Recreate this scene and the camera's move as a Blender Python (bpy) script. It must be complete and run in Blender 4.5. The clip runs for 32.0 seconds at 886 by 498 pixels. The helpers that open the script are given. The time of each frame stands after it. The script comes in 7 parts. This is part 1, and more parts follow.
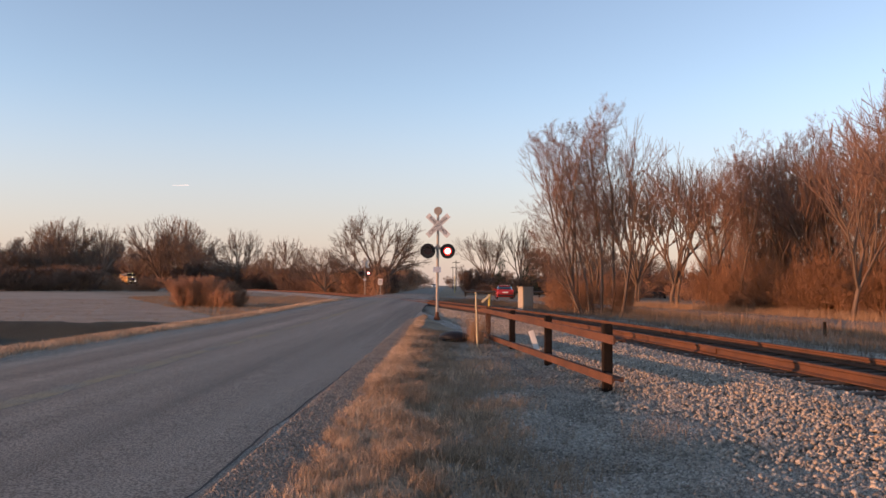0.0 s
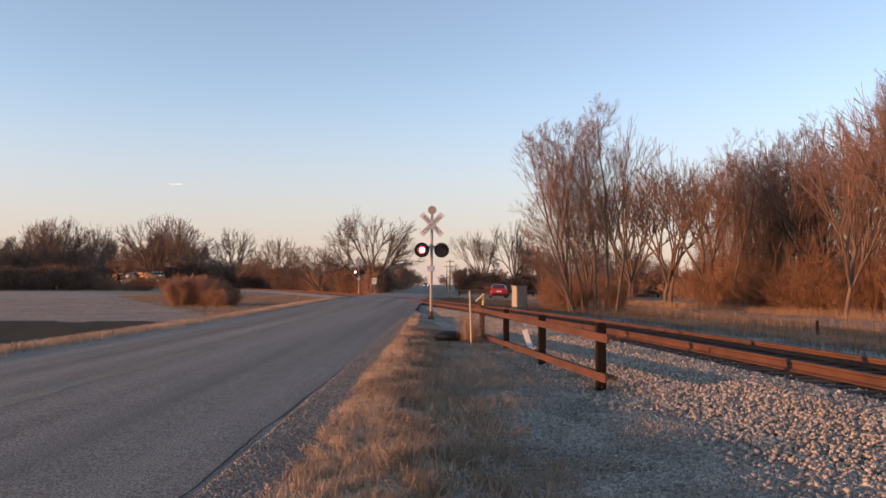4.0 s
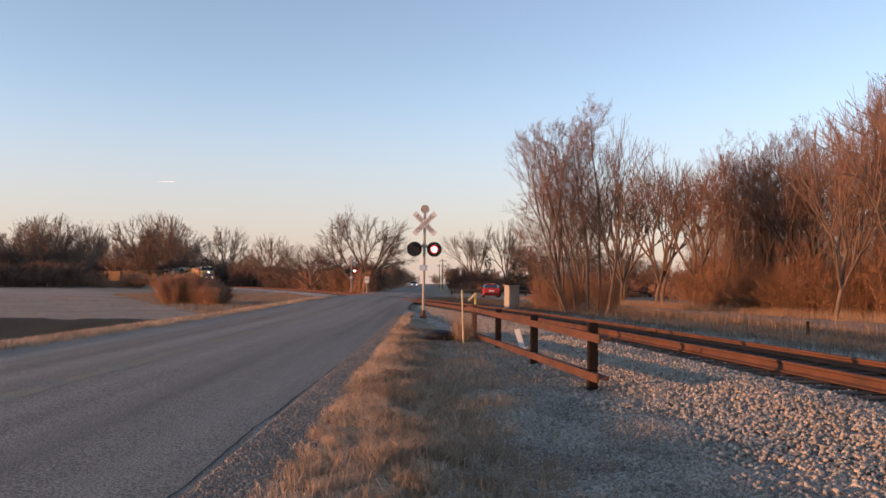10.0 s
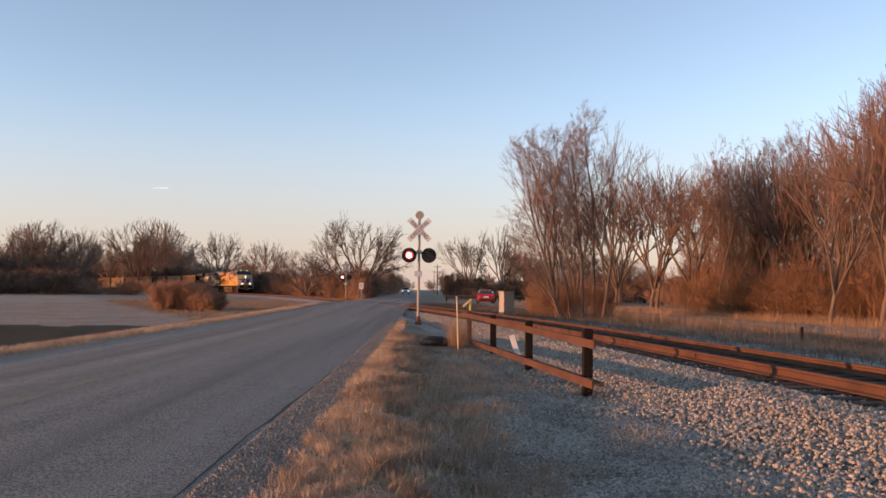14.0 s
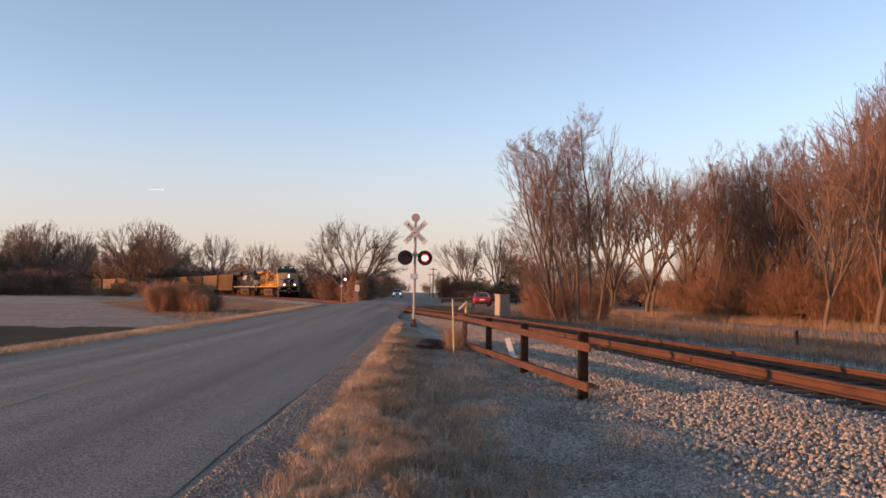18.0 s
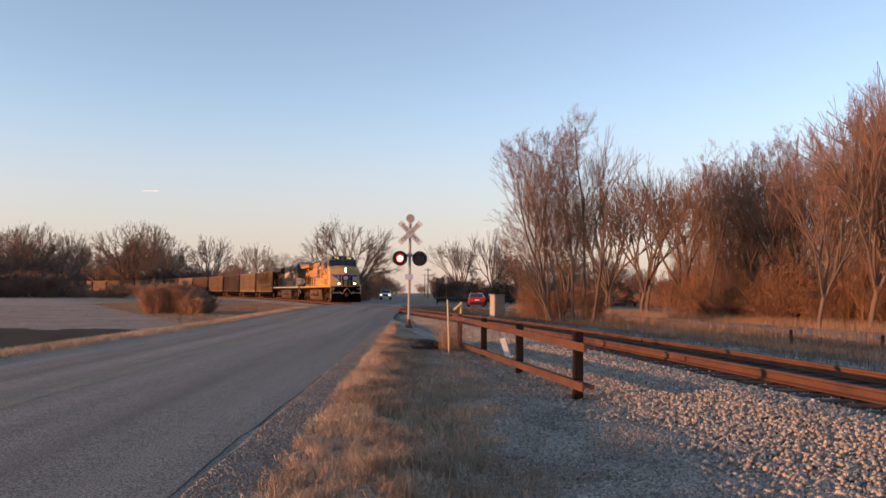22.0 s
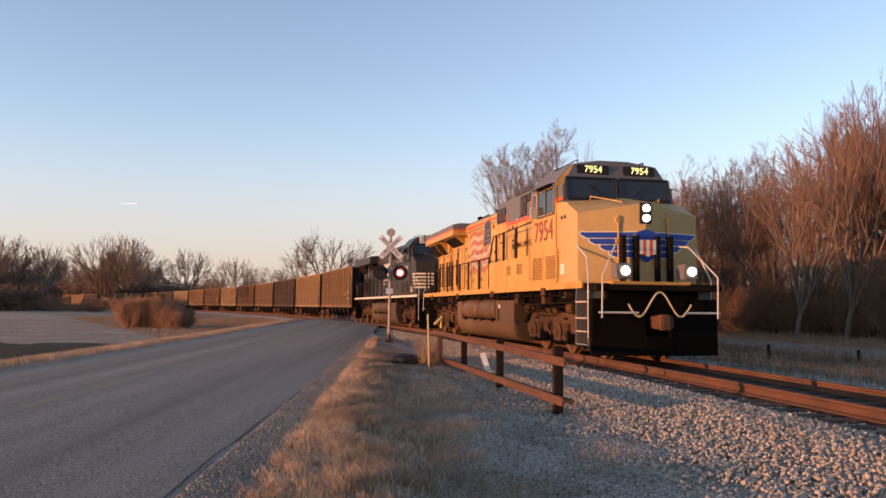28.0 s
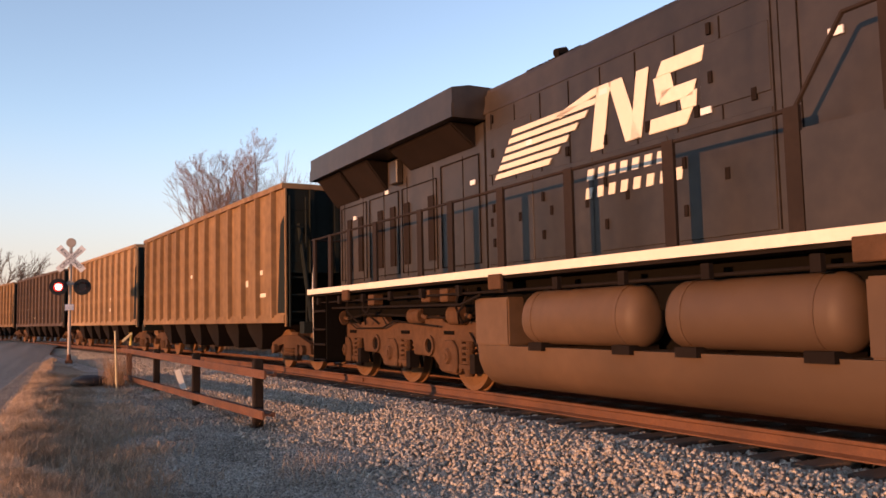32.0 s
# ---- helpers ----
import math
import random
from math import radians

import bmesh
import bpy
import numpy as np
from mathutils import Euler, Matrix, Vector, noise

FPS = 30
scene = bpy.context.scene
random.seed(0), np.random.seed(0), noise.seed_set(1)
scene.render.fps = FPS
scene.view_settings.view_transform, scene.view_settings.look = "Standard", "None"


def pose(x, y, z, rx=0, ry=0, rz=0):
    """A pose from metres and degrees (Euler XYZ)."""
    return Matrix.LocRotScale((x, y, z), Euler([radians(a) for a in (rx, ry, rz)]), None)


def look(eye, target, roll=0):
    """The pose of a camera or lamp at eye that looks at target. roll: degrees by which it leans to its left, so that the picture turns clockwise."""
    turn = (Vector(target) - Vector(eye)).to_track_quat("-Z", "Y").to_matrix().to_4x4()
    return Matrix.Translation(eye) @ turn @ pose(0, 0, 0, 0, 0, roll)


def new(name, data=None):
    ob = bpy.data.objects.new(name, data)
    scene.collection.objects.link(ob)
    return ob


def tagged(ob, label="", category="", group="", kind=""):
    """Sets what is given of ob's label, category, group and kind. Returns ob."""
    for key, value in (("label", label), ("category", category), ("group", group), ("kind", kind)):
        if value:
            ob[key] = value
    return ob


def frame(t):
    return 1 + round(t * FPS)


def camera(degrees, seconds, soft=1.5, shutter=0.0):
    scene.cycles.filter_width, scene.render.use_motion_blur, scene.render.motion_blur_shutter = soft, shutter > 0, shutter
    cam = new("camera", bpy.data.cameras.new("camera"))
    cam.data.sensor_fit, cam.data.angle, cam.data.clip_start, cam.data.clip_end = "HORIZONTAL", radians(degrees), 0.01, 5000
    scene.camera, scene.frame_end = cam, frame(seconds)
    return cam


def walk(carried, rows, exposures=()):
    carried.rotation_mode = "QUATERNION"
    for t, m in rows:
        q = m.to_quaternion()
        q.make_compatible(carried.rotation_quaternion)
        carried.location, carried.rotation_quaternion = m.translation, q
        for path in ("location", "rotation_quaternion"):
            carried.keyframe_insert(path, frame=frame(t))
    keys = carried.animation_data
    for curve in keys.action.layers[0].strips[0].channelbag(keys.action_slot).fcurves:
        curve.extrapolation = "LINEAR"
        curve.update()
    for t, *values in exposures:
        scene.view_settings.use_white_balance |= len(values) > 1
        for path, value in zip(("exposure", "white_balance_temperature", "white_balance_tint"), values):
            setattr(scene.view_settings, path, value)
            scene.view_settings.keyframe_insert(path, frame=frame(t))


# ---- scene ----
EYE_Z = 1.149         # eye above the rail head, which is z = 0
cam = camera(57.46, 32.0, soft=1.6)
TURNS = [(0, -0.387, 2.558, 0.299), (0.5, -0.333, 2.554, 0.233), (1, -0.253, 2.519, 0.194), (1.5, -0.185, 2.475, 0.217),
         (2, -0.052, 2.448, 0.208), (2.5, 0.012, 2.474, 0.234), (3, 0.052, 2.498, 0.225), (3.5, 0.048, 2.501, 0.247),
         (5.5, 0.093, 2.398, 0.324), (6, 0.167, 2.341, 0.400), (6.5, 0.214, 2.250, 0.507), (7, 0.268, 2.251, 0.535),
         (7.5, 0.365, 2.263, 0.546), (8, 0.489, 2.305, 0.537), (8.5, 0.560, 2.314, 0.554), (9, 0.560, 2.357, 0.574),
         (9.5, 0.561, 2.391, 0.596), (10, 0.565, 2.440, 0.572), (10.5, 0.576, 2.500, 0.619), (11, 0.677, 2.542, 0.664),
         (11.5, 0.745, 2.594, 0.689), (12, 0.809, 2.663, 0.675), (12.5, 0.867, 2.740, 0.663), (13, 0.934, 2.806, 0.550),
         (13.5, 0.940, 2.856, 0.480), (14, 0.937, 2.874, 0.476), (14.5, 0.915, 2.923, 0.468), (16.5, 0.924, 3.035, 0.653),
         (17, 1.022, 3.055, 0.686), (17.5, 1.142, 3.064, 0.685), (18, 1.219, 3.062, 0.697), (18.5, 1.289, 3.057, 0.706),
         (19, 1.393, 3.046, 0.675), (19.5, 1.520, 2.927, 0.675), (20, 1.585, 2.953, 0.674), (20.5, 1.592, 2.983, 0.655),
         (21, 1.596, 3.020, 0.619), (21.5, 1.594, 3.059, 0.518), (22, 1.591, 3.103, 0.463), (22.5, 1.570, 3.124, 0.466),
         (23, 1.563, 3.182, 0.495), (23.5, 1.556, 3.240, 0.484), (24, 1.559, 3.261, 0.520), (24.5, 1.601, 3.302, 0.526),
         (25, 1.660, 3.331, 0.581), (25.5, 1.798, 3.408, 0.547), (27.5, 2.732, 3.945, 0.568), (28, 2.965, 4.127, 0.576),
         (28.5, 3.204, 4.238, 0.492), (29, 3.512, 4.350, 0.427), (29.5, 3.766, 4.473, 0.389), (30, 4.031, 4.604, 0.361),
         (30.5, 4.446, 4.649, 0.259), (31, 5.012, 4.717, 0.188), (31.3, 6.088, 4.72, 0.05), (31.4, 7.337, 4.72, -0.11),
         (31.5, 9.318, 4.73, -0.36), (31.6, 11.67, 4.735, -0.51), (31.7, 14.29, 4.74, -0.67), (31.8, 17.19, 4.745, -0.85),
         (31.9, 20.42, 4.75, -1.05), (32, 24.05, 4.755, -1.27)]


def aim(az, el, roll):
    return pose(0, 0, EYE_Z, 0, 0, -az) @ pose(0, 0, 0, 90 + el) @ pose(0, 0, 0, 0, 0, roll)


walk(cam, [(t, aim(az, el, roll)) for t, az, el, roll in TURNS], exposures=[(0.0, 0.22, 7250, 23.5), (25.0, 0.22, 7250, 23.5), (29.0, 0.33, 7250, 23.5), (32.0, 0.42, 7250, 23.5)])

# ---- daylight: a very low sun behind the eye, west of the road ----
SUN_EL, SUN_AZ = 3.3, 250.0      # azimuth clockwise from the road's direction
world = bpy.data.worlds.new("world")
scene.world = world
world.use_nodes = True
wn = world.node_tree.nodes
sky = wn.new("ShaderNodeTexSky")
sky.sky_type, sky.sun_disc = "NISHITA", False
sky.sun_elevation, sky.sun_rotation = radians(SUN_EL), radians(SUN_AZ)
sky.air_density, sky.dust_density, sky.ozone_density = 0.74, 0.1, 1.72
wn["Background"].inputs["Strength"].default_value = 0.435
soft_sky = wn.new("ShaderNodeHueSaturation")
soft_sky.inputs["Saturation"].default_value = 0.92
world.node_tree.links.new(sky.outputs[0], soft_sky.inputs["Color"])
# pale rosy haze low over the horizon, all the way round
up_dir, up_split, up_ramp, haze = wn.new("ShaderNodeTexCoord"), wn.new("ShaderNodeSeparateXYZ"), wn.new("ShaderNodeMapRange"), wn.new("ShaderNodeMix")
haze.data_type, up_ramp.interpolation_type = "RGBA", "SMOOTHSTEP"
up_ramp.inputs["From Min"].default_value, up_ramp.inputs["From Max"].default_value = -0.03, 0.25
up_ramp.inputs["To Min"].default_value, up_ramp.inputs["To Max"].default_value = 0.95, 0.0
haze.inputs["B"].default_value = (1.16, 0.99, 0.97, 1)
world.node_tree.links.new(up_dir.outputs["Generated"], up_split.inputs[0])
world.node_tree.links.new(up_split.outputs["Z"], up_ramp.inputs["Value"])
world.node_tree.links.new(up_ramp.outputs[0], haze.inputs["Factor"])
world.node_tree.links.new(soft_sky.outputs[0], haze.inputs["A"])
world.node_tree.links.new(haze.outputs["Result"], wn["Background"].inputs[0])
sun = new("sun", bpy.data.lights.new("sun", "SUN"))
sun.data.energy, sun.data.angle, sun.data.color = 5.0, radians(0.6), (1.0, 0.5, 0.24)
a_, e_ = radians(SUN_AZ), radians(SUN_EL)
SUN_DIR = Vector((math.sin(a_) * math.cos(e_), math.cos(a_) * math.cos(e_), math.sin(e_)))
sun.matrix_world = look(SUN_DIR * 200, (0, 0, 0))

# ---- materials ----


def mat(name, color, rough=0.8, metal=0.0, var=0.25, scale=6.0, bump=0.0, bscale=40.0, per=0.0, tint=None, spec=0.3, coat=0.0):
    """A surface with two scales of tone, an optional second colour in patches, relief, and tone by object."""
    m = bpy.data.materials.new(name)
    m.use_nodes = True
    nt = m.node_tree
    n, l = nt.nodes, nt.links
    b = n["Principled BSDF"]
    b.inputs["Roughness"].default_value, b.inputs["Metallic"].default_value = rough, metal
    b.inputs["Specular IOR Level"].default_value = spec
    b.inputs["Coat Weight"].default_value = coat
    geo = n.new("ShaderNodeTexCoord")
    big = n.new("ShaderNodeTexNoise")
    big.inputs["Scale"].default_value, big.inputs["Detail"].default_value = scale * 0.13, 4
    small = n.new("ShaderNodeTexNoise")
    small.inputs["Scale"].default_value, small.inputs["Detail"].default_value = scale * 2.2, 6
    for t in (big, small):
        l.new(geo.outputs["Object"], t.inputs["Vector"])
    mix1 = n.new("ShaderNodeMix")
    mix1.data_type = "RGBA"
    dark = [c * (1 - var) for c in color]
    light = [min(1, c * (1 + var)) for c in color]
    mix1.inputs["A"].default_value, mix1.inputs["B"].default_value = (*dark, 1), (*light, 1)
    l.new(small.outputs["Fac"], mix1.inputs["Factor"])
    mix2 = n.new("ShaderNodeMix")
    mix2.data_type = "RGBA"
    second = tint or [c * (1 - var * 0.8) for c in color]
    ramp = n.new("ShaderNodeMapRange")
    ramp.inputs["From Min"].default_value, ramp.inputs["From Max"].default_value = 0.37, 0.68
    l.new(big.outputs["Fac"], ramp.inputs["Value"])
    l.new(ramp.outputs[0], mix2.inputs["Factor"])
    l.new(mix1.outputs["Result"], mix2.inputs["A"])
    mix2.inputs["B"].default_value = (*second, 1)
    out = mix2.outputs["Result"]
    if per:
        info, geo2 = n.new("ShaderNodeObjectInfo"), n.new("ShaderNodeNewGeometry")
        add = n.new("ShaderNodeMath")
        add.operation = "ADD"
        l.new(info.outputs["Random"], add.inputs[0])
        l.new(geo2.outputs["Random Per Island"], add.inputs[1])
        rng = n.new("ShaderNodeMapRange")
        rng.inputs["From Max"].default_value = 2.0
        rng.inputs["To Min"].default_value, rng.inputs["To Max"].default_value = 1 - per, 1 + per
        l.new(add.outputs[0], rng.inputs["Value"])
        hsv = n.new("ShaderNodeHueSaturation")
        l.new(rng.outputs[0], hsv.inputs["Value"])
        l.new(out, hsv.inputs["Color"])
        out = hsv.outputs[0]
    l.new(out, b.inputs["Base Color"])
    if bump:
        bt = n.new("ShaderNodeTexNoise")
        bt.inputs["Scale"].default_value, bt.inputs["Detail"].default_value = bscale, 5
        l.new(geo.outputs["Object"], bt.inputs["Vector"])
        bn = n.new("ShaderNodeBump")
        bn.inputs["Strength"].default_value, bn.inputs["Distance"].default_value = bump, 0.02
        l.new(bt.outputs["Fac"], bn.inputs["Height"])
        l.new(bn.outputs[0], b.inputs["Normal"])
    return m


def glow(name, color, strength):
    m = mat(name, color, 0.4)
    b = m.node_tree.nodes["Principled BSDF"]
    b.inputs["Emission Color"].default_value, b.inputs["Emission Strength"].default_value = (*color, 1), strength
    return m


ASPHALT = mat("asphalt", (0.235, 0.203, 0.166), 0.9, var=0.4, scale=28, bump=0.9, bscale=80, tint=(0.215, 0.187, 0.156))


def streak(m, low, high, scale=(1.1, 0.025, 1.0)):
    """Long pale and dark bands in one direction."""
    n, l = m.node_tree.nodes, m.node_tree.links
    b = n["Principled BSDF"]
    co, mp, tx, rg, hs = n.new("ShaderNodeTexCoord"), n.new("ShaderNodeMapping"), n.new("ShaderNodeTexNoise"), n.new("ShaderNodeMapRange"), n.new("ShaderNodeHueSaturation")
    mp.inputs["Scale"].default_value = scale
    tx.inputs["Scale"].default_value, tx.inputs["Detail"].default_value = 1.0, 3
    rg.inputs["From Min"].default_value, rg.inputs["From Max"].default_value = 0.3, 0.7
    rg.inputs["To Min"].default_value, rg.inputs["To Max"].default_value = low, high
    src = b.inputs["Base Color"].links[0].from_socket
    l.new(co.outputs["Object"], mp.inputs["Vector"])
    l.new(mp.outputs[0], tx.inputs["Vector"])
    l.new(tx.outputs["Fac"], rg.inputs["Value"])
    l.new(rg.outputs[0], hs.inputs["Value"])
    l.new(src, hs.inputs["Color"])
    l.new(hs.outputs[0], b.inputs["Base Color"])




def speckle(m, scale, low, high, lo=0.4, hi=0.6):
    """Hard little flecks of light and dark."""
    n, l = m.node_tree.nodes, m.node_tree.links
    b = n["Principled BSDF"]
    co, tx, rg, hs = n.new("ShaderNodeTexCoord"), n.new("ShaderNodeTexNoise"), n.new("ShaderNodeMapRange"), n.new("ShaderNodeHueSaturation")
    tx.inputs["Scale"].default_value, tx.inputs["Detail"].default_value = scale, 2
    rg.inputs["From Min"].default_value, rg.inputs["From Max"].default_value = lo, hi
    rg.inputs["To Min"].default_value, rg.inputs["To Max"].default_value = low, high
    src = b.inputs["Base Color"].links[0].from_socket
    l.new(co.outputs["Object"], tx.inputs["Vector"])
    l.new(tx.outputs["Fac"], rg.inputs["Value"])
    l.new(rg.outputs[0], hs.inputs["Value"])
    l.new(src, hs.inputs["Color"])
    l.new(hs.outputs[0], b.inputs["Base Color"])


streak(ASPHALT, 0.74, 1.28)
speckle(ASPHALT, 55, 0.55, 1.45)
OLD_PAINT = mat("worn_yellow_paint", (0.27, 0.215, 0.135), 0.9, var=0.4, scale=12, tint=(0.2, 0.182, 0.155))
speckle(OLD_PAINT, 50, 0.6, 1.4)
# darker, browner ballast for the strip between the rails
DARKBED = mat("dark_brown_ballast", (0.075, 0.056, 0.043), 0.95, var=0.4, scale=16, bump=1.0, bscale=45)
FINES = mat("fine_grey_stone", (0.42, 0.38, 0.325), 0.95, var=0.3, scale=12, per=0.8, tint=(0.22, 0.19, 0.155))
TAR = mat("tar", (0.045, 0.042, 0.04), 0.8, var=0.3)
GRAVEL = mat("gravel", (0.39, 0.35, 0.3), 0.95, var=0.4, scale=16, bump=1.0, bscale=45, tint=(0.21, 0.172, 0.135))
speckle(GRAVEL, 38, 0.4, 1.5)
EARTH = mat("dry_turf", (0.3, 0.22, 0.145), 0.95, var=0.5, scale=4, bump=1.0, bscale=18, tint=(0.19, 0.135, 0.09))
speckle(EARTH, 14, 0.7, 1.25)
FIELD = mat("harvested_field", (0.38, 0.27, 0.195), 0.95, var=0.45, scale=2.5, bump=1.0, bscale=5, tint=(0.29, 0.2, 0.145))
DITCH = mat("dark_ditch_ground", (0.05, 0.046, 0.03), 0.95, var=0.4, scale=5, bump=1.0, bscale=20)
STONE = mat("ballast_stone", (0.36, 0.31, 0.255), 0.9, var=0.3, scale=20, per=0.6, bump=0.4, bscale=60)
RUST = mat("rusty_steel", (0.13, 0.056, 0.03), 0.8, 0.1, var=0.45, scale=14, bump=0.4, bscale=70, tint=(0.08, 0.038, 0.024))
TIE = mat("weathered_tie_wood", (0.085, 0.06, 0.045), 0.9, var=0.4, scale=10, bump=0.8, bscale=40, per=0.3)
DARKWOOD = mat("creosoted_wood", (0.022, 0.016, 0.013), 0.9, var=0.4, scale=10, bump=0.6, spec=0.1)
BARK = mat("bare_bark", (0.165, 0.115, 0.085), 0.95, var=0.35, scale=8, bump=0.5, bscale=30, per=0.25)
TWIG = mat("bare_twigs", (0.25, 0.155, 0.115), 0.95, var=0.3, scale=3, per=0.25)
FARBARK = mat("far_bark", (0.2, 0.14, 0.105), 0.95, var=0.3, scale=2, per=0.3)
FARBRUSH = mat("sunlit_brush", (0.38, 0.215, 0.135), 0.95, var=0.3, scale=1, per=0.3)
SHRUB = mat("shrub_twigs", (0.27, 0.145, 0.085), 0.95, var=0.3, scale=3, per=0.3)
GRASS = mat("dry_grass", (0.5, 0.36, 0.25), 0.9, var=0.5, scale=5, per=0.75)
# growth east of the ridge, its shade put into a darker colour
SHADEWEED = mat("shade_grey_weeds", (0.37, 0.275, 0.195), 0.9, var=0.3, scale=3, per=0.4)
LANEWEED = mat("dead_lane_weeds", (0.13, 0.1, 0.072), 0.9, var=0.35, scale=2, per=0.5)
STUBBLE = mat("pale_stubble", (0.36, 0.25, 0.17), 0.9, var=0.3, scale=2, per=0.45)
TALLGRASS = mat("tall_tan_grass", (0.3, 0.185, 0.108), 0.9, var=0.25, scale=3, per=0.35)
CEDAR = mat("dark_evergreen", (0.025, 0.035, 0.02), 0.9, var=0.4, scale=3, per=0.3)
GALV = mat("galvanised_steel", (0.42, 0.42, 0.41), 0.5, 0.5, var=0.2, scale=10)
WHITE = mat("white_paint", (0.72, 0.71, 0.68), 0.6, var=0.12, scale=8)
BLACK = mat("black_paint", (0.015, 0.015, 0.016), 0.55, var=0.3, scale=8)
SIGNBLUE = mat("pale_blue_sign", (0.35, 0.42, 0.55), 0.5, var=0.1)
DARKLENS = mat("dark_red_lens", (0.045, 0.008, 0.008), 0.25, var=0.1, spec=0.5)
REDGLOW = glow("lit_red_lens", (1.0, 0.04, 0.03), 3.0)
HOTGLOW = glow("lit_lamp_core", (1.0, 0.76, 0.68), 5.0)
HEADGLOW = glow("headlight_glow", (1.0, 0.95, 0.82), 6.0)
TRUCKLAMP = glow("dim_headlamp", (1.0, 0.95, 0.85), 1.6)
TAILRED = mat("red_tail_lens", (0.5, 0.02, 0.02), 0.3, var=0.1)
YELLOWPAINT = mat("yellow_marker_paint", (0.62, 0.44, 0.1), 0.6, var=0.2, scale=10)
STAKE = mat("pale_stake_paint", (0.6, 0.5, 0.3), 0.6, var=0.2, scale=10)
MASTPAINT = mat("weathered_mast_paint", (0.38, 0.33, 0.28), 0.6, var=0.25, scale=10)
BEIGE = mat("beige_enamel", (0.36, 0.31, 0.25), 0.6, var=0.12, scale=4)
CONCRETE = mat("concrete", (0.38, 0.36, 0.33), 0.9, var=0.2, scale=6, bump=0.3)
REDCAR = mat("red_car_paint", (0.42, 0.025, 0.02), 0.25, 0.0, var=0.08, scale=2, spec=0.5, coat=0.6)
WHITECAR = mat("white_car_paint", (0.6, 0.6, 0.6), 0.3, var=0.05, scale=2, coat=0.5)
CARGLASS = mat("dark_glass", (0.02, 0.025, 0.03), 0.08, var=0.1, spec=0.6)
TYRE = mat("tyre_rubber", (0.02, 0.02, 0.02), 0.85, var=0.2)
RAILPAINT = mat("pale_rail_paint", (0.55, 0.52, 0.47), 0.5, var=0.15)
CHROME = mat("bright_metal", (0.6, 0.6, 0.6), 0.25, 0.9, var=0.1)
PLASTIC = mat("black_bag_plastic", (0.012, 0.012, 0.014), 0.6, var=0.3, bump=0.5, bscale=15)
YEL = mat("locomotive_yellow", (0.58, 0.32, 0.08), 0.42, var=0.13, scale=2.5, tint=(0.49, 0.255, 0.058), bump=0.05, bscale=3)
GREY = mat("locomotive_grey", (0.14, 0.137, 0.135), 0.55, var=0.18, scale=3)
REDSTRIPE = mat("red_stripe", (0.58, 0.1, 0.05), 0.5, var=0.12)
TRUCKGREY = mat("dusty_grey_steel", (0.098, 0.05, 0.026), 0.85, 0.0, var=0.5, scale=4, tint=(0.045, 0.024, 0.014), bump=0.5, spec=0.12)
NSBLACK = mat("locomotive_black", (0.024, 0.02, 0.017), 0.4, var=0.4, scale=2, tint=(0.044, 0.033, 0.025), spec=0.3)
# the nose's yellow, tanner and duller than the body's
NOSEYELLOW = mat("tan_nose_yellow", (0.5, 0.32, 0.13), 0.55, var=0.15, scale=3, tint=(0.42, 0.265, 0.105))
# black steel, darkened further to paint the shade under and inside the locomotives
UNDERBLACK = mat("black_steel_and_shade", (0.006, 0.005, 0.004), 0.95, var=0.3, scale=6, spec=0.03)
TANKPAINT = mat("dusty_tank_paint", (0.135, 0.078, 0.042), 0.55, var=0.3, scale=2.5, tint=(0.085, 0.05, 0.028), spec=0.2)
TANKDARK = mat("dusty_black_tank_paint", (0.105, 0.062, 0.036), 0.55, var=0.3, scale=2.5, tint=(0.065, 0.04, 0.025), spec=0.2)
DUSTBLACK = mat("dusty_black_paint", (0.022, 0.014, 0.01), 0.8, var=0.4, scale=8, spec=0.2)
GRIME = mat("grimy_underframe", (0.014, 0.01, 0.008), 0.9, var=0.5, scale=5, spec=0.08)
WINGBLUE = mat("emblem_blue", (0.015, 0.055, 0.3), 0.5, var=0.1)
FLAGBLUE = mat("faded_navy", (0.05, 0.06, 0.09), 0.5, var=0.2)
FLAGRED = mat("faded_red", (0.42, 0.15, 0.09), 0.5, var=0.15)
FLAGWHITE = mat("faded_white", (0.52, 0.4, 0.27), 0.5, var=0.12)
NUMRED = mat("number_red", (0.27, 0.06, 0.05), 0.5, var=0.1)
CREAM = mat("cream_lettering", (0.68, 0.62, 0.5), 0.5, var=0.12, scale=6)
GRILLE = mat("dark_grille", (0.018, 0.012, 0.009), 0.8, var=0.3, scale=20, spec=0.1)
NUMGLOW = glow("number_board_glow", (0.9, 0.85, 0.35), 1.2)
CARBROWN = [mat("hopper_" + n, c, 0.75, 0.1, var=0.3, scale=2.5, tint=t, bump=0.15, bscale=8) for n, c, t in (
    ("tan", (0.22, 0.128, 0.062), (0.16, 0.092, 0.044)), ("brown", (0.16, 0.085, 0.042), (0.115, 0.06, 0.03)),
    ("dark", (0.095, 0.06, 0.042), (0.065, 0.042, 0.032)), ("pale", (0.3, 0.185, 0.098), (0.22, 0.136, 0.07)))]
for m_ in (YEL, NSBLACK, *CARBROWN):
    streak(m_, 0.78, 1.15, (3.0, 3.0, 0.22))
speckle(YEL, 5, 0.94, 1.05, 0.32, 0.6)
speckle(NSBLACK, 6, 0.9, 1.12, 0.35, 0.65)
for m_ in CARBROWN:
    speckle(m_, 4, 0.88, 1.1, 0.35, 0.65)
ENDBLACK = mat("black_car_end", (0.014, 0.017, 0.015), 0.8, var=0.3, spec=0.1)
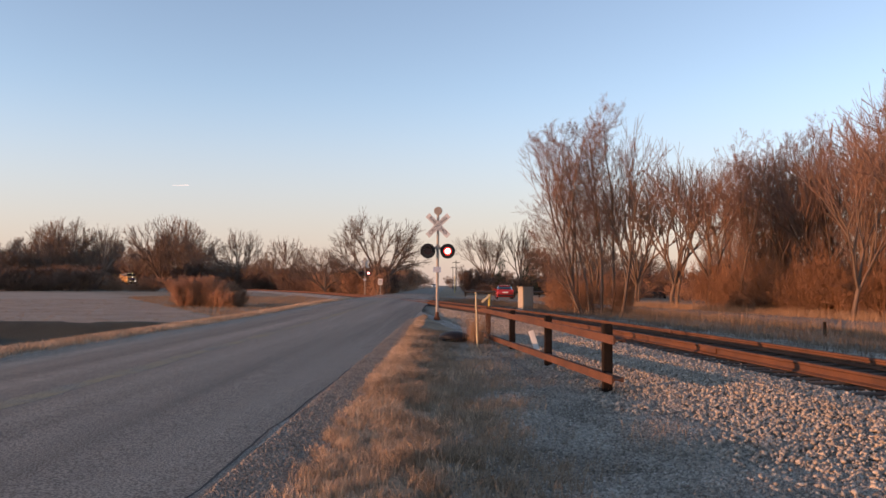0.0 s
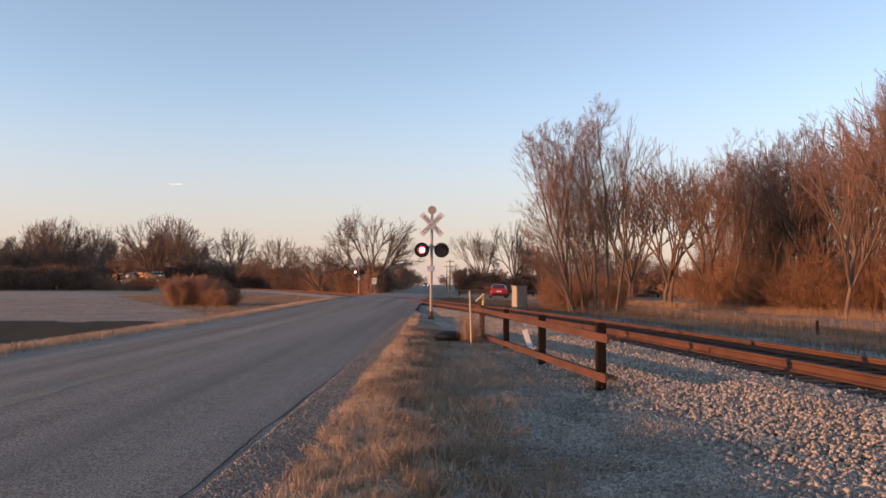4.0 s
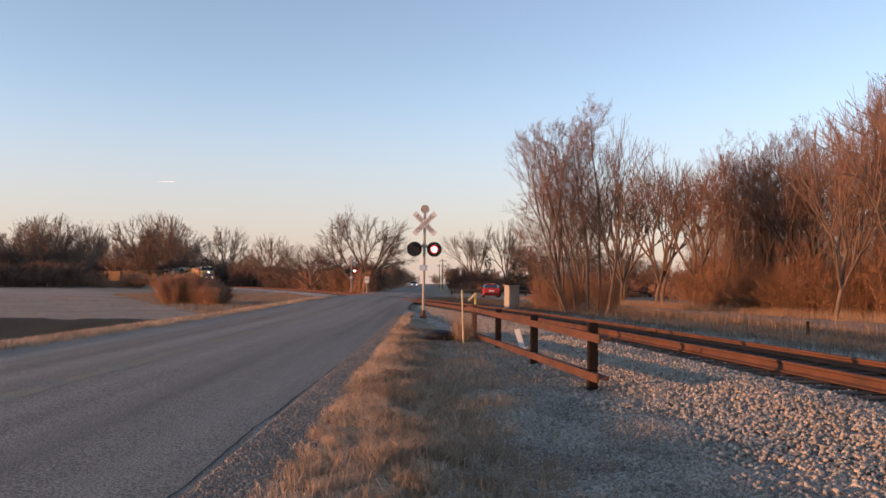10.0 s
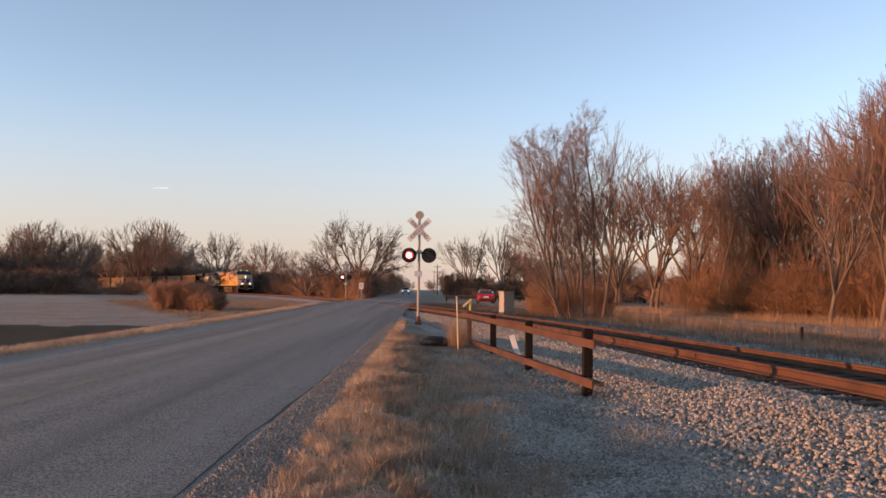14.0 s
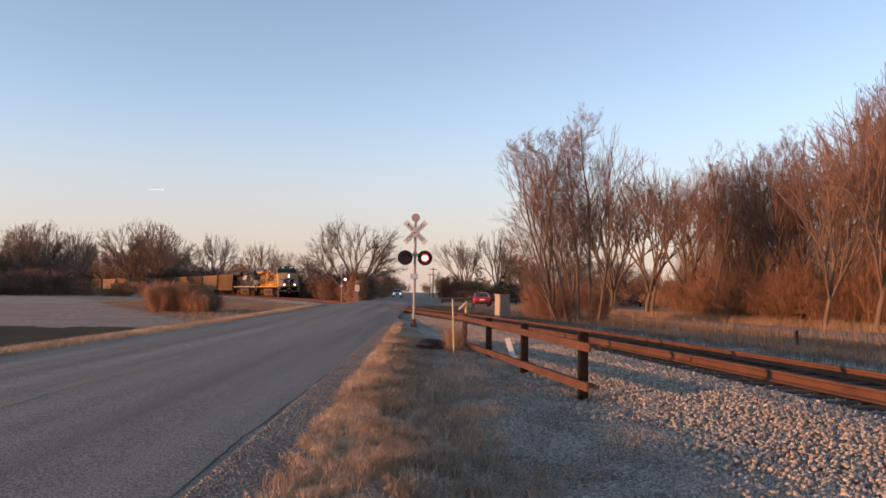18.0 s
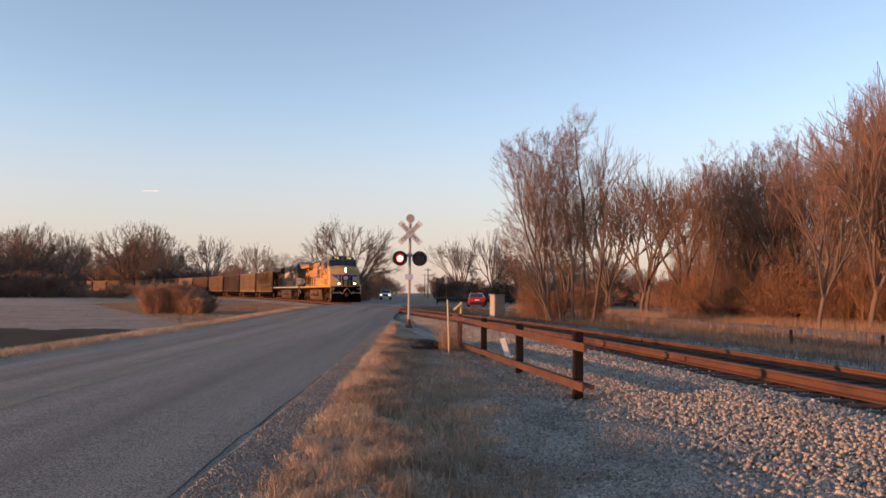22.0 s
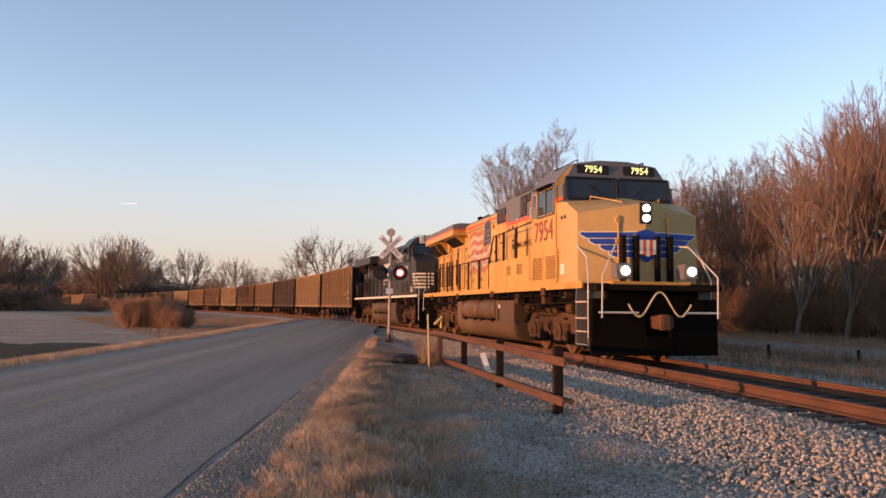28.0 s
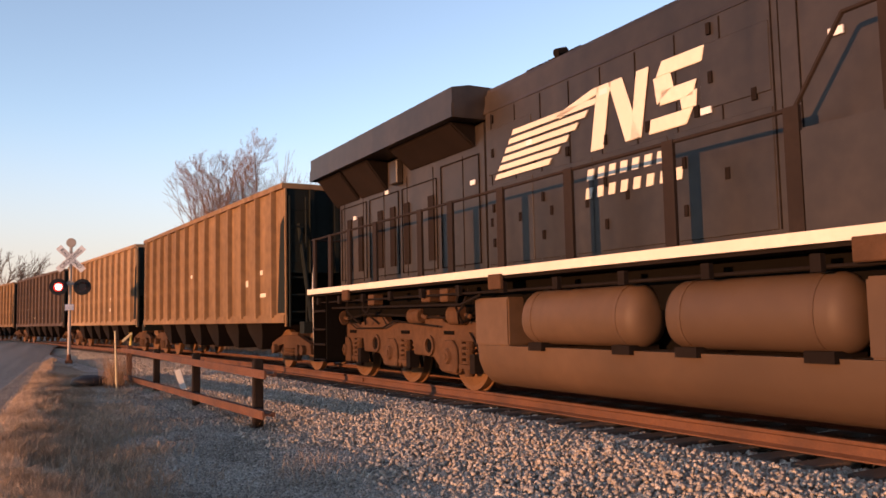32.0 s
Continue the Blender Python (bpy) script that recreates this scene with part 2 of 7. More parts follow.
FARWOOD = mat("far_woodland", (0.2, 0.122, 0.087), 0.95, var=0.3, scale=0.4, per=0.3)
ROOFDARK = mat("dark_roof", (0.06, 0.05, 0.045), 0.9, var=0.2)
# emission stands in for sunlight on the trail
CLOUD = glow("vapour_trail", (1.0, 0.97, 0.93), 0.5)

# ---- building helpers ----


def box(bm, x0, x1, y0, y1, z0, z1, m=None):
    """An axis-aligned block, or one turned by m."""
    r = bmesh.ops.create_cube(bm, size=1.0)["verts"]
    t = Matrix.Translation(((x0 + x1) / 2, (y0 + y1) / 2, (z0 + z1) / 2)) @ Matrix.Diagonal((x1 - x0, y1 - y0, z1 - z0, 1))
    bmesh.ops.transform(bm, matrix=(m @ t) if m else t, verts=r)
    return r


def tube(bm, a, b, r0, r1=None, seg=8):
    """A capped cone or rod from a to b."""
    a, b = Vector(a), Vector(b)
    d = b - a
    m = Matrix.Translation((a + b) / 2) @ d.to_track_quat("Z", "Y").to_matrix().to_4x4()
    return bmesh.ops.create_cone(bm, cap_ends=True, segments=seg, radius1=r0, radius2=r0 if r1 is None else r1, depth=d.length, matrix=m)["verts"]


def pipe(bm, pts, r, seg=6):
    for a, b in zip(pts, pts[1:]):
        tube(bm, a, b, r, seg=seg)


def extrude(bm, profile, y0, y1):
    """A prism: a closed profile of (x, z) drawn out along y."""
    lo = [bm.verts.new((x, y0, z)) for x, z in profile]
    hi = [bm.verts.new((x, y1, z)) for x, z in profile]
    k = len(profile)
    bm.faces.new(lo)
    bm.faces.new(hi[::-1])
    for i in range(k):
        bm.faces.new((lo[i], hi[i], hi[(i + 1) % k], lo[(i + 1) % k]))
    bmesh.ops.recalc_face_normals(bm, faces=bm.faces)


def loft(bm, sections):
    """Skin through closed rings of points, each with as many points."""
    rings = [[bm.verts.new(p) for p in s] for s in sections]
    k = len(rings[0])
    for a, b in zip(rings, rings[1:]):
        for i in range(k):
            bm.faces.new((a[i], a[(i + 1) % k], b[(i + 1) % k], b[i]))
    bm.faces.new(rings[0][::-1])
    bm.faces.new(rings[-1])
    bmesh.ops.recalc_face_normals(bm, faces=bm.faces)


def bevel(bm, w, seg=2):
    bmesh.ops.bevel(bm, geom=[e for e in bm.edges if e.calc_face_angle(0) > 0.5], offset=w, segments=seg, affect="EDGES", clamp_overlap=True)


def mesh_of(name, bm, material):
    me = bpy.data.meshes.new(name)
    bm.to_mesh(me)
    bm.free()
    me.shade_smooth()
    me.set_sharp_from_angle(angle=radians(32))
    me.materials.append(material)
    return me


def part(name, bm, material, parent=None, label=""):
    ob = new(name, mesh_of(name, bm, material))
    if parent:
        ob.parent = parent
    if label:
        ob["label"] = label
    return ob


def share(name, me, parent, m=None):
    ob = new(name, me)
    ob.parent = parent
    if m is not None:
        ob.matrix_basis = m
    return ob


def raw(name, verts, faces, material, parent=None, smooth=False):
    me = bpy.data.meshes.new(name)
    me.from_pydata(verts, [], faces)
    me.materials.append(material)
    if smooth:
        me.shade_smooth()
    ob = new(name, me)
    if parent:
        ob.parent = parent
    return ob


def empty(name, m=None):
    ob = new(name)
    ob.empty_display_size = 0.2
    if m is not None:
        ob.matrix_basis = m
    return ob


def words(name, text, size, material, parent, m, depth=0.006, label=""):
    cu = bpy.data.curves.new(name, "FONT")
    cu.body, cu.size, cu.extrude, cu.align_x, cu.align_y = text, size, depth, "CENTER", "CENTER"
    ob = new(name, cu)
    deps = bpy.context.evaluated_depsgraph_get()
    me = bpy.data.meshes.new_from_object(ob.evaluated_get(deps))
    bpy.data.objects.remove(ob)
    me.materials.clear()
    me.materials.append(material)
    o = new(name, me)
    o.parent, o.matrix_basis = parent, m
    if label:
        o["label"] = label
    return o


# ---- the track's line: distance s along it, s = 0 abreast of y = 18 ----
KNOT_S = (-120, -40, 0, 40, 80, 120, 170, 240, 400, 900)
KNOT_K = (-0.00308, -0.00308, -0.00293, -0.00238, -0.00141, -0.00191, -0.00180, -0.00157, -0.00164, -0.00164)
DS = 0.25
LINE_S = np.arange(-140, 700, DS)
_th = np.cumsum(np.interp(LINE_S, KNOT_S, KNOT_K)) * DS
_i0 = int(140 / DS)
_th += (-0.11670) - _th[_i0]
_x, _y = np.cumsum(np.sin(_th)) * DS, np.cumsum(np.cos(_th)) * DS
_x += 5.617 - _x[_i0]
_y += 18.0 - _y[_i0]


def on_line(s, off=0.0, z=0.0):
    """A point at s, off metres to the east of the track's middle."""
    th = np.interp(s, LINE_S, _th)
    return Vector((np.interp(s, LINE_S, _x) + off * math.cos(th), np.interp(s, LINE_S, _y) - off * math.sin(th), z))


def line_turn(s):
    return float(np.interp(s, LINE_S, _th))


def track_offset(x, y):
    """How far east of the track a place lies (arrays)."""
    x, y = np.asarray(x, float), np.asarray(y, float)
    s = np.interp(y, _y, LINE_S)
    tx, ty, th = np.interp(s, LINE_S, _x), np.interp(s, LINE_S, _y), np.interp(s, LINE_S, _th)
    return (x - tx) * np.cos(th)


def sweep(name, profile, s0, s1, step, material, parent=None, closed=False):
    """A strip with a cross profile of (offset, z), laid along the track."""
    ss = np.arange(s0, s1 + step / 2, step)
    v, f, k = [], [], len(profile)
    for s in ss:
        v += [tuple(on_line(s, o, z)) for o, z in profile]
    last = k if closed else k - 1
    for i in range(len(ss) - 1):
        for j in range(last):
            a, b = i * k + j, i * k + (j + 1) % k
            f.append((a, b, b + k, a + k))
    return raw(name, v, f, material, parent)


# ---- ground ----
ROAD_W = -8.4


def road_edge(y):
    """The road's east edge, which draws a little nearer to the track towards the crossing."""
    return float(np.interp(y, (0, 8, 15, 20, 31, 50, 80, 120), (-1.64, -1.62, -1.54, -1.48, -1.42, -1.36, -1.4, -1.6)))



def lift(y):
    """The road's rise to the crossing."""
    return 0.17 * np.exp(-((np.asarray(y, float) - 74) / 33) ** 4)


def step01(a, b, v):
    t = np.clip((v - a) / (b - a), 0, 1)
    return t * t * (3 - 2 * t)


def crest(y):
    """The line of the verge's low ridge: its sunlit side lies to the west."""
    return np.interp(y, (3, 5.6, 7.6, 10.7, 14, 18, 26, 34), (-0.36, -0.42, -0.55, -0.72, -0.8, -0.84, -1.05, -1.1)) + 0.07 * np.sin(y * 2.1) + 0.06 * np.sin(y * 0.9 + 1) + 0.05 * np.sin(y * 4.7 + 2) + 0.03 * np.sin(y * 9.1)


def ground_z(x, y):
    x, y = np.asarray(x, float), np.asarray(y, float)
    off = track_offset(x, y)
    z = np.full(x.shape, -0.34)
    # verge: a low grassy ridge beside the road
    u = x - crest(y)
    ridge = np.exp(-(u / np.where(u < 0, 0.42, 0.42)) ** 2) * (0.105 + 0.03 * np.sin(y * 1.3) + 0.03 * np.sin(y * 3.1 + 1) + 0.025 * np.sin(y * 7.3 + 4 * x))
    z = z + ridge * step01(46, 30, y)
    # west side: shoulder, ditch, field
    west = step01(-8.6, -10.2, x)
    z = z - west * 0.25
    ditch = step01(-9.4, -10.8, x) * step01(37.0, 33.5, y) * step01(-30, -20, x)
    z = z - ditch * 0.7
    # the bank of the track, and the crossing
    bank = step01(8.0, 2.0, np.abs(off)) * step01(25, 45, y)
    z = z * (1 - bank) + (-0.3) * bank
    road = step01(5.4, 3.7, np.abs(x + 5.0))
    z = z * (1 - road) + (-0.238 + lift(y) - 0.06 * step01(3.2, 2.9, np.abs(x + 5.0))) * road
    z = z + 0.02 * np.sin(x * 2.7 + y * 0.9) * np.sin(y * 1.9 - x) * (1 - road)
    return np.where((np.abs(off) < 3.5), np.minimum(z, -0.36), z)


def axis(fine0, fine1, d, far):
    a = list(np.arange(fine0, fine1, d))
    s, v = d, fine1
    while v < far:
        a.append(v)
        s *= 1.18
        v += s
    a.append(far)
    s, v = d, fine0 - d
    while v > -far:
        a.insert(0, v)
        s *= 1.18
        v -= s
    a.insert(0, -far)
    return np.array(a)


def denser(a, lo, hi, d):
    """The same axis, with a finer step between lo and hi."""
    return np.concatenate([a[a < lo - d / 2], np.arange(lo, hi, d), a[a > hi]])


gx, gy = denser(axis(-14, 10, 0.22, 2600), -2.2, 2.6, 0.08), denser(axis(-2, 60, 0.35, 2600), 2.0, 20.0, 0.11)
GX, GY = np.meshgrid(gx, gy)
GZ = ground_z(GX, GY)
gv = np.stack([GX, GY, GZ], -1).reshape(-1, 3)
W = len(gx)
gf = [(j * W + i, j * W + i + 1, (j + 1) * W + i + 1, (j + 1) * W + i) for j in range(len(gy) - 1) for i in range(W - 1)]
ground = raw("ground", gv.tolist(), gf, EARTH, smooth=True)
tagged(ground, "dry winter turf and gravel on flat farmland", "ground", kind="structure")
ground.data.materials.append(FIELD)
ground.data.materials.append(GRAVEL)
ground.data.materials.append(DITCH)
cx, cy = (GX[:-1, :-1] + GX[1:, 1:]) / 2, (GY[:-1, :-1] + GY[1:, 1:]) / 2
coff = track_offset(cx, cy)
idx = np.zeros(cx.shape, int)
wav = 0.25 * np.sin(cy * 0.9) + 0.2 * np.sin(cy * 2.3 + cx)
field = (cx < -12.3 - np.maximum(0, cy - 42) * 0.485 + wav) & (cy < 150)
idx[field] = 1
gravel = (cx > 0.35 + wav) & (coff < -1) & (cy < 40) | (np.abs(coff) < 4.2) | ((cx > -1.75) & (cx < -1.2 + wav * 0.25) & (cy < 40))
idx[gravel] = 2
# the ditch takes one dark green-brown colour
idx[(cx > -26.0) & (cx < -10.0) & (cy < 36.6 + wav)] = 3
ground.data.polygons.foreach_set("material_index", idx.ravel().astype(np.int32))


def strip_road(name, y0, y1, step, x0, z, material, label, cat):
    ys = np.arange(y0, y1 + step, step)
    v, f = [], []
    for y in ys:
        x1 = road_edge(y)
        for i, x in enumerate(np.linspace(x0, x1, 9)):
            wob = 0.04 * math.sin(y * 0.5) + 0.03 * math.sin(y * 1.1 + i) if i in (0, 8) else 0
            u = (x - x0) / (x1 - x0)
            v.append((x + wob, y, z + float(lift(y)) + 0.05 * (1 - (2 * u - 1) ** 2)))
    for j in range(len(ys) - 1):
        for i in range(8):
            a = j * 9 + i
            f.append((a, a + 1, a + 10, a + 9))
    ob = raw(name, v, f, material, smooth=True)
    return tagged(ob, label, cat, kind="structure")


road = strip_road("road", -60, 1500, 1.0, ROAD_W, -0.235, ASPHALT, "worn grey two-lane asphalt road with a faded centre line", "road")


def ribbon(name, xs, y0, y1, width, dz, material, parent, step=0.7, jit=0.03, seed=1):
    rnd = random.Random(seed)
    v, f = [], []
    ys = np.arange(y0, y1, step)
    for y in ys:
        xc = xs(y) + rnd.uniform(-jit, jit)
        w = width * rnd.uniform(0.6, 1.3)
        knots = np.linspace(ROAD_W, road_edge(y), 9)
        yk = np.floor(y) + np.array((0.0, 1.0))
        z = -0.235 + float(np.interp(y, yk, lift(yk))) + float(np.interp(xc, knots, 0.05 * (1 - (2 * np.linspace(0, 1, 9) - 1) ** 2))) + dz
        v += [(xc - w / 2, y, z), (xc + w / 2, y, z)]
    for i in range(len(ys) - 1):
        f.append((2 * i, 2 * i + 1, 2 * i + 3, 2 * i + 2))
    return raw(name, v, f, material, parent)


ribbon("centre_line", lambda y: -4.85, -20, 420, 0.3, 0.0015, OLD_PAINT, road)
ribbon("edge_crack", lambda y: road_edge(y) - 0.05 + 0.015 * math.sin(y * 0.6) + 0.01 * math.sin(y * 2.3), 0, 62, 0.022, 0.0015, TAR, road, 0.25, 0.014, 2)

# ---- track ----
track = tagged(empty("railway_track"), "single rusty railway track on grey crushed-stone ballast", "railway track", kind="structure")
bed = sweep("ballast_bed", [(-3.7, -0.4), (-2.9, -0.3), (-2.2, -0.2), (-1.5, -0.2), (-1.3, -0.25), (1.3, -0.25), (1.5, -0.2), (2.2, -0.2), (3.4, -0.4)], -135, 560, 1.5, GRAVEL, track)
RAIL = [(-0.07, -0.17), (-0.07, -0.155), (-0.012, -0.13), (-0.012, -0.05), (-0.036, -0.035), (-0.036, -0.004), (-0.03, 0.0),
        (0.03, 0.0), (0.036, -0.004), (0.036, -0.035), (0.012, -0.05), (0.012, -0.13), (0.07, -0.155), (0.07, -0.17)]
sweep("oily_strip", [(-0.68, -0.225), (0.68, -0.225)], -135, 560, 1.5, DARKBED, track)
for o in (-0.753, 0.753):
    sweep("rail", [(o + a, b) for a, b in RAIL], -135, 560, 1.5, RUST, track, closed=True)
bm = bmesh.new()
box(bm, -1.3, 1.3, -0.115, 0.115, -0.36, -0.172)
bevel(bm, 0.01, 1)
tie_mesh = mesh_of("tie", bm, TIE)
rt = random.Random(3)
for i in range(230):
    s = -18 + i * 0.52
    share("tie", tie_mesh, track, Matrix.Translation(on_line(s, rt.uniform(-0.04, 0.04), rt.uniform(-0.02, 0.0))) @ pose(0, 0, 0, 0, 0, -math.degrees(line_turn(s)) + rt.uniform(-1.5, 1.5)))
bm = bmesh.new()
box(bm, -0.05, 0.05, -0.33, 0.33, -0.12, -0.03)
bevel(bm, 0.01, 1)
bar_mesh = mesh_of("joint_bar", bm, RUST)
for i in range(14):
    for o, k in ((-0.753, 0.0), (0.753, 5.9)):
        s = -14 + k + i * 11.9
        share("joint_bar", bar_mesh, track, Matrix.Translation(on_line(s, o, 0)) @ pose(0, 0, 0, 0, 0, -math.degrees(line_turn(s))))
side = sweep("side_road", [(9.6, -0.31), (11.6, -0.27), (14.2, -0.31)], -100, 118, 2.0, ASPHALT)
tagged(side, "narrow grey asphalt lane running beside the railway", "lane", kind="structure")

# ---- trees and shrubs ----


def skeleton_of(seed, height, trunks=1, base_spread=0.3, lean=0.12, up=0.5, splits=(9, 5, 5, 4), ratio=0.55, angle=38, r0=None, bare=0.25, twig=0.008, thin=0.68):
    """Tapered limbs as (a, b, ra, rb, level), grown from the base."""
    rnd = random.Random(seed)
    out = []
    r0 = r0 or height * 0.013

    def bough(p, d, length, r, level):
        n = 5 if level == 0 else (4 if level == 1 else (3 if level == 2 else 2))
        pts, rad, q = [p.copy()], [r], p.copy()
        v = d.normalized()
        wig = 0.08 if level == 0 else 0.11
        for i in range(n):
            v = (v + Vector((rnd.gauss(0, wig), rnd.gauss(0, wig), rnd.gauss(0, wig * 0.6) + up * (0.0, 0.14, 0.2, 0.22, 0.2)[level]))).normalized()
            q = q + v * (length / n)
            pts.append(q.copy())
            rad.append(max(twig, r * (1 - 0.8 * (i + 1) / n)))
        for i in range(n):
            out.append((pts[i], pts[i + 1], rad[i], rad[i + 1], level))
        if level >= len(splits):
            return
        kids = splits[level]
        for j in range(kids):
            f = (bare if level == 0 else 0.2) + (1 - (bare if level == 0 else 0.2)) * (j + rnd.random()) / kids
            f = min(0.98, f)
            i = min(n - 1, int(f * n))
            u = f * n - i
            at = pts[i].lerp(pts[i + 1], u)
            ax = (pts[i + 1] - pts[i]).normalized()
            side = ax.orthogonal().normalized()
            side.rotate(Matrix.Rotation(rnd.uniform(0, 6.283), 3, ax))
            an = radians(angle * (1.0, 0.95, 0.95, 0.9)[level] * rnd.uniform(0.6, 1.25))
            dd = ax * math.cos(an) + side * math.sin(an)
            ll = length * (ratio if level == 0 else max(ratio, 0.6)) * (1.15 - 0.65 * f if level == 0 else 1.05 - 0.5 * f) * rnd.uniform(0.7, 1.2)
            rr = max(twig, (rad[i] + (rad[i + 1] - rad[i]) * u) * thin)
            bough(at, dd, ll, rr, level + 1)

    for k in range(trunks):
        az = rnd.uniform(0, 6.283)
        off = Vector((math.cos(az), math.sin(az), 0)) * (base_spread * rnd.uniform(0.3, 1) if trunks > 1 else 0)
        d = Vector((rnd.gauss(0, lean), rnd.gauss(0, lean), 1)) + off * 0.12
        bough(off + Vector((0, 0, -0.25)), d, height * rnd.uniform(0.8, 1.0), r0 * rnd.uniform(0.7, 1.1), 0)
    f = height / max(l[1].z for l in out)
    return [(a * f, b * f, ra, rb, n) for a, b, ra, rb, n in out]


def forked(seed, height, limbs=5, open_angle=38, fork=24, levels=7, trunk=0.14, r0=0.2, twig=0.01, up=0.1, ratio=0.82):
    """A tree whose limbs rise from a short trunk and fork again and again into a rounded fan."""
    rnd = random.Random(seed)
    out = []

    def run(p, d, length, ra, rb, level):
        v = d.normalized()
        for i in range(2):
            v = (v + Vector((rnd.gauss(0, 0.07), rnd.gauss(0, 0.07), rnd.gauss(0, 0.04)))).normalized()
            q = p + v * (length / 2)
            m = ra + (rb - ra) * 0.5
            out.append((p, q, ra if i == 0 else m, m if i == 0 else rb, level))
            p = q
        return p, v

    def grow(p, d, length, r, depth):
        end, v = run(p, d, length, r, max(twig, r * 0.78), 0 if depth < 4 else 2)
        if depth >= levels:
            return
        side = v.orthogonal().normalized()
        side.rotate(Matrix.Rotation(rnd.uniform(0, 6.283), 3, v))
        kids = 3 if rnd.random() < 0.3 else 2
        for j in range(kids):
            c = side.copy()
            c.rotate(Matrix.Rotation(6.283 * j / kids + rnd.gauss(0, 0.3), 3, v))
            an = radians(fork * rnd.uniform(0.55, 1.3))
            nd = v * math.cos(an) + c * math.sin(an) + Vector((0, 0, up))
            grow(end, nd, length * ratio * rnd.uniform(0.8, 1.15), max(twig, r * (0.7 if kids == 2 else 0.62)), depth + 1)
        if depth > 2:
            for j in range(2):
                c = side.copy()
                c.rotate(Matrix.Rotation(rnd.uniform(0, 6.283), 3, v))
                grow(p.lerp(end, rnd.uniform(0.3, 0.9)), v * 0.75 + c * 0.65, length * rnd.uniform(0.35, 0.6), max(twig, r * 0.35), max(depth + 2, levels - 1))

    base, v = run(Vector((0, 0, -0.25)), Vector((rnd.gauss(0, 0.03), rnd.gauss(0, 0.03), 1)), height * trunk + 0.25, r0, r0 * 0.8, 0)
    turn = rnd.uniform(0, 6.283)
    for k in range(limbs):
        a = turn + 6.283 * k / limbs + rnd.gauss(0, 0.25)
        an = radians(open_angle * (rnd.uniform(0.15, 0.4) if k == 0 else rnd.uniform(0.7, 1.15)))
        grow(base.lerp(Vector((0, 0, 0)), 0.3 * rnd.random()), Vector((math.cos(a) * math.sin(an), math.sin(a) * math.sin(an), math.cos(an))), height * 0.22, r0 * 0.62, 1)
    f = height / max(l[1].z for l in out)
    return [(a * f, b * f, ra, rb, n) for a, b, ra, rb, n in out]


def limbs_mesh(name, limbs, material, sides):
    k = len(limbs)
    A = np.array([tuple(l[0]) for l in limbs])
    B = np.array([tuple(l[1]) for l in limbs])
    ra, rb = np.array([l[2] for l in limbs]), np.array([l[3] for l in limbs])
    d = B - A
    d /= np.linalg.norm(d, axis=1, keepdims=True) + 1e-9
    ref = np.where(np.abs(d[:, 2:3]) < 0.9, np.array([[0, 0, 1.0]]), np.array([[1.0, 0, 0]]))
    u = np.cross(d, ref)
    u /= np.linalg.norm(u, axis=1, keepdims=True)
    w = np.cross(d, u)
    v = np.zeros((k, 2 * sides, 3))
    for i in range(sides):
        a = 2 * math.pi * i / sides
        c = u * math.cos(a) + w * math.sin(a)
        v[:, i] = A + c * ra[:, None]
        v[:, sides + i] = B + c * rb[:, None]
    base = (np.arange(k) * 2 * sides)[:, None, None]
    q = np.array([(i, (i + 1) % sides, sides + (i + 1) % sides, sides + i) for i in range(sides)])[None]
    f = (base + q).reshape(-1, 4)
    me = bpy.data.meshes.new(name)
    me.vertices.add(k * 2 * sides)
    me.vertices.foreach_set("co", v.reshape(-1))
    me.loops.add(f.size)
    me.loops.foreach_set("vertex_index", f.reshape(-1).astype(np.int32))
    me.polygons.add(len(f))
    me.polygons.foreach_set("loop_start", (np.arange(len(f)) * 4).astype(np.int32))
    me.update(calc_edges=True)
    me.materials.append(material)
    return me


def tree_kind(limbs, bark, twig, cut=1, sides=6):
    return (limbs_mesh("trunk", [l for l in limbs if l[4] <= cut], bark, sides), limbs_mesh("crown", [l for l in limbs if l[4] > cut], twig, 3))


def plant(kind, x, y, turn, size, label, cat="tree", group="", name="tree", parts=("trunk", "crown"), tilt=0.0):
    t = empty(name, pose(x, y, float(ground_z(x, y)) - 0.05, 0, tilt, 0) @ pose(0, 0, 0, 0, 0, turn) @ Matrix.Diagonal((size[0], size[0], size[1], 1)))
    t.scale = (size[0], size[0], size[1])
    for n, me in zip(parts, kind):
        share(n, me, t)
    return tagged(t, label, cat, group)


CLUMP = [tree_kind(skeleton_of(11 + i, 11.0, 1, 0.3, 0.03, 0.5, (32, 8, 5, 3), 0.25, 42, bare=0.28, twig=0.0036, r0=0.11, thin=0.42), BARK, TWIG) for i in range(3)]
BROAD = [tree_kind(skeleton_of(31 + i, 10.5, 4, 0.22, 0.17, 0.4, (11, 6, 4, 3), 0.36, 44, bare=0.28, twig=0.0065, r0=0.105, thin=0.5), BARK, TWIG) for i in range(3)]
SPREAD = [tree_kind(forked(36 + 3 * i, 10.5, 7, 52, 24, 7, 0.1, 0.26, 0.014, 0.03), BARK, BARK) for i in range(2)]
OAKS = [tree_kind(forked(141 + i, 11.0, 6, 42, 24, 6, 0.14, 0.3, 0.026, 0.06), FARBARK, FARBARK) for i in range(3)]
ELMS = [tree_kind(forked(151 + i, 10.5, 5, 30, 22, 6, 0.16, 0.17, 0.009, 0.1), BARK, BARK) for i in range(3)]
TALLS = [tree_kind(forked(161 + i, 11.0, 4, 27, 21, 6, 0.2, 0.16, 0.0065, 0.1), BARK, TWIG) for i in range(3)]
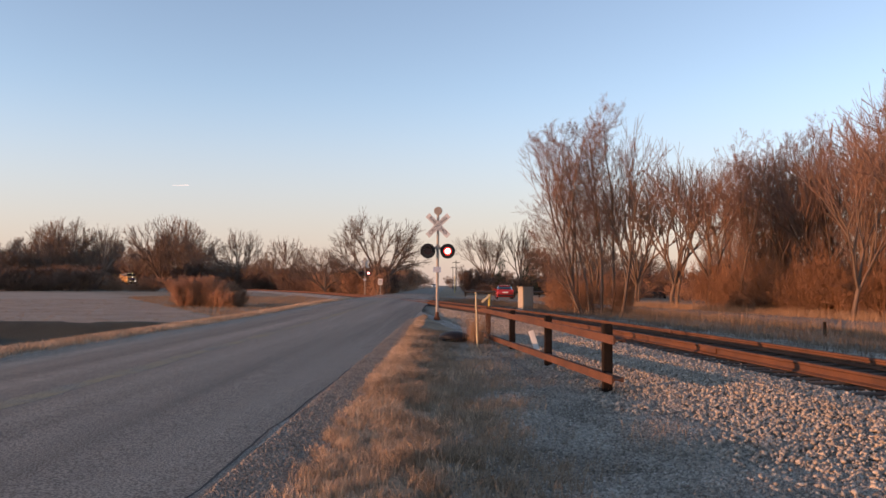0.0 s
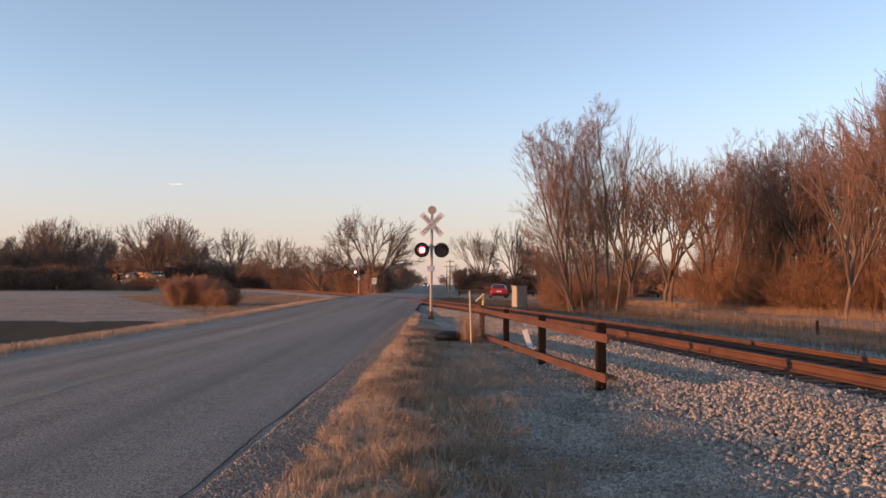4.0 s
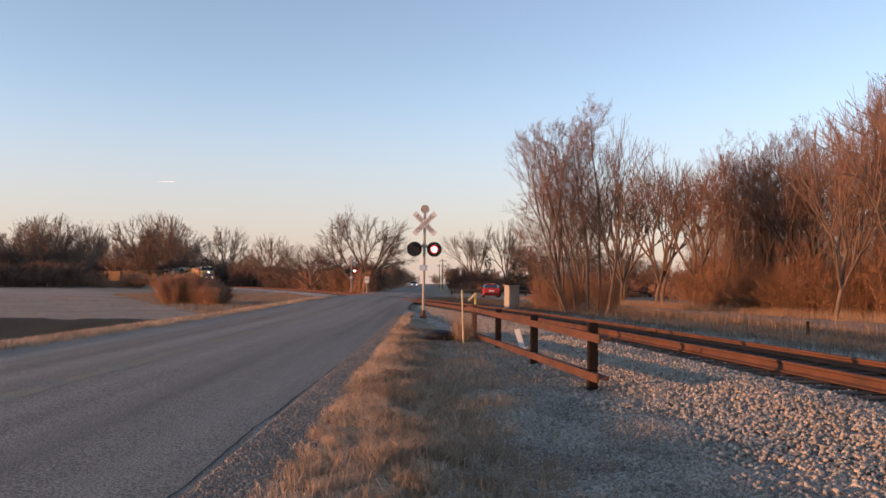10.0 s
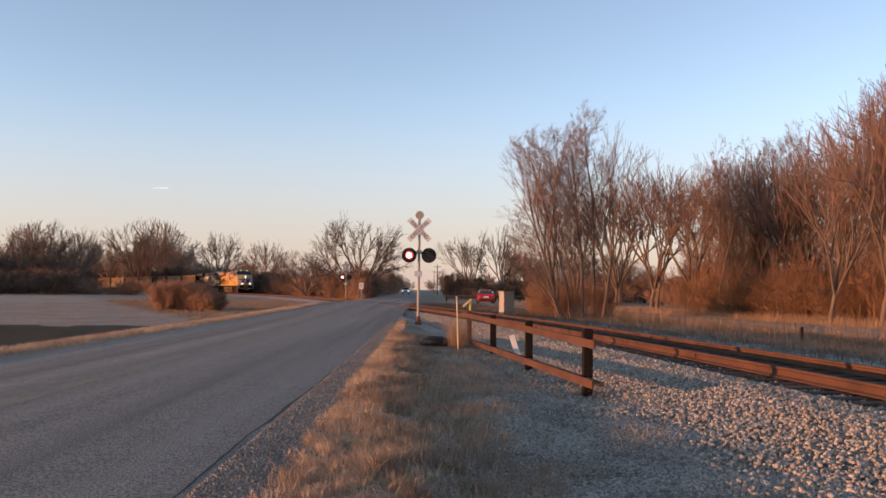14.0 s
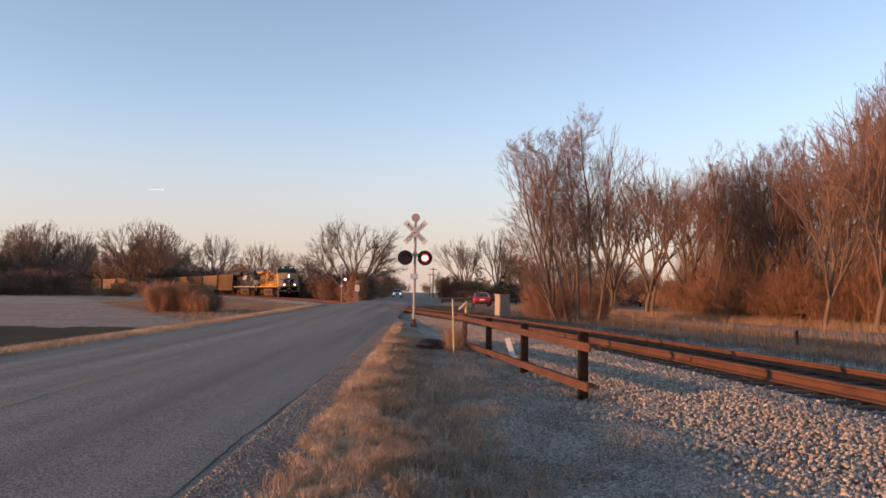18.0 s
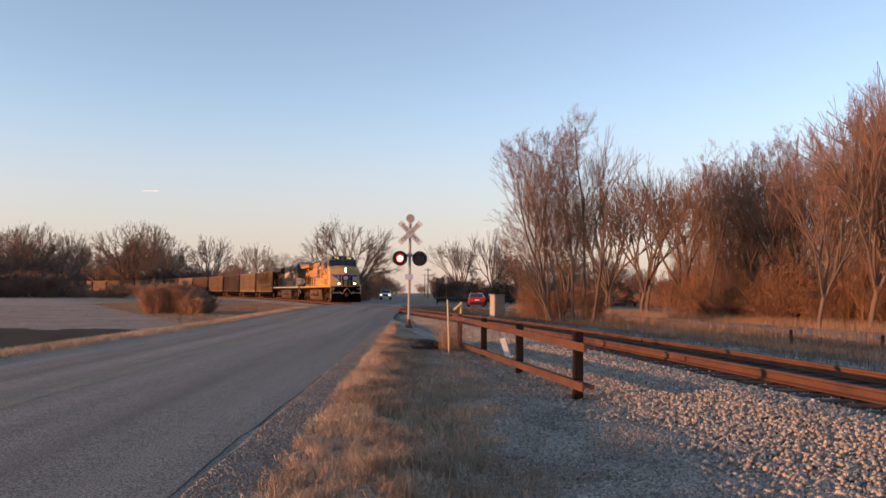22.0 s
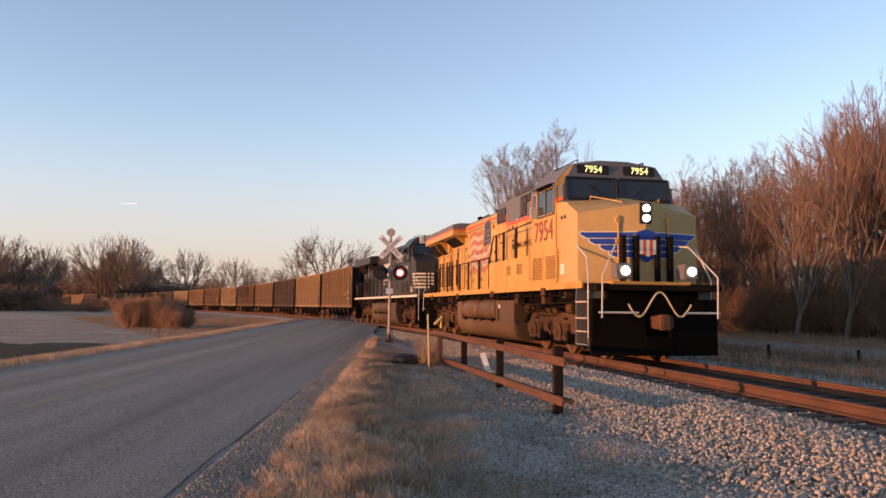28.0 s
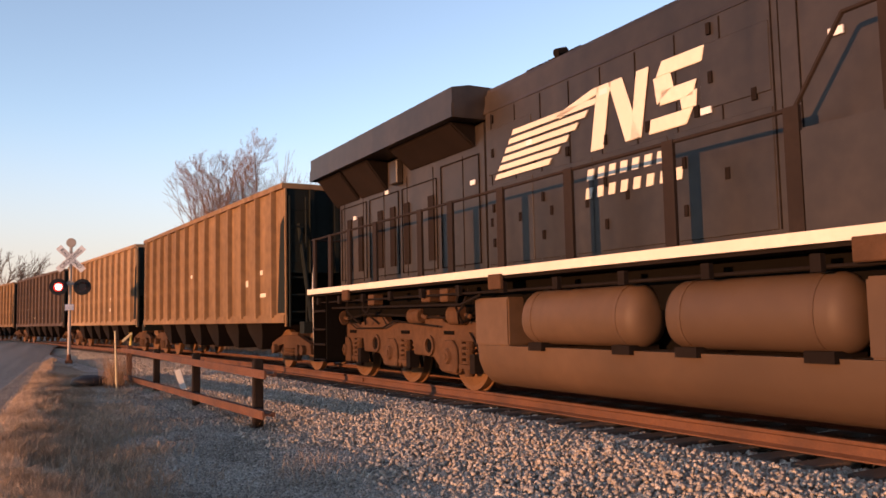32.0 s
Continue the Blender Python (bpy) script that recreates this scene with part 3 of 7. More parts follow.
FANS = [tree_kind(forked(171 + i, 11.0, 3, 11, 16, 6, 0.25, 0.12, 0.0055, 0.16), BARK, TWIG) for i in range(3)]
THICK = [tree_kind(skeleton_of(51 + i, 11.0, 2, 0.5, 0.1, 0.5, (18, 6, 4, 3), 0.3, 44, bare=0.15, twig=0.005, r0=0.11, thin=0.45), BARK, TWIG) for i in range(3)]
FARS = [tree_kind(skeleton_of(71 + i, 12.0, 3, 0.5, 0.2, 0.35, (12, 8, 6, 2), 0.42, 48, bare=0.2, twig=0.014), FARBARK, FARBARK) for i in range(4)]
SHRUBS = [(limbs_mesh("brushwood", skeleton_of(91 + i, 2.6, 14, 0.9, 0.3, 0.3, (7, 5, 3), 0.5, 35, r0=0.018, bare=0.1, twig=0.0055), SHRUB, 3),) for i in range(3)]
FARSHRUBS = [(limbs_mesh("brushwood", skeleton_of(101 + i, 4.0, 16, 1.6, 0.35, 0.3, (6, 5, 3), 0.5, 35, r0=0.035, bare=0.05, twig=0.02), FARBRUSH, 3),) for i in range(2)]
DARKSHRUBS = [(limbs_mesh("brushwood", skeleton_of(111 + i, 5.0, 16, 1.9, 0.3, 0.3, (7, 5, 4), 0.5, 38, r0=0.05, bare=0.05, twig=0.028), FARWOOD, 3),) for i in range(2)]

VASE = [tree_kind(forked(41 + i, 10.5, 5, 34, 21, 6, 0.16, 0.2, 0.014, 0.1), BARK, BARK) for i in range(2)]
REEDS = [(limbs_mesh("brushwood", skeleton_of(121 + i, 2.7, 30, 0.85, 0.12, 0.3, (8, 5, 2), 0.4, 26, r0=0.02, bare=0.08, twig=0.0085, thin=0.5), FARBRUSH, 3),) for i in range(2)]

rp = random.Random(21)
# the tall upswept clump between track and lane
for x, y, s, h, tilt in ((6.35, 42.6, 0.9, 0.9, -7.0), (6.6, 43.6, 1.0, 0.97, -5.0), (7.0, 42.3, 1.05, 0.98, -3.0), (7.35, 43.4, 1.0, 1.0, -1.0), (7.6, 42.4, 1.05, 0.97, 1.0),
                         (7.9, 43.8, 0.95, 1.02, 0.5), (8.45, 43.4, 0.95, 1.08, 5.5), (8.7, 42.4, 0.85, 0.96, 7.5)):
    plant((CLUMP if h > 0.965 else FANS)[rp.randrange(3)], x + 0.4, y, rp.uniform(0, 360), (s, h), "tall bare tree with upswept branches, in a clump beside the track", group="clump of tall bare trees", tilt=tilt)
plant(BROAD[1], 6.9, 42.0, 20, (0.55, 0.62), "small bare tree leaning out of a clump of tall trees", group="clump of tall bare trees", tilt=-18)
# bare trees beyond the lane, with gaps of sky
for x, y, s, h in ((15.3, 66, 0.95, 1.1), (17.6, 64, 1.0, 1.14), (13.4, 73, 0.8, 0.95), (16.6, 71, 0.9, 1.12), (19.2, 68, 0.95, 1.2)):
    plant(ELMS[rp.randrange(3)], x, y, rp.uniform(0, 360), (s, h), "bare deciduous tree with forked limbs, beyond the lane", group="trees beyond the lane")
for i in range(34):
    u = i / 33
    x, y = 17.0 + 8.0 * u + rp.uniform(-1.5, 1.5), 54 - 20 * u + rp.uniform(-2, 6)
    plant((THICK if i % 3 else TALLS)[rp.randrange(3)], x + 2.0, y, rp.uniform(0, 360), (rp.uniform(0.8, 1.1), rp.uniform(0.85, 1.06) * (1.05 + 0.12 * u)), "bare woodland tree in a dense roadside thicket", group="thicket trees", tilt=rp.uniform(-5, 5))
for x, y, s, h, tilt in ((18.6, 37.4, 0.7, 0.86, 3), (20.6, 36.6, 0.85, 1.06, 4), (22.6, 37.2, 0.85, 1.1, -3), (24.4, 36.0, 0.85, 1.16, 2), (25.6, 35.4, 0.9, 1.12, -2), (24.0, 38.6, 0.95, 1.2, 3), (27.2, 36.6, 0.95, 1.2, 0)):
    plant(TALLS[rp.randrange(3)], x, y, rp.uniform(0, 360), (s, h), "tall bare tree rising above the thicket", group="thicket trees", tilt=tilt)
for i in range(58):
    u = rp.random()
    x, y = 16.0 + 6.5 * u + rp.uniform(-1, 1.5), 52 - 19 * u + rp.uniform(-2, 6)
    plant(SHRUBS[rp.randrange(3)], x + 1.5, y, rp.uniform(0, 360), (rp.uniform(0.9, 1.4), rp.uniform(0.7, 1.7)), "reddish leafless shrub among the thicket trees", "shrub", "thicket shrubs", "shrub", parts=("brushwood",))
for i in range(9):
    plant(SHRUBS[rp.randrange(3)], 6.2 + rp.uniform(-0.6, 4), 43.5 + rp.uniform(-1, 3), rp.uniform(0, 360), (rp.uniform(0.5, 0.8), rp.uniform(0.5, 1.0)), "reddish leafless shrub at the foot of tall trees", "shrub", "shrubs by the clump", "shrub", parts=("brushwood",))
rb = random.Random(77)
for i in range(12):
    u = (i + rb.random()) / 12
    plant(THICK[rb.randrange(3)], 21.5 + 9.0 * u + rb.uniform(-1, 1), 66 - 21 * u + rb.uniform(-2, 3), rb.uniform(0, 360), (rb.uniform(0.9, 1.15), rb.uniform(0.85, 1.0) + 0.25 * u), "bare woodland tree in a dense roadside thicket", group="thicket trees")
for x, y, s, h in ((22.3, 39.0, 0.9, 1.16), (23.8, 38.2, 0.95, 1.26), (25.6, 38.6, 1.0, 1.3), (21.2, 41.0, 0.9, 1.08)):
    plant(THICK[rb.randrange(3)], x, y, rb.uniform(0, 360), (s, h), "tall bare tree rising above the thicket", group="thicket trees")
# the big tree and brush beyond the crossing, west of the road
plant(SPREAD[0], -10.4, 119, 40, (1.2, 1.3), "large spreading bare tree above roadside brush", group="trees beyond the crossing")
plant(SPREAD[1], -19.5, 128, 200, (0.8, 0.75), "spreading bare tree above roadside brush", group="trees beyond the crossing")
for i in range(30):
    bx, by = -10.5 - rp.uniform(0, 14), 108 + rp.uniform(0, 45)
    if track_offset(bx, by) < 4.5:
        continue
    plant(FARSHRUBS[rp.randrange(2)], bx, by, rp.uniform(0, 360), (rp.uniform(0.7, 1.1), rp.uniform(0.8, 1.15)), "dense reddish brush beside the road", "shrub", "roadside brush", "shrub", parts=("brushwood",))
for i in range(16):
    u = i / 15
    plant((DARKSHRUBS if i % 2 else FARSHRUBS)[i // 2 % 2], -9.9 - 3.0 * rp.random(), 114 + 40 * u + rp.uniform(-2, 2), rp.uniform(0, 360), (rp.uniform(0.5, 0.7), rp.uniform(0.95, 1.2)), "dense brown brush beneath a spreading tree", "shrub", "roadside brush", "shrub", parts=("brushwood",))
# trees east of the road, far beyond
for x, y, s, h, k in ((6.8, 132, 1.0, 1.12, 0), (11.8, 130, 0.98, 1.14, 1), (16, 136, 0.7, 0.8, 0), (21, 126, 0.8, 0.9, 1), (27, 120, 0.8, 0.85, 0)):
    plant(VASE[k], x, y, rp.uniform(0, 360), (s, h), "bare deciduous tree beyond the junction", group="trees beyond the junction")
for i in range(10):
    plant((DARKSHRUBS if i % 3 == 0 else FARSHRUBS)[rp.randrange(2)], 5.5 + i * 2.6 + rp.uniform(-1, 1), 121 + rp.uniform(-4, 10), rp.uniform(0, 360), (rp.uniform(0.5, 0.75), rp.uniform(0.4, 0.65)), "dark leafless thicket beyond the junction", "shrub", "thickets beyond the junction", "shrub", parts=("brushwood",))
for i in range(12):
    plant(FARSHRUBS[i % 2], -11.4 - rp.uniform(0, 2.0), 136 + 14 * i + rp.uniform(-4, 4), rp.uniform(0, 360), (rp.uniform(0.9, 1.3), 1.25 + 0.08 * i), "reddish brush along the far road", "shrub", "brush along the far road", "shrub", parts=("brushwood",))
for i in range(18):
    plant(FARS[i % 4], (-15 if i % 2 else 7) + rp.uniform(-3, 3) * (1 + i * 0.3), 190 + 24 * i + rp.uniform(-8, 8), rp.uniform(0, 360), (rp.uniform(0.6, 0.9), rp.uniform(0.45, 0.8)), "distant bare tree beside the road", group="trees along the far road")
for x, y, k in ((2.8, 126, 0.65), (3.8, 127, 0.85), (5.0, 126, 0.8), (6.0, 128, 0.65)):
    plant(DARKSHRUBS[rp.randrange(2)], x, y, rp.uniform(0, 360), (k * 0.55, k), "dense dark rounded bush beyond the junction", "shrub", "thickets beyond the junction", "shrub", parts=("brushwood",))
# brush behind the lane and the junction
for i in range(34):
    az = radians(3.5 + 13.5 * (i + rp.random()) / 34)
    d = rp.uniform(84, 112) if az > radians(8.5) else rp.uniform(128, 150)
    plant(FARSHRUBS[rp.randrange(2)] if i % 3 else DARKSHRUBS[rp.randrange(2)], d * math.sin(az), d * math.cos(az), rp.uniform(0, 360), (rp.uniform(0.6, 1.0), rp.uniform(0.5, 0.85)), "leafless brush behind the lane", "shrub", "brush behind the lane", "shrub", parts=("brushwood",))
CONIFER = tree_kind(skeleton_of(131, 6.0, 1, 0.1, 0.01, 0.05, (46, 7), 0.34, 78, r0=0.09, bare=0.06, twig=0.02), FARBARK, CEDAR, cut=0)
plant(CONIFER, 7.9, 122, 0, (1.0, 1.0), "small dark evergreen tree beside bare trees", name="evergreen_tree")
plant(CONIFER, 12.0, 121, 80, (1.1, 0.8), "small dark evergreen tree beside bare trees", name="evergreen_tree")
# woods beyond the fields, west; east of az = -23 they stand behind the railway


def wood_place(az, near, far):
    back = np.interp(az, (-22.9, -20.9, -18.3, -16.3, -14.2, -12.7, -9.5, -7.5), (338, 298, 254, 221, 188, 167, 124, 103)) + 20
    d = rp.uniform(near, far) if az < -22.9 else back + rp.uniform(0, 45)
    return d, d * math.sin(radians(az)), d * math.cos(radians(az))


WOOD_AZ = (-34, -26, -23, -21.5, -19.5, -17.6, -16.4, -14.6, -12, -8, -5.5)
WOOD_TOP = (4.2, 4.4, 4.2, 3.8, 4.7, 4.4, 2.6, 2.7, 3.0, 3.0, 2.2)
for i in range(90):
    az = -34 + 28.5 * (i + rp.random()) / 90
    d, x, y = wood_place(az, 225, 280)
    h = d * math.tan(radians(float(np.interp(az, WOOD_AZ, WOOD_TOP)) * rp.uniform(0.5, 0.92))) / 11.5
    plant(OAKS[rp.randrange(3)] if i % 2 else FARS[rp.randrange(4)], x, y, rp.uniform(0, 360), (h * rp.uniform(0.65, 0.9), h), "distant bare tree in a woodland edge", group="woodland edge")
for i in range(80):
    az = -34 + 28 * (i + rp.random()) / 80
    d, x, y = wood_place(az, 190, 250)
    h = d * math.tan(radians(rp.uniform(1.0, 1.9))) / 5.0
    plant(DARKSHRUBS[rp.randrange(2)], x, y, rp.uniform(0, 360), (min(h, 2.2) * rp.uniform(1.3, 1.7), h), "dark leafless undergrowth along a woodland edge", "shrub", "woodland undergrowth", "shrub", parts=("brushwood",))
# unseen trees added west of the view to hold back the low sun
for i in range(44):
    az = radians(-47 - 26 * (i + rp.random()) / 44)
    d = rp.uniform(300, 380)
    h = rp.uniform(0.45, 0.7)
    plant(FARS[rp.randrange(4)], d * math.sin(az), d * math.cos(az), rp.uniform(0, 360), (h * rp.uniform(0.8, 1.0), h), "distant bare tree in a woodland edge", group="woodland edge")
# larger single trees standing out of the woodland edge
for az, top in ((-26.5, 4.2), (-25.3, 4.3), (-23.2, 3.9), (-19.7, 4.5), (-18.1, 4.7), (-14.6, 3.9), (-11.5, 3.4)):
    d, x, y = wood_place(az, 230, 275)
    h = (d * math.tan(radians(top)) + 1.2) / 10.5
    plant(OAKS[rp.randrange(3)], x, y, rp.uniform(0, 360), (h * rp.uniform(0.7, 0.85), h), "tall bare tree standing out of a woodland edge", group="woodland edge")
# brush islands at the field's end, before the train
for i in range(46):
    u = rp.random()
    x, y = -21.0 + 4.6 * u + rp.uniform(-0.2, 0.2), 64 - 2 * u + rp.uniform(-2, 2)
    hump = 0.62 + 0.38 * math.sin(math.pi * min(1, u * 1.1))
    plant(REEDS[rp.randrange(2)], x, y, rp.uniform(0, 360), (rp.uniform(0.7, 0.95), hump * rp.uniform(0.8, 1.0)), "dense rust-brown brush at the field's end", "shrub", "field brush", "shrub", parts=("brushwood",))
for i in range(26):
    u = rp.random()
    x, y = -118 + 66 * u + rp.uniform(-3, 3), 190 - 12 * u + rp.uniform(-6, 6)
    plant(FARSHRUBS[rp.randrange(2)], x, y, rp.uniform(0, 360), (rp.uniform(0.9, 1.3), rp.uniform(0.8, 1.1) * (0.55 if 0.6 < u < 0.82 else 1.0)), "dense rust-brown brush along the field's edge", "shrub", "field edge brush", "shrub", parts=("brushwood",))
# woods on the horizon
for i in range(60):
    az = radians(rp.uniform(-8, 34))
    d = rp.uniform(380, 620) if az < radians(6) else rp.uniform(150, 300)
    x, y = d * math.sin(az), d * math.cos(az)
    if abs(x + 5) < 9:
        continue
    plant(FARS[rp.randrange(4)], x, y, rp.uniform(0, 360), (rp.uniform(0.9, 1.4), rp.uniform(0.6, 0.9)), "distant bare tree on the horizon", group="trees on the horizon")


# ---- grass, weeds and stones ----


def blades(name, pts, hmin, hmax, width, material, label, cat, seed, droop=0.5):
    r = np.random.RandomState(seed)
    n = len(pts)
    a, h = r.uniform(0, 2 * np.pi, n), r.uniform(hmin, hmax, n)
    lean = r.normal(0, droop, (n, 2)) * h[:, None]
    c, s = np.cos(a) * width / 2, np.sin(a) * width / 2
    x, y, z = pts[:, 0], pts[:, 1], pts[:, 2]
    v = np.zeros((n, 5, 3))
    v[:, 0] = np.stack([x - c, y - s, z - 0.02], 1)
    v[:, 1] = np.stack([x + c, y + s, z - 0.02], 1)
    mx, my = x + lean[:, 0] * 0.35, y + lean[:, 1] * 0.35
    v[:, 2] = np.stack([mx + c * 0.7, my + s * 0.7, z + h * 0.6], 1)
    v[:, 3] = np.stack([mx - c * 0.7, my - s * 0.7, z + h * 0.6], 1)
    v[:, 4] = np.stack([x + lean[:, 0], y + lean[:, 1], z + h], 1)
    i = np.arange(n)[:, None] * 5
    loops = np.concatenate([i + np.array([[0, 1, 2, 3]]), i + np.array([[3, 2, 4]])], 1).reshape(-1)
    me = bpy.data.meshes.new(name)
    me.vertices.add(n * 5)
    me.vertices.foreach_set("co", v.reshape(-1))
    me.loops.add(n * 7)
    me.loops.foreach_set("vertex_index", loops.astype(np.int32))
    me.polygons.add(n * 2)
    me.polygons.foreach_set("loop_start", np.stack([np.arange(n) * 7, np.arange(n) * 7 + 4], 1).reshape(-1).astype(np.int32))
    me.update(calc_edges=True)
    me.materials.append(material)
    return tagged(new(name, me), label, cat, kind="stuff")


rs = np.random.RandomState(4)


def scatter(n, fx, fy, tuft=0.0, per=1):
    x, y = fx(n), fy(n)
    if per > 1:
        x, y = np.repeat(x, per) + rs.normal(0, tuft, n * per), np.repeat(y, per) + rs.normal(0, tuft, n * per)
    return np.stack([x, y, ground_z(x, y)], 1)


near_y = lambda n: 3.0 + 32 * rs.uniform(0, 1, n) ** 1.7


def clumped(n, fx, fy, tuft, per, size=0.35, keep=0.5, seed=0.0):
    """Tufts that gather in patches and leave bare places between them."""
    x, y = fx(n), fy(n)
    k = np.array([noise.noise(Vector((a / size, b / size * 0.7, seed))) + 0.5 * noise.noise(Vector((a / size * 3, b / size * 2, seed + 7))) for a, b in zip(x, y)])
    ok = k > np.quantile(k, 1 - keep)
    x, y = x[ok], y[ok]
    y0 = y
    x, y = np.repeat(x, per) + rs.normal(0, tuft, len(x) * per), np.repeat(y0, per) + rs.normal(0, tuft, len(y0) * per)
    return np.stack([x, y, ground_z(x, y)], 1)


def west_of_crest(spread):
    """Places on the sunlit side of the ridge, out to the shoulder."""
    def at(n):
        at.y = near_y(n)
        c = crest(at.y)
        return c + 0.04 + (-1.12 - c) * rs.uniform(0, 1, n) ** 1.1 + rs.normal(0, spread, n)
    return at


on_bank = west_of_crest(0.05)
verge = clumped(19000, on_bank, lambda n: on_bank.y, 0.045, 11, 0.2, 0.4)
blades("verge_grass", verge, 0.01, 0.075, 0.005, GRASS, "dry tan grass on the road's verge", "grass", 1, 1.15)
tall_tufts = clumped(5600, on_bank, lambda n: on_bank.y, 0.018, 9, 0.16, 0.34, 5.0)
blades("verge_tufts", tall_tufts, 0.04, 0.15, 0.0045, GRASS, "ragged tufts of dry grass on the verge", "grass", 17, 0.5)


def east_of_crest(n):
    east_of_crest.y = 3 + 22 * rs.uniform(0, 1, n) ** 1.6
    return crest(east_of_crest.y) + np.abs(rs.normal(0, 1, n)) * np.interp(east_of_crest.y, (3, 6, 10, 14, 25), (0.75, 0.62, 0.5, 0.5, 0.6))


# weeds on the shaded side, in the colour that holds the shade
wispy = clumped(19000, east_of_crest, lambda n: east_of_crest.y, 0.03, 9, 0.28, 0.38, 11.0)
blades("verge_weeds", wispy, 0.02, 0.13, 0.005, SHADEWEED, "sparse grey-brown weeds in gravel", "weeds", 2, 0.7)
tuf = []
for x, y, n in ((2.05, 8.2, 90), (1.9, 7.4, 60), (0.5, 12.5, 400), (0.9, 13.2, 240), (0.7, 15.5, 300), (0.4, 9.0, 300), (0.7, 18.6, 400), (1.3, 12.0, 120), (2.2, 11.9, 90), (0.3, 7.2, 500), (0.45, 5.8, 400), (0.75, 6.5, 260), (0.15, 9.6, 500), (0.55, 10.0, 420), (-0.15, 10.9, 500), (0.3, 11.4, 450), (0.7, 11.6, 320), (-0.3, 12.2, 420), (0.9, 9.8, 160), (0.1, 8.4, 380), (0.6, 8.0, 240), (1.4, 16.5, 160), (0.2, 14.2, 380)):
    q = np.stack([x + rs.normal(0, 0.22, n), y + rs.normal(0, 0.25, n)], 1)
    tuf.append(np.column_stack([q, ground_z(q[:, 0], q[:, 1])]))
blades("gravel_tufts", np.concatenate(tuf), 0.04, 0.17, 0.006, SHADEWEED, "withered weed tufts in gravel", "weeds", 3, 0.7)
lit = []
for x, y, n in ((0.36, 13.3, 420), (0.0, 16.9, 380), (0.85, 14.3, 300), (-0.5, 19.0, 320), (0.65, 17.4, 300), (-0.3, 14.6, 380), (0.5, 15.4, 300), (-0.55, 12.6, 420), (0.1, 11.9, 380), (-0.2, 10.1, 420), (0.3, 9.2, 380), (-0.1, 8.0, 420), (0.1, 6.9, 320), (-0.05, 5.9, 320), (-0.6, 16.0, 320), (-0.6, 21.5, 260)):
    q = np.stack([x + rs.normal(0, 0.2, n), y + rs.normal(0, 0.32, n)], 1)
    lit.append(np.column_stack([q, ground_z(q[:, 0], q[:, 1])]))
blades("ridge_tufts", np.concatenate(lit), 0.04, 0.16, 0.0045, GRASS, "ragged tufts of dry grass among gravel", "grass", 18, 0.6)
q = np.stack([0.74 + rs.normal(0, 0.15, 700), 20.7 + rs.normal(0, 0.4, 700)], 1)
blades("stake_grass", np.column_stack([q, ground_z(q[:, 0], q[:, 1])]), 0.15, 1.0, 0.005, TALLGRASS, "tall tan grass round the stakes", "grass", 5, 0.25)
# the strip between track and lane
es = rs.uniform(-25, 60, 7000)
eo = 2.7 + 6.6 * rs.uniform(0, 1, 7000) ** 1.1
ep = np.array([tuple(on_line(a, b)) for a, b in zip(es, eo)])
ep[:, 2] = -0.36
ep = np.repeat(ep, 6, 0) + np.column_stack([rs.normal(0, 0.12, (42000, 2)), np.zeros(42000)])
blades("lane_weeds", ep, 0.08, 0.46, 0.008, LANEWEED, "grey-brown dead weeds between track and lane", "weeds", 6, 0.35)
es = 12 + 14 * np.sin(rs.uniform(0, 20, 1100)) + rs.normal(0, 2.0, 1100)
ep = np.array([tuple(on_line(a, b)) for a, b in zip(es, rs.uniform(7.4, 9.5, 1100))])
ep[:, 2] = -0.36
ep = np.repeat(ep, 5, 0) + np.column_stack([rs.normal(0, 0.15, (5500, 2)), np.zeros(5500)])
blades("lane_grass", ep, 0.15, 0.7, 0.008, TALLGRASS, "tall tan grass along the lane", "grass", 7, 0.2)
es = rs.uniform(-15, 60, 5200)
ep = np.array([tuple(on_line(a, b)) for a, b in zip(es, rs.uniform(14.6, 17.8, 5200))])
ep[:, 2] = -0.36
ep = np.repeat(ep, 5, 0) + np.column_stack([rs.normal(0, 0.2, (26000, 2)), np.zeros(26000)])
blades("thicket_grass", ep, 0.1, 0.55, 0.01, TALLGRASS, "tan grass at the foot of the thicket", "grass", 8, 0.25)
wx = scatter(9000, lambda n: -9.0 + rs.normal(0, 0.45, n), lambda n: 10 + 60 * rs.uniform(0, 1, n), 0.1, 6)
blades("west_verge_grass", wx, 0.04, 0.17, 0.011, GRASS, "dry tan grass on the far verge", "grass", 9)
wx = scatter(9000, lambda n: rs.uniform(-40, -9.5, n), lambda n: rs.uniform(40, 110, n), 0.25, 6)
wx = wx[(track_offset(wx[:, 0], wx[:, 1]) < -4.2) & (wx[:, 0] < -8.8) & (wx[:, 0] > -12.0 - np.maximum(0, wx[:, 1] - 42) * 0.485)]
sx = scatter(16000, lambda n: rs.uniform(-75, -12.4, n), lambda n: 8 + 80 * rs.uniform(0, 1, n) ** 1.2, 0.12, 5)
sx = sx[(sx[:, 0] < -12.6 - np.maximum(0, sx[:, 1] - 42) * 0.485) & ((sx[:, 1] > 37.2) | (sx[:, 0] < -26)) & (track_offset(sx[:, 0], sx[:, 1]) < -6)]
blades("field_stubble", sx, 0.02, 0.07, 0.02, STUBBLE, "short pale stubble on a harvested field", "stubble", 11, 0.5)
blades("track_bank_grass", wx, 0.04, 0.2, 0.022, TALLGRASS, "dry tan grass on the railway bank", "grass", 10)


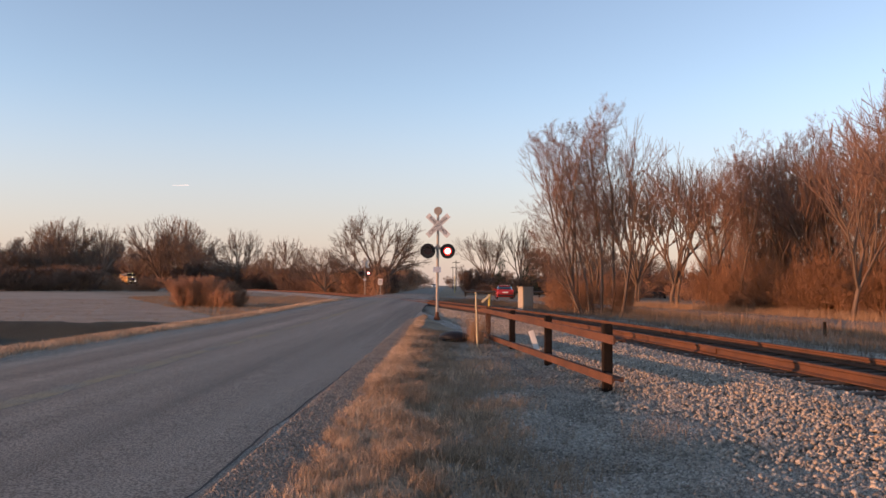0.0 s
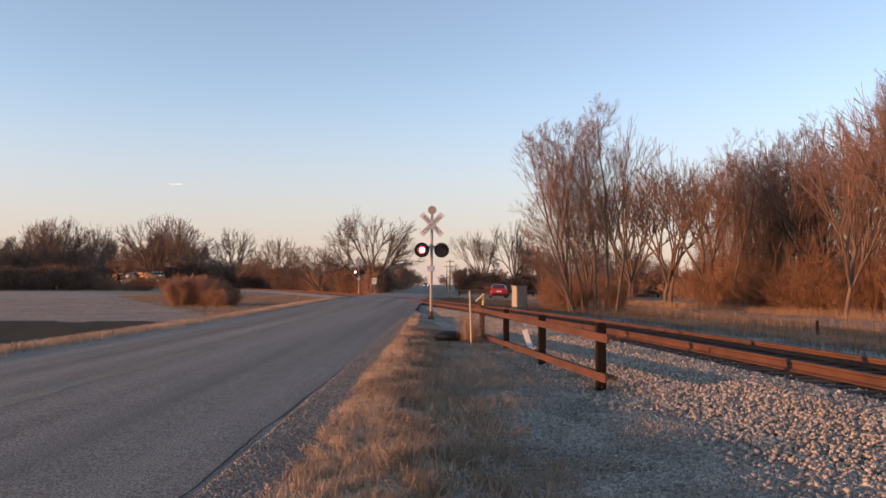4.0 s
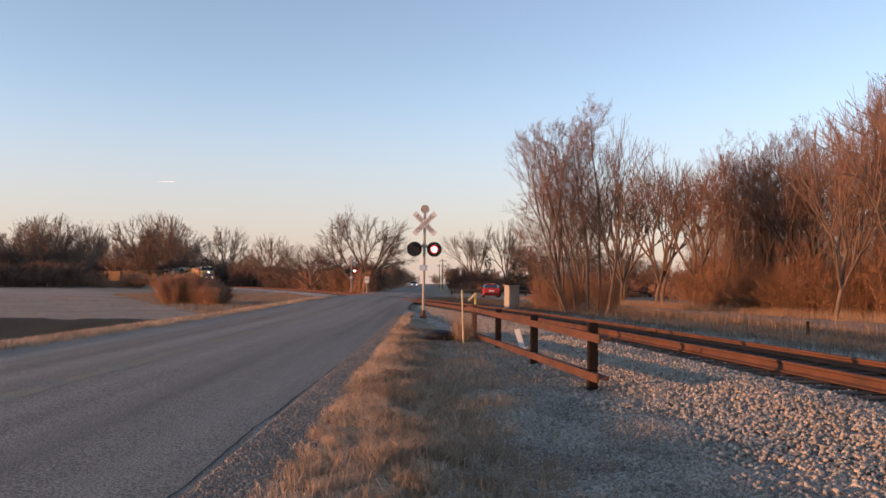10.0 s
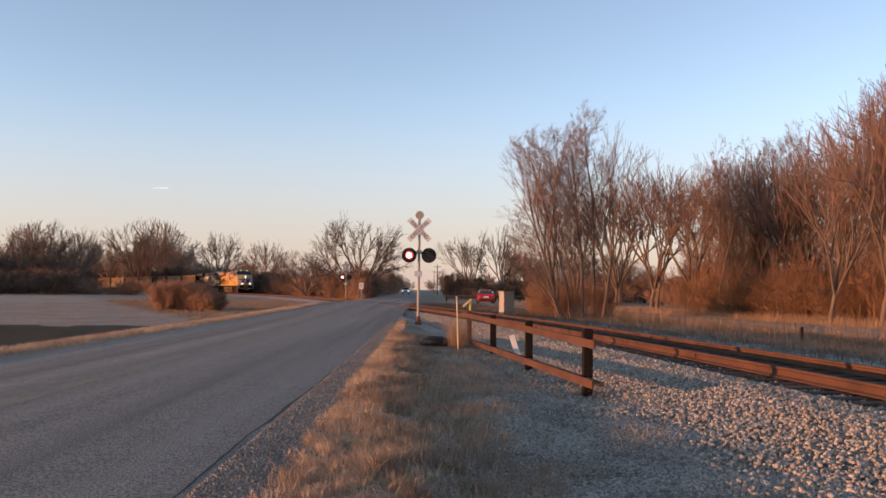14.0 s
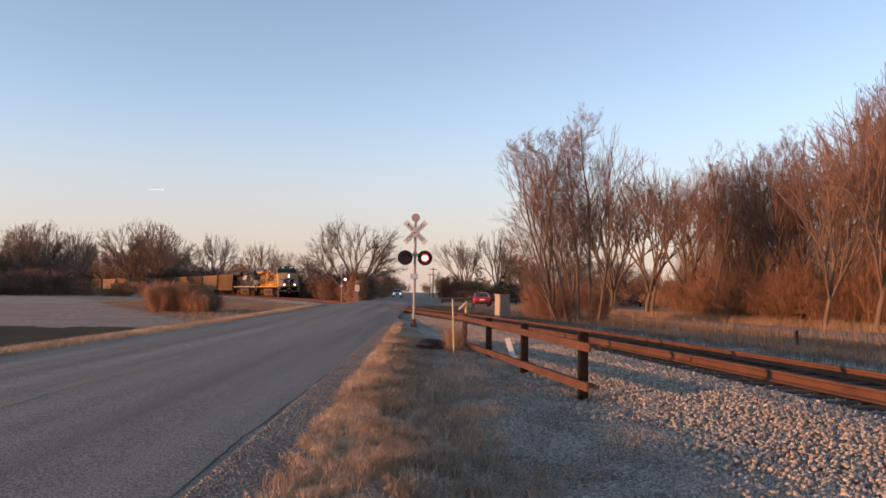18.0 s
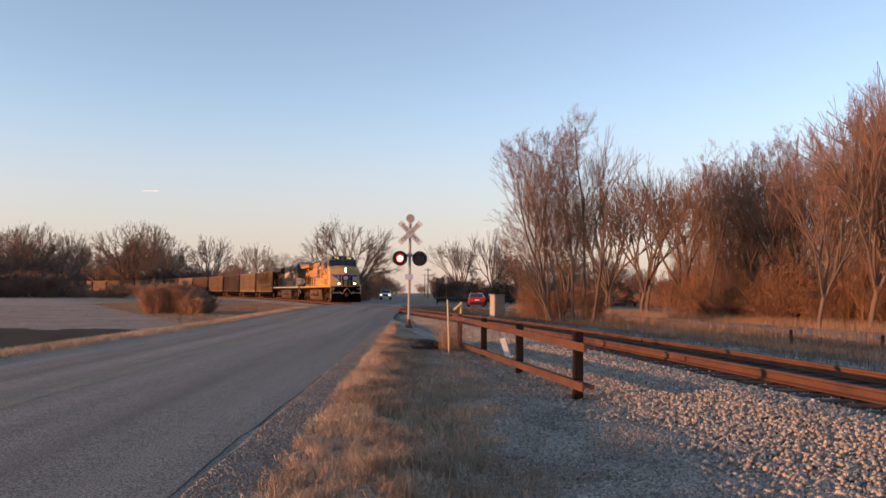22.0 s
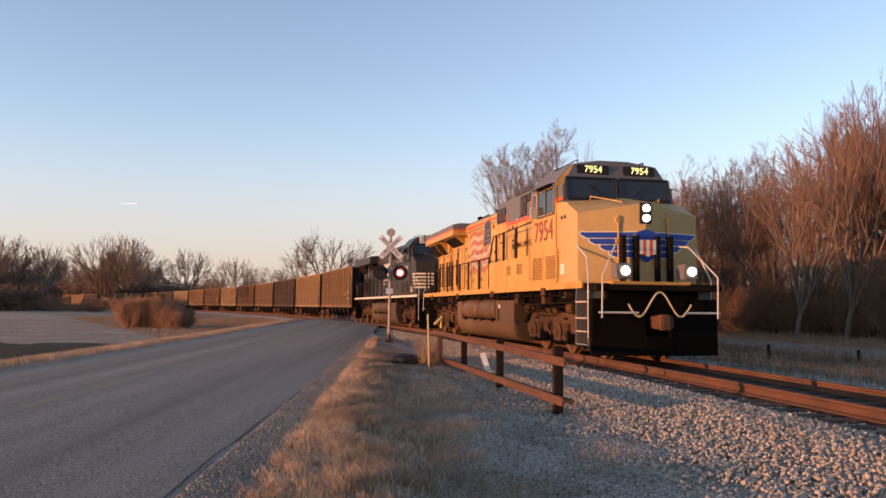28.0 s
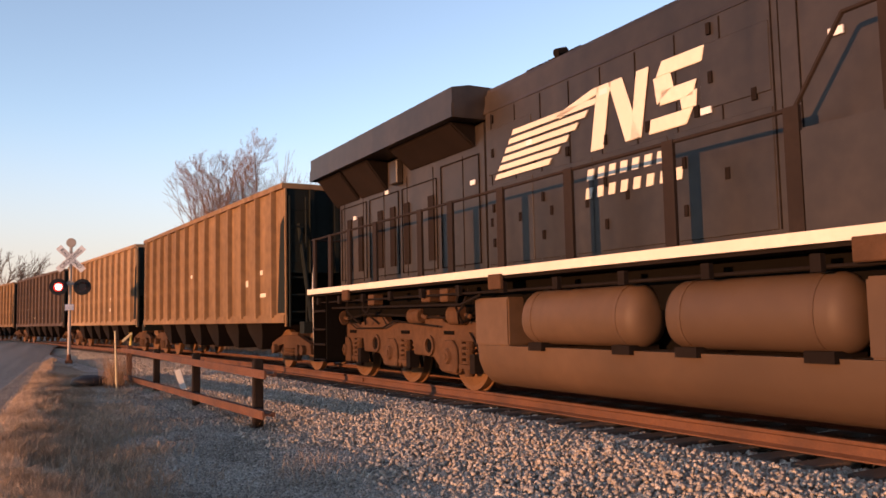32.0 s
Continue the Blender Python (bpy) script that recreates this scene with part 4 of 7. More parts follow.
def stones(name, pts, smin, smax, material, label, seed):
    r = np.random.RandomState(seed)
    n = len(pts)
    cube = np.array([(x, y, z) for x in (-1, 1) for y in (-1, 1) for z in (-1, 1)], float)
    size = r.uniform(smin, smax, (n, 1, 1)) * r.uniform(0.55, 1.1, (n, 1, 3)) * 0.5
    v = cube[None] * (1 + r.uniform(-0.45, 0.2, (n, 8, 3))) * size
    ang = r.uniform(0, 2 * np.pi, (n, 3))
    for k, (i, j) in enumerate(((0, 1), (1, 2), (0, 2))):
        c, s = np.cos(ang[:, k])[:, None], np.sin(ang[:, k])[:, None]
        a, b = v[:, :, i].copy(), v[:, :, j].copy()
        v[:, :, i], v[:, :, j] = a * c - b * s, a * s + b * c
    v += pts[:, None, :]
    quads = np.array([(0, 1, 3, 2), (4, 6, 7, 5), (0, 4, 5, 1), (2, 3, 7, 6), (0, 2, 6, 4), (1, 5, 7, 3)])
    f = (np.arange(n)[:, None, None] * 8 + quads[None]).reshape(-1, 4)
    me = bpy.data.meshes.new(name)
    me.vertices.add(n * 8)
    me.vertices.foreach_set("co", v.reshape(-1))
    me.loops.add(f.size)
    me.loops.foreach_set("vertex_index", f.reshape(-1).astype(np.int32))
    me.polygons.add(len(f))
    me.polygons.foreach_set("loop_start", (np.arange(len(f)) * 4).astype(np.int32))
    me.update(calc_edges=True)
    me.materials.append(material)
    return tagged(new(name, me), label, "gravel", kind="stuff")


def bed_z(o):
    return np.interp(o, (-4.2, -3.7, -2.9, -2.2, -1.5, -1.3, 1.3, 1.5, 2.2, 3.4), (-0.36, -0.35, -0.29, -0.2, -0.2, -0.25, -0.25, -0.2, -0.2, -0.36))


def bed_points(n, s0, s1, o0, o1, skew=1.0):
    s = s0 + (s1 - s0) * rs.uniform(0, 1, n) ** skew
    o = rs.uniform(o0, o1, n)
    xs, ys, th = np.interp(s, LINE_S, _x), np.interp(s, LINE_S, _y), np.interp(s, LINE_S, _th)
    return np.stack([xs + o * np.cos(th), ys - o * np.sin(th), bed_z(o) + rs.uniform(-0.01, 0.035, n)], 1)


stones("ballast", np.concatenate([bed_points(56000, -17, 6, -3.75, -0.85, 1.1), bed_points(7000, -17, 8, -4.5, -3.6, 1.1), bed_points(12000, 6, 40, -3.6, -0.85, 1.5), bed_points(4000, -14, 40, 0.85, 2.4, 1.4)]),
       0.016, 0.05, STONE, "angular grey crushed-stone ballast beside the rails", 12)
stones("oily_ballast", bed_points(9000, -14, 40, -0.65, 0.65, 1.4), 0.022, 0.06, DARKBED, "dark brown ballast between the rails", 15)
gp = scatter(80000, lambda n: rs.uniform(0.0, 3.4, n), lambda n: 3.5 + 22 * rs.uniform(0, 1, n) ** 1.8)
stones("loose_gravel", gp, 0.009, 0.03, FINES, "fine grey gravel on trodden ground", 13)
gp = scatter(42000, lambda n: rs.uniform(-1.6, -1.0, n), lambda n: 3.5 + 30 * rs.uniform(0, 1, n) ** 1.8)
stones("coarse_gravel", scatter(9000, lambda n: rs.uniform(0.2, 3.3, n), lambda n: 3.5 + 20 * rs.uniform(0, 1, n) ** 1.6), 0.012, 0.032, STONE, "scattered coarse stones on fine gravel", 16)
stones("shoulder_gravel", gp, 0.01, 0.028, STONE, "fine gravel on the road's shoulder", 14)

# ---- crossing signals ----


def ring(bm, r_in, r_out, y0, y1, seg=28):
    """An upright ring facing along y."""
    rows = []
    for r, y in ((r_in, y0), (r_out, y0), (r_out, y1), (r_in, y1)):
        rows.append([bm.verts.new((r * math.cos(2 * math.pi * i / seg), y, r * math.sin(2 * math.pi * i / seg))) for i in range(seg)])
    for a in range(4):
        p, q = rows[a], rows[(a + 1) % 4]
        for i in range(seg):
            bm.faces.new((p[i], p[(i + 1) % seg], q[(i + 1) % seg], q[i]))
    bmesh.ops.recalc_face_normals(bm, faces=bm.faces)


def disc(bm, x, y, z, r, t, seg=24):
    return tube(bm, (x, y, z), (x, y + t, z), r, seg=seg)


REFLECTORS = []


def crossing_signal(x, y, z, turn, lean, label, back=False):
    sig = empty("crossing_signal", pose(x, y, z, 0, lean, turn))
    bm = bmesh.new()
    tube(bm, (0, 0, 0), (0, 0, 4.12), 0.055, seg=14)
    part("mast", bm, MASTPAINT, sig)
    bm = bmesh.new()
    box(bm, -0.13, 0.13, -0.13, 0.13, -0.3, -0.1)
    tube(bm, (0, 0, -0.1), (0, 0, 0.12), 0.085, 0.065, seg=12)
    bevel(bm, 0.012)
    part("base", bm, RUST, sig)
    bm = bmesh.new()
    disc(bm, 0, -0.07, 4.22, 0.17, 0.1)
    tube(bm, (0, 0, 4.08), (0, 0, 4.22), 0.04, seg=8)
    bevel(bm, 0.02)
    part("bell", bm, MASTPAINT, sig, "round grey bell")
    for sgn, text in ((1, "CROSSING"), (-1, "RAILROAD")):
        yy = (-0.075 - (0.02 if sgn > 0 else 0)) * (-1 if back else 1)
        bm = bmesh.new()
        box(bm, -0.61, 0.61, -0.008, 0.008, -0.115, 0.115)
        blade = part("crossbuck_blade", bm, GALV if back else WHITE, sig, "grey back of a crossing board" if back else "white board with black letters")
        blade.matrix_basis = pose(0, yy, 3.62, 0, -45 * sgn, 0)
        words("lettering", text, 0.2, BLACK, blade, pose(0, 0.012, 0, 90, 0, 180) if back else pose(0, -0.012, 0, 90, 0, 0), 0.002)
    bm = bmesh.new()
    tube(bm, (-0.42, 0, 2.72), (0.42, 0, 2.72), 0.035, seg=10)
    box(bm, -0.1, 0.1, -0.08, 0.08, 2.64, 2.8)
    bevel(bm, 0.01)
    part("cross_arm", bm, MASTPAINT, sig)
    for sx in (-0.4, 0.4):
        bm = bmesh.new()
        ring(bm, 0.165, 0.305, -0.13, -0.115)
        bg = part("background_disc", bm, BLACK, sig, "round black background disc")
        bg.location = (sx, 0, 2.58)
        bm = bmesh.new()
        ring(bm, 0.165, 0.19, -0.115, 0.2)
        disc(bm, 0, 0.2, 0, 0.19, 0.02)
        part("lamp_housing", bm, BLACK, bg)
        bm = bmesh.new()
        k = 13
        v = []
        for j, yv in enumerate((-0.13, -0.36)):
            for i in range(k):
                a = math.pi * i / (k - 1)
                v.append(bm.verts.new((0.175 * math.cos(a), yv, 0.175 * math.sin(a))))
        for i in range(k - 1):
            bm.faces.new((v[i], v[i + 1], v[k + i + 1], v[k + i]))
        r = bmesh.ops.solidify(bm, geom=list(bm.faces), thickness=0.006)
        part("visor", bm, BLACK, bg)
        bm = bmesh.new()
        disc(bm, 0, 0.0, 0, 0.152, 0.03)
        ref = part("turning_lens", bm, DARKLENS, sig, "round red warning lens")
        ref.location = (sx, -0.03, 2.58)
        bm = bmesh.new()
        disc(bm, 0, -0.012, 0, 0.15, 0.01)
        part("lit_face", bm, REDGLOW, ref, "lit red lens")
        bm = bmesh.new()
        disc(bm, 0, -0.022, 0, 0.108, 0.008)
        part("lit_core", bm, HOTGLOW, ref, "glaring lamp core")
        REFLECTORS.append((ref, sx, sx < 0))
    bm = bmesh.new()
    box(bm, -0.17, 0.13, -0.085, -0.075, 1.72, 1.94)
    notice = part("notice", bm, SIGNBLUE, sig, "small pale blue notice")
    bm = bmesh.new()
    for i in range(4):
        box(bm, -0.14, 0.1 - 0.05 * (i % 2), -0.09, -0.086, 1.88 - i * 0.045, 1.9 - i * 0.045)
    part("writing", bm, WHITE, notice)
    return tagged(sig, label, "crossing signal", "crossing signals")


crossing_signal(-0.45, 32.9, -0.05, 2, 0.3, "railway crossing signal with crossbuck and a lit red lamp")
crossing_signal(-9.57, 92.9, -0.1, 2, -0.3, "railway crossing signal beyond the track with a lit red lamp", True)

# ---- fence made of old rails ----
fence = empty("rail_fence", pose(2.3, 11.53, float(ground_z(2.3, 11.53)) + 0.06))
fdir = Vector((-0.38, 3.7, 0))
fm = Matrix(((fdir.normalized().x, -fdir.normalized().y, 0), (fdir.normalized().y, fdir.normalized().x, 0), (0, 0, 1)))
FM = fm.to_4x4()
for i in range(4):
    bm = bmesh.new()
    lx = i * fdir.length
    box(bm, lx - 0.065, lx + 0.065, -0.02, 0.11, -0.5, 0.86 if i else 0.9, FM)
    bevel(bm, 0.012)
    part("post", bm, DARKWOOD if i < 3 else RUST, fence)
PROF = [(-0.07, 0.0), (-0.07, 0.015), (-0.013, 0.04), (-0.013, 0.12), (-0.036, 0.135), (-0.036, 0.17), (0.036, 0.17), (0.036, 0.135), (0.013, 0.12), (0.013, 0.04), (0.07, 0.015), (0.07, 0.0)]


def loose_rail(name, a, b, parent):
    """A length of rail lying on its side from a to b."""
    a, b = Vector(a), Vector(b)
    d = (b - a).normalized()
    u = d.cross(Vector((0, 0, 1))).normalized()
    w = u.cross(d)
    bm = bmesh.new()
    loft(bm, [[tuple(p + w * (x * 0.82) + u * (z - 0.085)) for x, z in PROF] for p in (a, b)])
    return part(name, bm, RUST, parent, "rust-red length of old rail")


fu = fdir.normalized()
loose_rail("top_rail", fu * -0.75 + Vector((-0.1, 0, 0.72)), fu * 11.6 + Vector((-0.1, 0, 0.75)), fence)
loose_rail("low_rail", fu * -0.8 + Vector((-0.14, 0, 0.2)), fu * 11.7 + Vector((-0.14, 0, 0.06)), fence)
tagged(fence, "low fence of rusty old rails on dark timber posts", "fence")

# ---- stakes, markers, bag, cabinet ----
z0 = float(ground_z(0.71, 19.57))
st = empty("marker_stake", pose(0.71, 19.57, z0, 0, -2.0, 0))
bm = bmesh.new()
tube(bm, (0, 0, -0.2), (0, 0, 1.34), 0.02, 0.018, seg=10)
part("pole", bm, STAKE, st)
tagged(st, "slim pale yellow marker stake standing in tall grass", "stake")
mk = empty("bent_marker", pose(1.16, 23.4, float(ground_z(1.16, 23.4))))
bm = bmesh.new()
tube(bm, (0, 0, -0.1), (0.03, 0, 1.22), 0.032, seg=10)
part("post", bm, YELLOWPAINT, mk)
bm = bmesh.new()
box(bm, -0.31, 0.02, -0.012, 0.012, -0.03, 0.03, pose(0.04, -0.05, 1.2, 0, -42, 0))
bevel(bm, 0.008)
part("arm", bm, STAKE, mk)
tagged(mk, "yellow marker post with a broken slanting arm", "marker post")
wp = empty("white_plank", pose(2.0, 18.1, float(ground_z(2.0, 18.1)), 0, -18, 0))
bm = bmesh.new()
box(bm, -0.06, 0.06, -0.02, 0.02, -0.05, 0.5)
bevel(bm, 0.006)
part("board", bm, WHITE, wp)
tagged(wp, "short white plank leaning in the ballast", "plank")
bm = bmesh.new()
bmesh.ops.create_icosphere(bm, subdivisions=3, radius=0.34)
for v in bm.verts:
    n = noise.noise(v.co * 7) * 0.09 + noise.noise(v.co * 17) * 0.04
    v.co = v.co * (1 + n)
    v.co.x *= 1.2
    v.co.z = max(-0.1, v.co.z * 0.48)
bag = part("dark_bag", bm, PLASTIC)
bag.location = (0.16, 21.0, float(ground_z(0.16, 21.0)) + 0.12)
tagged(bag, "crumpled black plastic bag lying on gravel", "bag")
cab = empty("signal_cabinet", pose(4.43, 46.4, -0.3, 0, 0, 24) @ Matrix.Diagonal((0.8, 0.8, 1.0, 1)))
cab.scale = (0.8, 0.8, 1.0)
bm = bmesh.new()
box(bm, -0.42, 0.42, -0.36, 0.36, 0.12, 1.3)
bevel(bm, 0.02)
part("body", bm, BEIGE, cab)
bm = bmesh.new()
box(bm, -0.47, 0.47, -0.41, 0.41, 1.302, 1.38)
bevel(bm, 0.02)
part("lid", bm, BEIGE, cab)
bm = bmesh.new()
box(bm, -0.5, 0.5, -0.44, 0.44, -0.3, 0.118)
part("plinth", bm, CONCRETE, cab)
bm = bmesh.new()
box(bm, -0.36, 0.36, -0.375, -0.362, 0.2, 1.22)
bevel(bm, 0.005, 1)
dr = part("door", bm, BEIGE, cab)
bm = bmesh.new()
box(bm, 0.2, 0.25, -0.4, -0.376, 0.6, 0.8)
part("handle", bm, GALV, dr)
tagged(cab, "beige steel signal cabinet on a concrete plinth beside the track", "cabinet")
for i, (x, y, h) in enumerate(((11.44, 24.7, 0.5), (13.1, 22.6, 0.45))):
    bp = empty("short_post", pose(x, y, -0.4))
    bm = bmesh.new()
    box(bm, -0.04, 0.04, -0.04, 0.04, -0.3, h)
    bevel(bm, 0.01)
    part("post", bm, DARKWOOD, bp)
    tagged(bp, "short dark wooden post among grey weeds", "post", "posts along the lane")
rs_ = empty("road_sign", pose(-9.15, 109, -0.3))
bm = bmesh.new()
tube(bm, (0, 0.02, -0.3), (0, 0.02, 2.2), 0.035, seg=8)
part("post", bm, GALV, rs_)
bm = bmesh.new()
box(bm, -0.28, 0.28, -0.02, -0.008, 1.45, 2.25)
bevel(bm, 0.004, 1)
sb = part("board", bm, WHITE, rs_)
bm = bmesh.new()
for i in range(3):
    box(bm, -0.18, 0.18, -0.026, -0.021, 1.65 + i * 0.18, 1.72 + i * 0.18)
part("writing", bm, BLACK, sb)
tagged(rs_, "small white rectangular road sign on a metal post", "road sign")
# black beam painting the far lane's dark embankment, and poles beyond the junction
hd = empty("low_barrier", pose(2.2, 98, -0.3))
bm = bmesh.new()
pipe(bm, [(0, 6, 0.6), (6, 2.5, 0.62), (14, 0.5, 0.62), (24, 0, 0.62)], 0.16, 8)
part("beam", bm, BLACK, hd)
for i in range(9):
    bm = bmesh.new()
    x = i * 3.0
    yy = np.interp(x, (0, 6, 14, 24), (6, 2.5, 0.5, 0))
    box(bm, x - 0.09, x + 0.09, yy - 0.05, yy + 0.15, -0.3, 0.75)
    part("post", bm, DARKWOOD, hd)
tagged(hd, "long low dark beam in place of the far lane's embankment", "barrier")
for x, y, h, m in ((1.2, 150, 3.2, YELLOWPAINT), (2.2, 230, 8.5, DARKWOOD), (1.8, 320, 9.0, DARKWOOD), (-14.5, 300, 9.0, DARKWOOD)):
    po = empty("utility_pole" if m is DARKWOOD else "marker_pole", pose(x, y, -0.3))
    bm = bmesh.new()
    tube(bm, (0, 0, -0.3), (0, 0, h), 0.14 if m is DARKWOOD else 0.06, 0.1 if m is DARKWOOD else 0.06, seg=8)
    part("pole", bm, m, po)
    if m is DARKWOOD:
        bm = bmesh.new()
        box(bm, -1.1, 1.1, -0.06, 0.06, h - 0.7, h - 0.55)
        part("cross_arm", bm, m, po)
    tagged(po, "distant wooden utility pole beside the road" if m is DARKWOOD else "yellow pole beside the road", "pole", "roadside poles" if m is DARKWOOD else "")
hs = empty("house", pose(33, 150, -0.4, 0, 0, 15))
bm = bmesh.new()
box(bm, -6, 6, -4, 4, 0, 2.7)
part("wall", bm, ROOFDARK, hs)
bm = bmesh.new()
extrude(bm, [(-6.5, 2.68), (0, 4.2), (6.5, 2.68)], -4.5, 4.5)
part("roof", bm, ROOFDARK, hs)
for wx in (-3.6, 0.0, 3.4):
    bm = bmesh.new()
    box(bm, wx - 0.55, wx + 0.55, -4.03, -3.97, 1.0, 2.1)
    part("window", bm, CARGLASS, hs)
tagged(hs, "low dark house with a pitched roof behind bare trees", "house")
ct = new("vapour_trail", mesh_of("vapour_trail", (lambda b: (tube(b, (0, 0, 0), (60, 0, 1), 0.5, 1.2, 8), b)[1])(bmesh.new()), CLOUD))
ct.location = (-1015, 2950, 362)
tagged(ct, "short white vapour trail in the clear sky", "vapour trail", kind="structure")

# ---- road vehicles ----


def wheel(parent, x, y, r, w=0.2):
    bm = bmesh.new()
    tube(bm, (x, y - w / 2, r), (x, y + w / 2, r), r, seg=20)
    bevel(bm, 0.03)
    t = part("wheel", bm, TYRE, parent)
    bm = bmesh.new()
    s = 1 if y > 0 else -1
    tube(bm, (x, y + s * (w / 2 - 0.02), r), (x, y + s * (w / 2 + 0.006), r), r * 0.62, seg=16)
    part("rim", bm, CHROME, t)


def hull(parent, name, sections, material, label=""):
    """A body skinned through cross sections (x, half width at sill, half width at top, z low, z high)."""
    bm = bmesh.new()
    rings = []
    for x, wl, wh, zl, zh in sections:
        zm = zl + (zh - zl) * 0.55
        rings.append([(x, -wl * 0.94, zl), (x, -wl, zm), (x, -wh, zh - 0.02), (x, -wh * 0.8, zh), (x, wh * 0.8, zh), (x, wh, zh - 0.02), (x, wl, zm), (x, wl * 0.94, zl)])
    loft(bm, rings)
    bevel(bm, 0.025)
    return part(name, bm, material, parent, label)


def sedan(m):
    c = empty("sedan", m)
    hull(c, "body", [(-2.35, 0.8, 0.75, 0.35, 0.78), (-2.2, 0.88, 0.83, 0.24, 1.02), (-1.4, 0.91, 0.86, 0.2, 1.06), (0.9, 0.91, 0.86, 0.2, 0.98), (2.0, 0.88, 0.8, 0.22, 0.8), (2.3, 0.75, 0.66, 0.3, 0.62)], REDCAR)
    hull(c, "cabin_glass", [(-1.75, 0.72, 0.66, 0.95, 1.05), (-1.05, 0.8, 0.62, 0.95, 1.42), (0.1, 0.8, 0.62, 0.95, 1.45), (1.05, 0.76, 0.68, 0.9, 0.98)], CARGLASS)
    hull(c, "roof", [(-1.1, 0.63, 0.6, 1.4, 1.445), (-0.4, 0.65, 0.62, 1.42, 1.475), (0.15, 0.63, 0.6, 1.4, 1.465)], REDCAR)
    for x in (-1.4, 1.4):
        for y in (-0.8, 0.8):
            wheel(c, x, y, 0.32)
    for y in (-1, 1):
        bm = bmesh.new()
        box(bm, -2.33, -2.2, y * 0.78 - 0.13, y * 0.78 + 0.08, 0.78, 0.94)
        bevel(bm, 0.02)
        part("tail_lamp", bm, TAILRED, c, "red tail lamp")
    bm = bmesh.new()
    box(bm, -2.4, -2.37, -0.26, 0.26, 0.66, 0.78)
    part("plate", bm, WHITE, c)
    bm = bmesh.new()
    box(bm, -2.42, -2.3, -0.8, 0.8, 0.34, 0.5)
    bevel(bm, 0.03)
    part("bumper", bm, BLACK, c)
    for y in (-0.98, 0.98):
        bm = bmesh.new()
        box(bm, 0.55, 0.7, y - 0.09, y + 0.09, 0.95, 1.08)
        bevel(bm, 0.03)
        part("mirror", bm, REDCAR, c)
    return tagged(c, "red sedan standing on the lane beside the railway", "car")


def pickup(m):
    c = empty("pickup_truck", m)
    hull(c, "body", [(-2.8, 0.95, 0.93, 0.5, 1.22), (-0.6, 1.0, 0.96, 0.42, 1.25), (0.9, 1.0, 0.96, 0.42, 1.25), (2.4, 0.99, 0.9, 0.45, 1.18), (2.75, 0.92, 0.85, 0.5, 1.05)], WHITECAR)
    hull(c, "cabin_glass", [(-0.9, 0.86, 0.72, 1.2, 1.75), (0.4, 0.86, 0.72, 1.2, 1.8), (1.25, 0.84, 0.8, 1.18, 1.27)], CARGLASS)
    hull(c, "roof", [(-0.95, 0.74, 0.7, 1.74, 1.83), (0.45, 0.74, 0.7, 1.76, 1.86)], WHITECAR)
    for x in (-1.75, 1.75):
        for y in (-0.86, 0.86):
            wheel(c, x, y, 0.4, 0.26)
    bm = bmesh.new()
    box(bm, 2.74, 2.8, -0.5, 0.5, 0.72, 1.02)
    bevel(bm, 0.02)
    part("grille", bm, GRILLE, c)
    bm = bmesh.new()
    box(bm, 2.68, 2.88, -0.95, 0.95, 0.48, 0.66)
    bevel(bm, 0.03)
    part("bumper", bm, CHROME, c)
    for y in (-0.72, 0.72):
        bm = bmesh.new()
        box(bm, 2.72, 2.79, y - 0.16, y + 0.16, 0.8, 1.0)
        bevel(bm, 0.02)
        part("headlamp", bm, TRUCKLAMP, c, "lit headlamp")
        bm = bmesh.new()
        box(bm, 1.0, 1.15, y * 1.5 - 0.1, y * 1.5 + 0.1, 1.2, 1.42)
        bevel(bm, 0.03)
        part("mirror", bm, BLACK, c)
    return tagged(c, "white pickup truck with lit headlamps on the road", "pickup truck")


sedan(pose(6.0, 87.0, -0.3, 0, 0, 89))
truck = pickup(pose(-6.3, 350, -0.2, 0, 0, -90))

# ---- train: x forward, z = 0 on the rail head; the side towards the road is y < 0 ----
ROLLING = []      # (wheelset, x on its vehicle, height, radius, distance of the vehicle's middle behind the train's front)


def wheelset(parent, x, r, gap, back):
    bm = bmesh.new()
    for y in (-0.72, 0.72):
        tube(bm, (0, y - 0.065, 0), (0, y + 0.065, 0), r, seg=28)
        s = 1 if y > 0 else -1
        tube(bm, (0, y - s * 0.085, 0), (0, y - s * 0.06, 0), r + 0.028, seg=28)
        tube(bm, (0, y + s * 0.066, 0), (0, y + s * 0.08, 0), r * 0.86, r * 0.8, seg=24)
        tube(bm, (0, y + s * 0.075, 0), (0, y + s * 0.14, 0), 0.12, seg=12)
        for k in range(6):
            a = k * math.pi / 3
            box(bm, -0.02, 0.02, y + s * 0.072, y + s * 0.084, 0.2, r * 0.75, pose(0, 0, 0, 0, math.degrees(a), 0))
    tube(bm, (0, -0.7, 0), (0, 0.7, 0), 0.085, seg=10)
    ob = part("wheelset", bm, WHEEL, parent)
    ob.location = (x, 0, r)
    if gap:
        ROLLING.append((ob, x, r, back, gap))
    return ob


WHEEL = mat("wheel_steel", (0.2, 0.1, 0.045), 0.6, 0.4, var=0.3, scale=6)


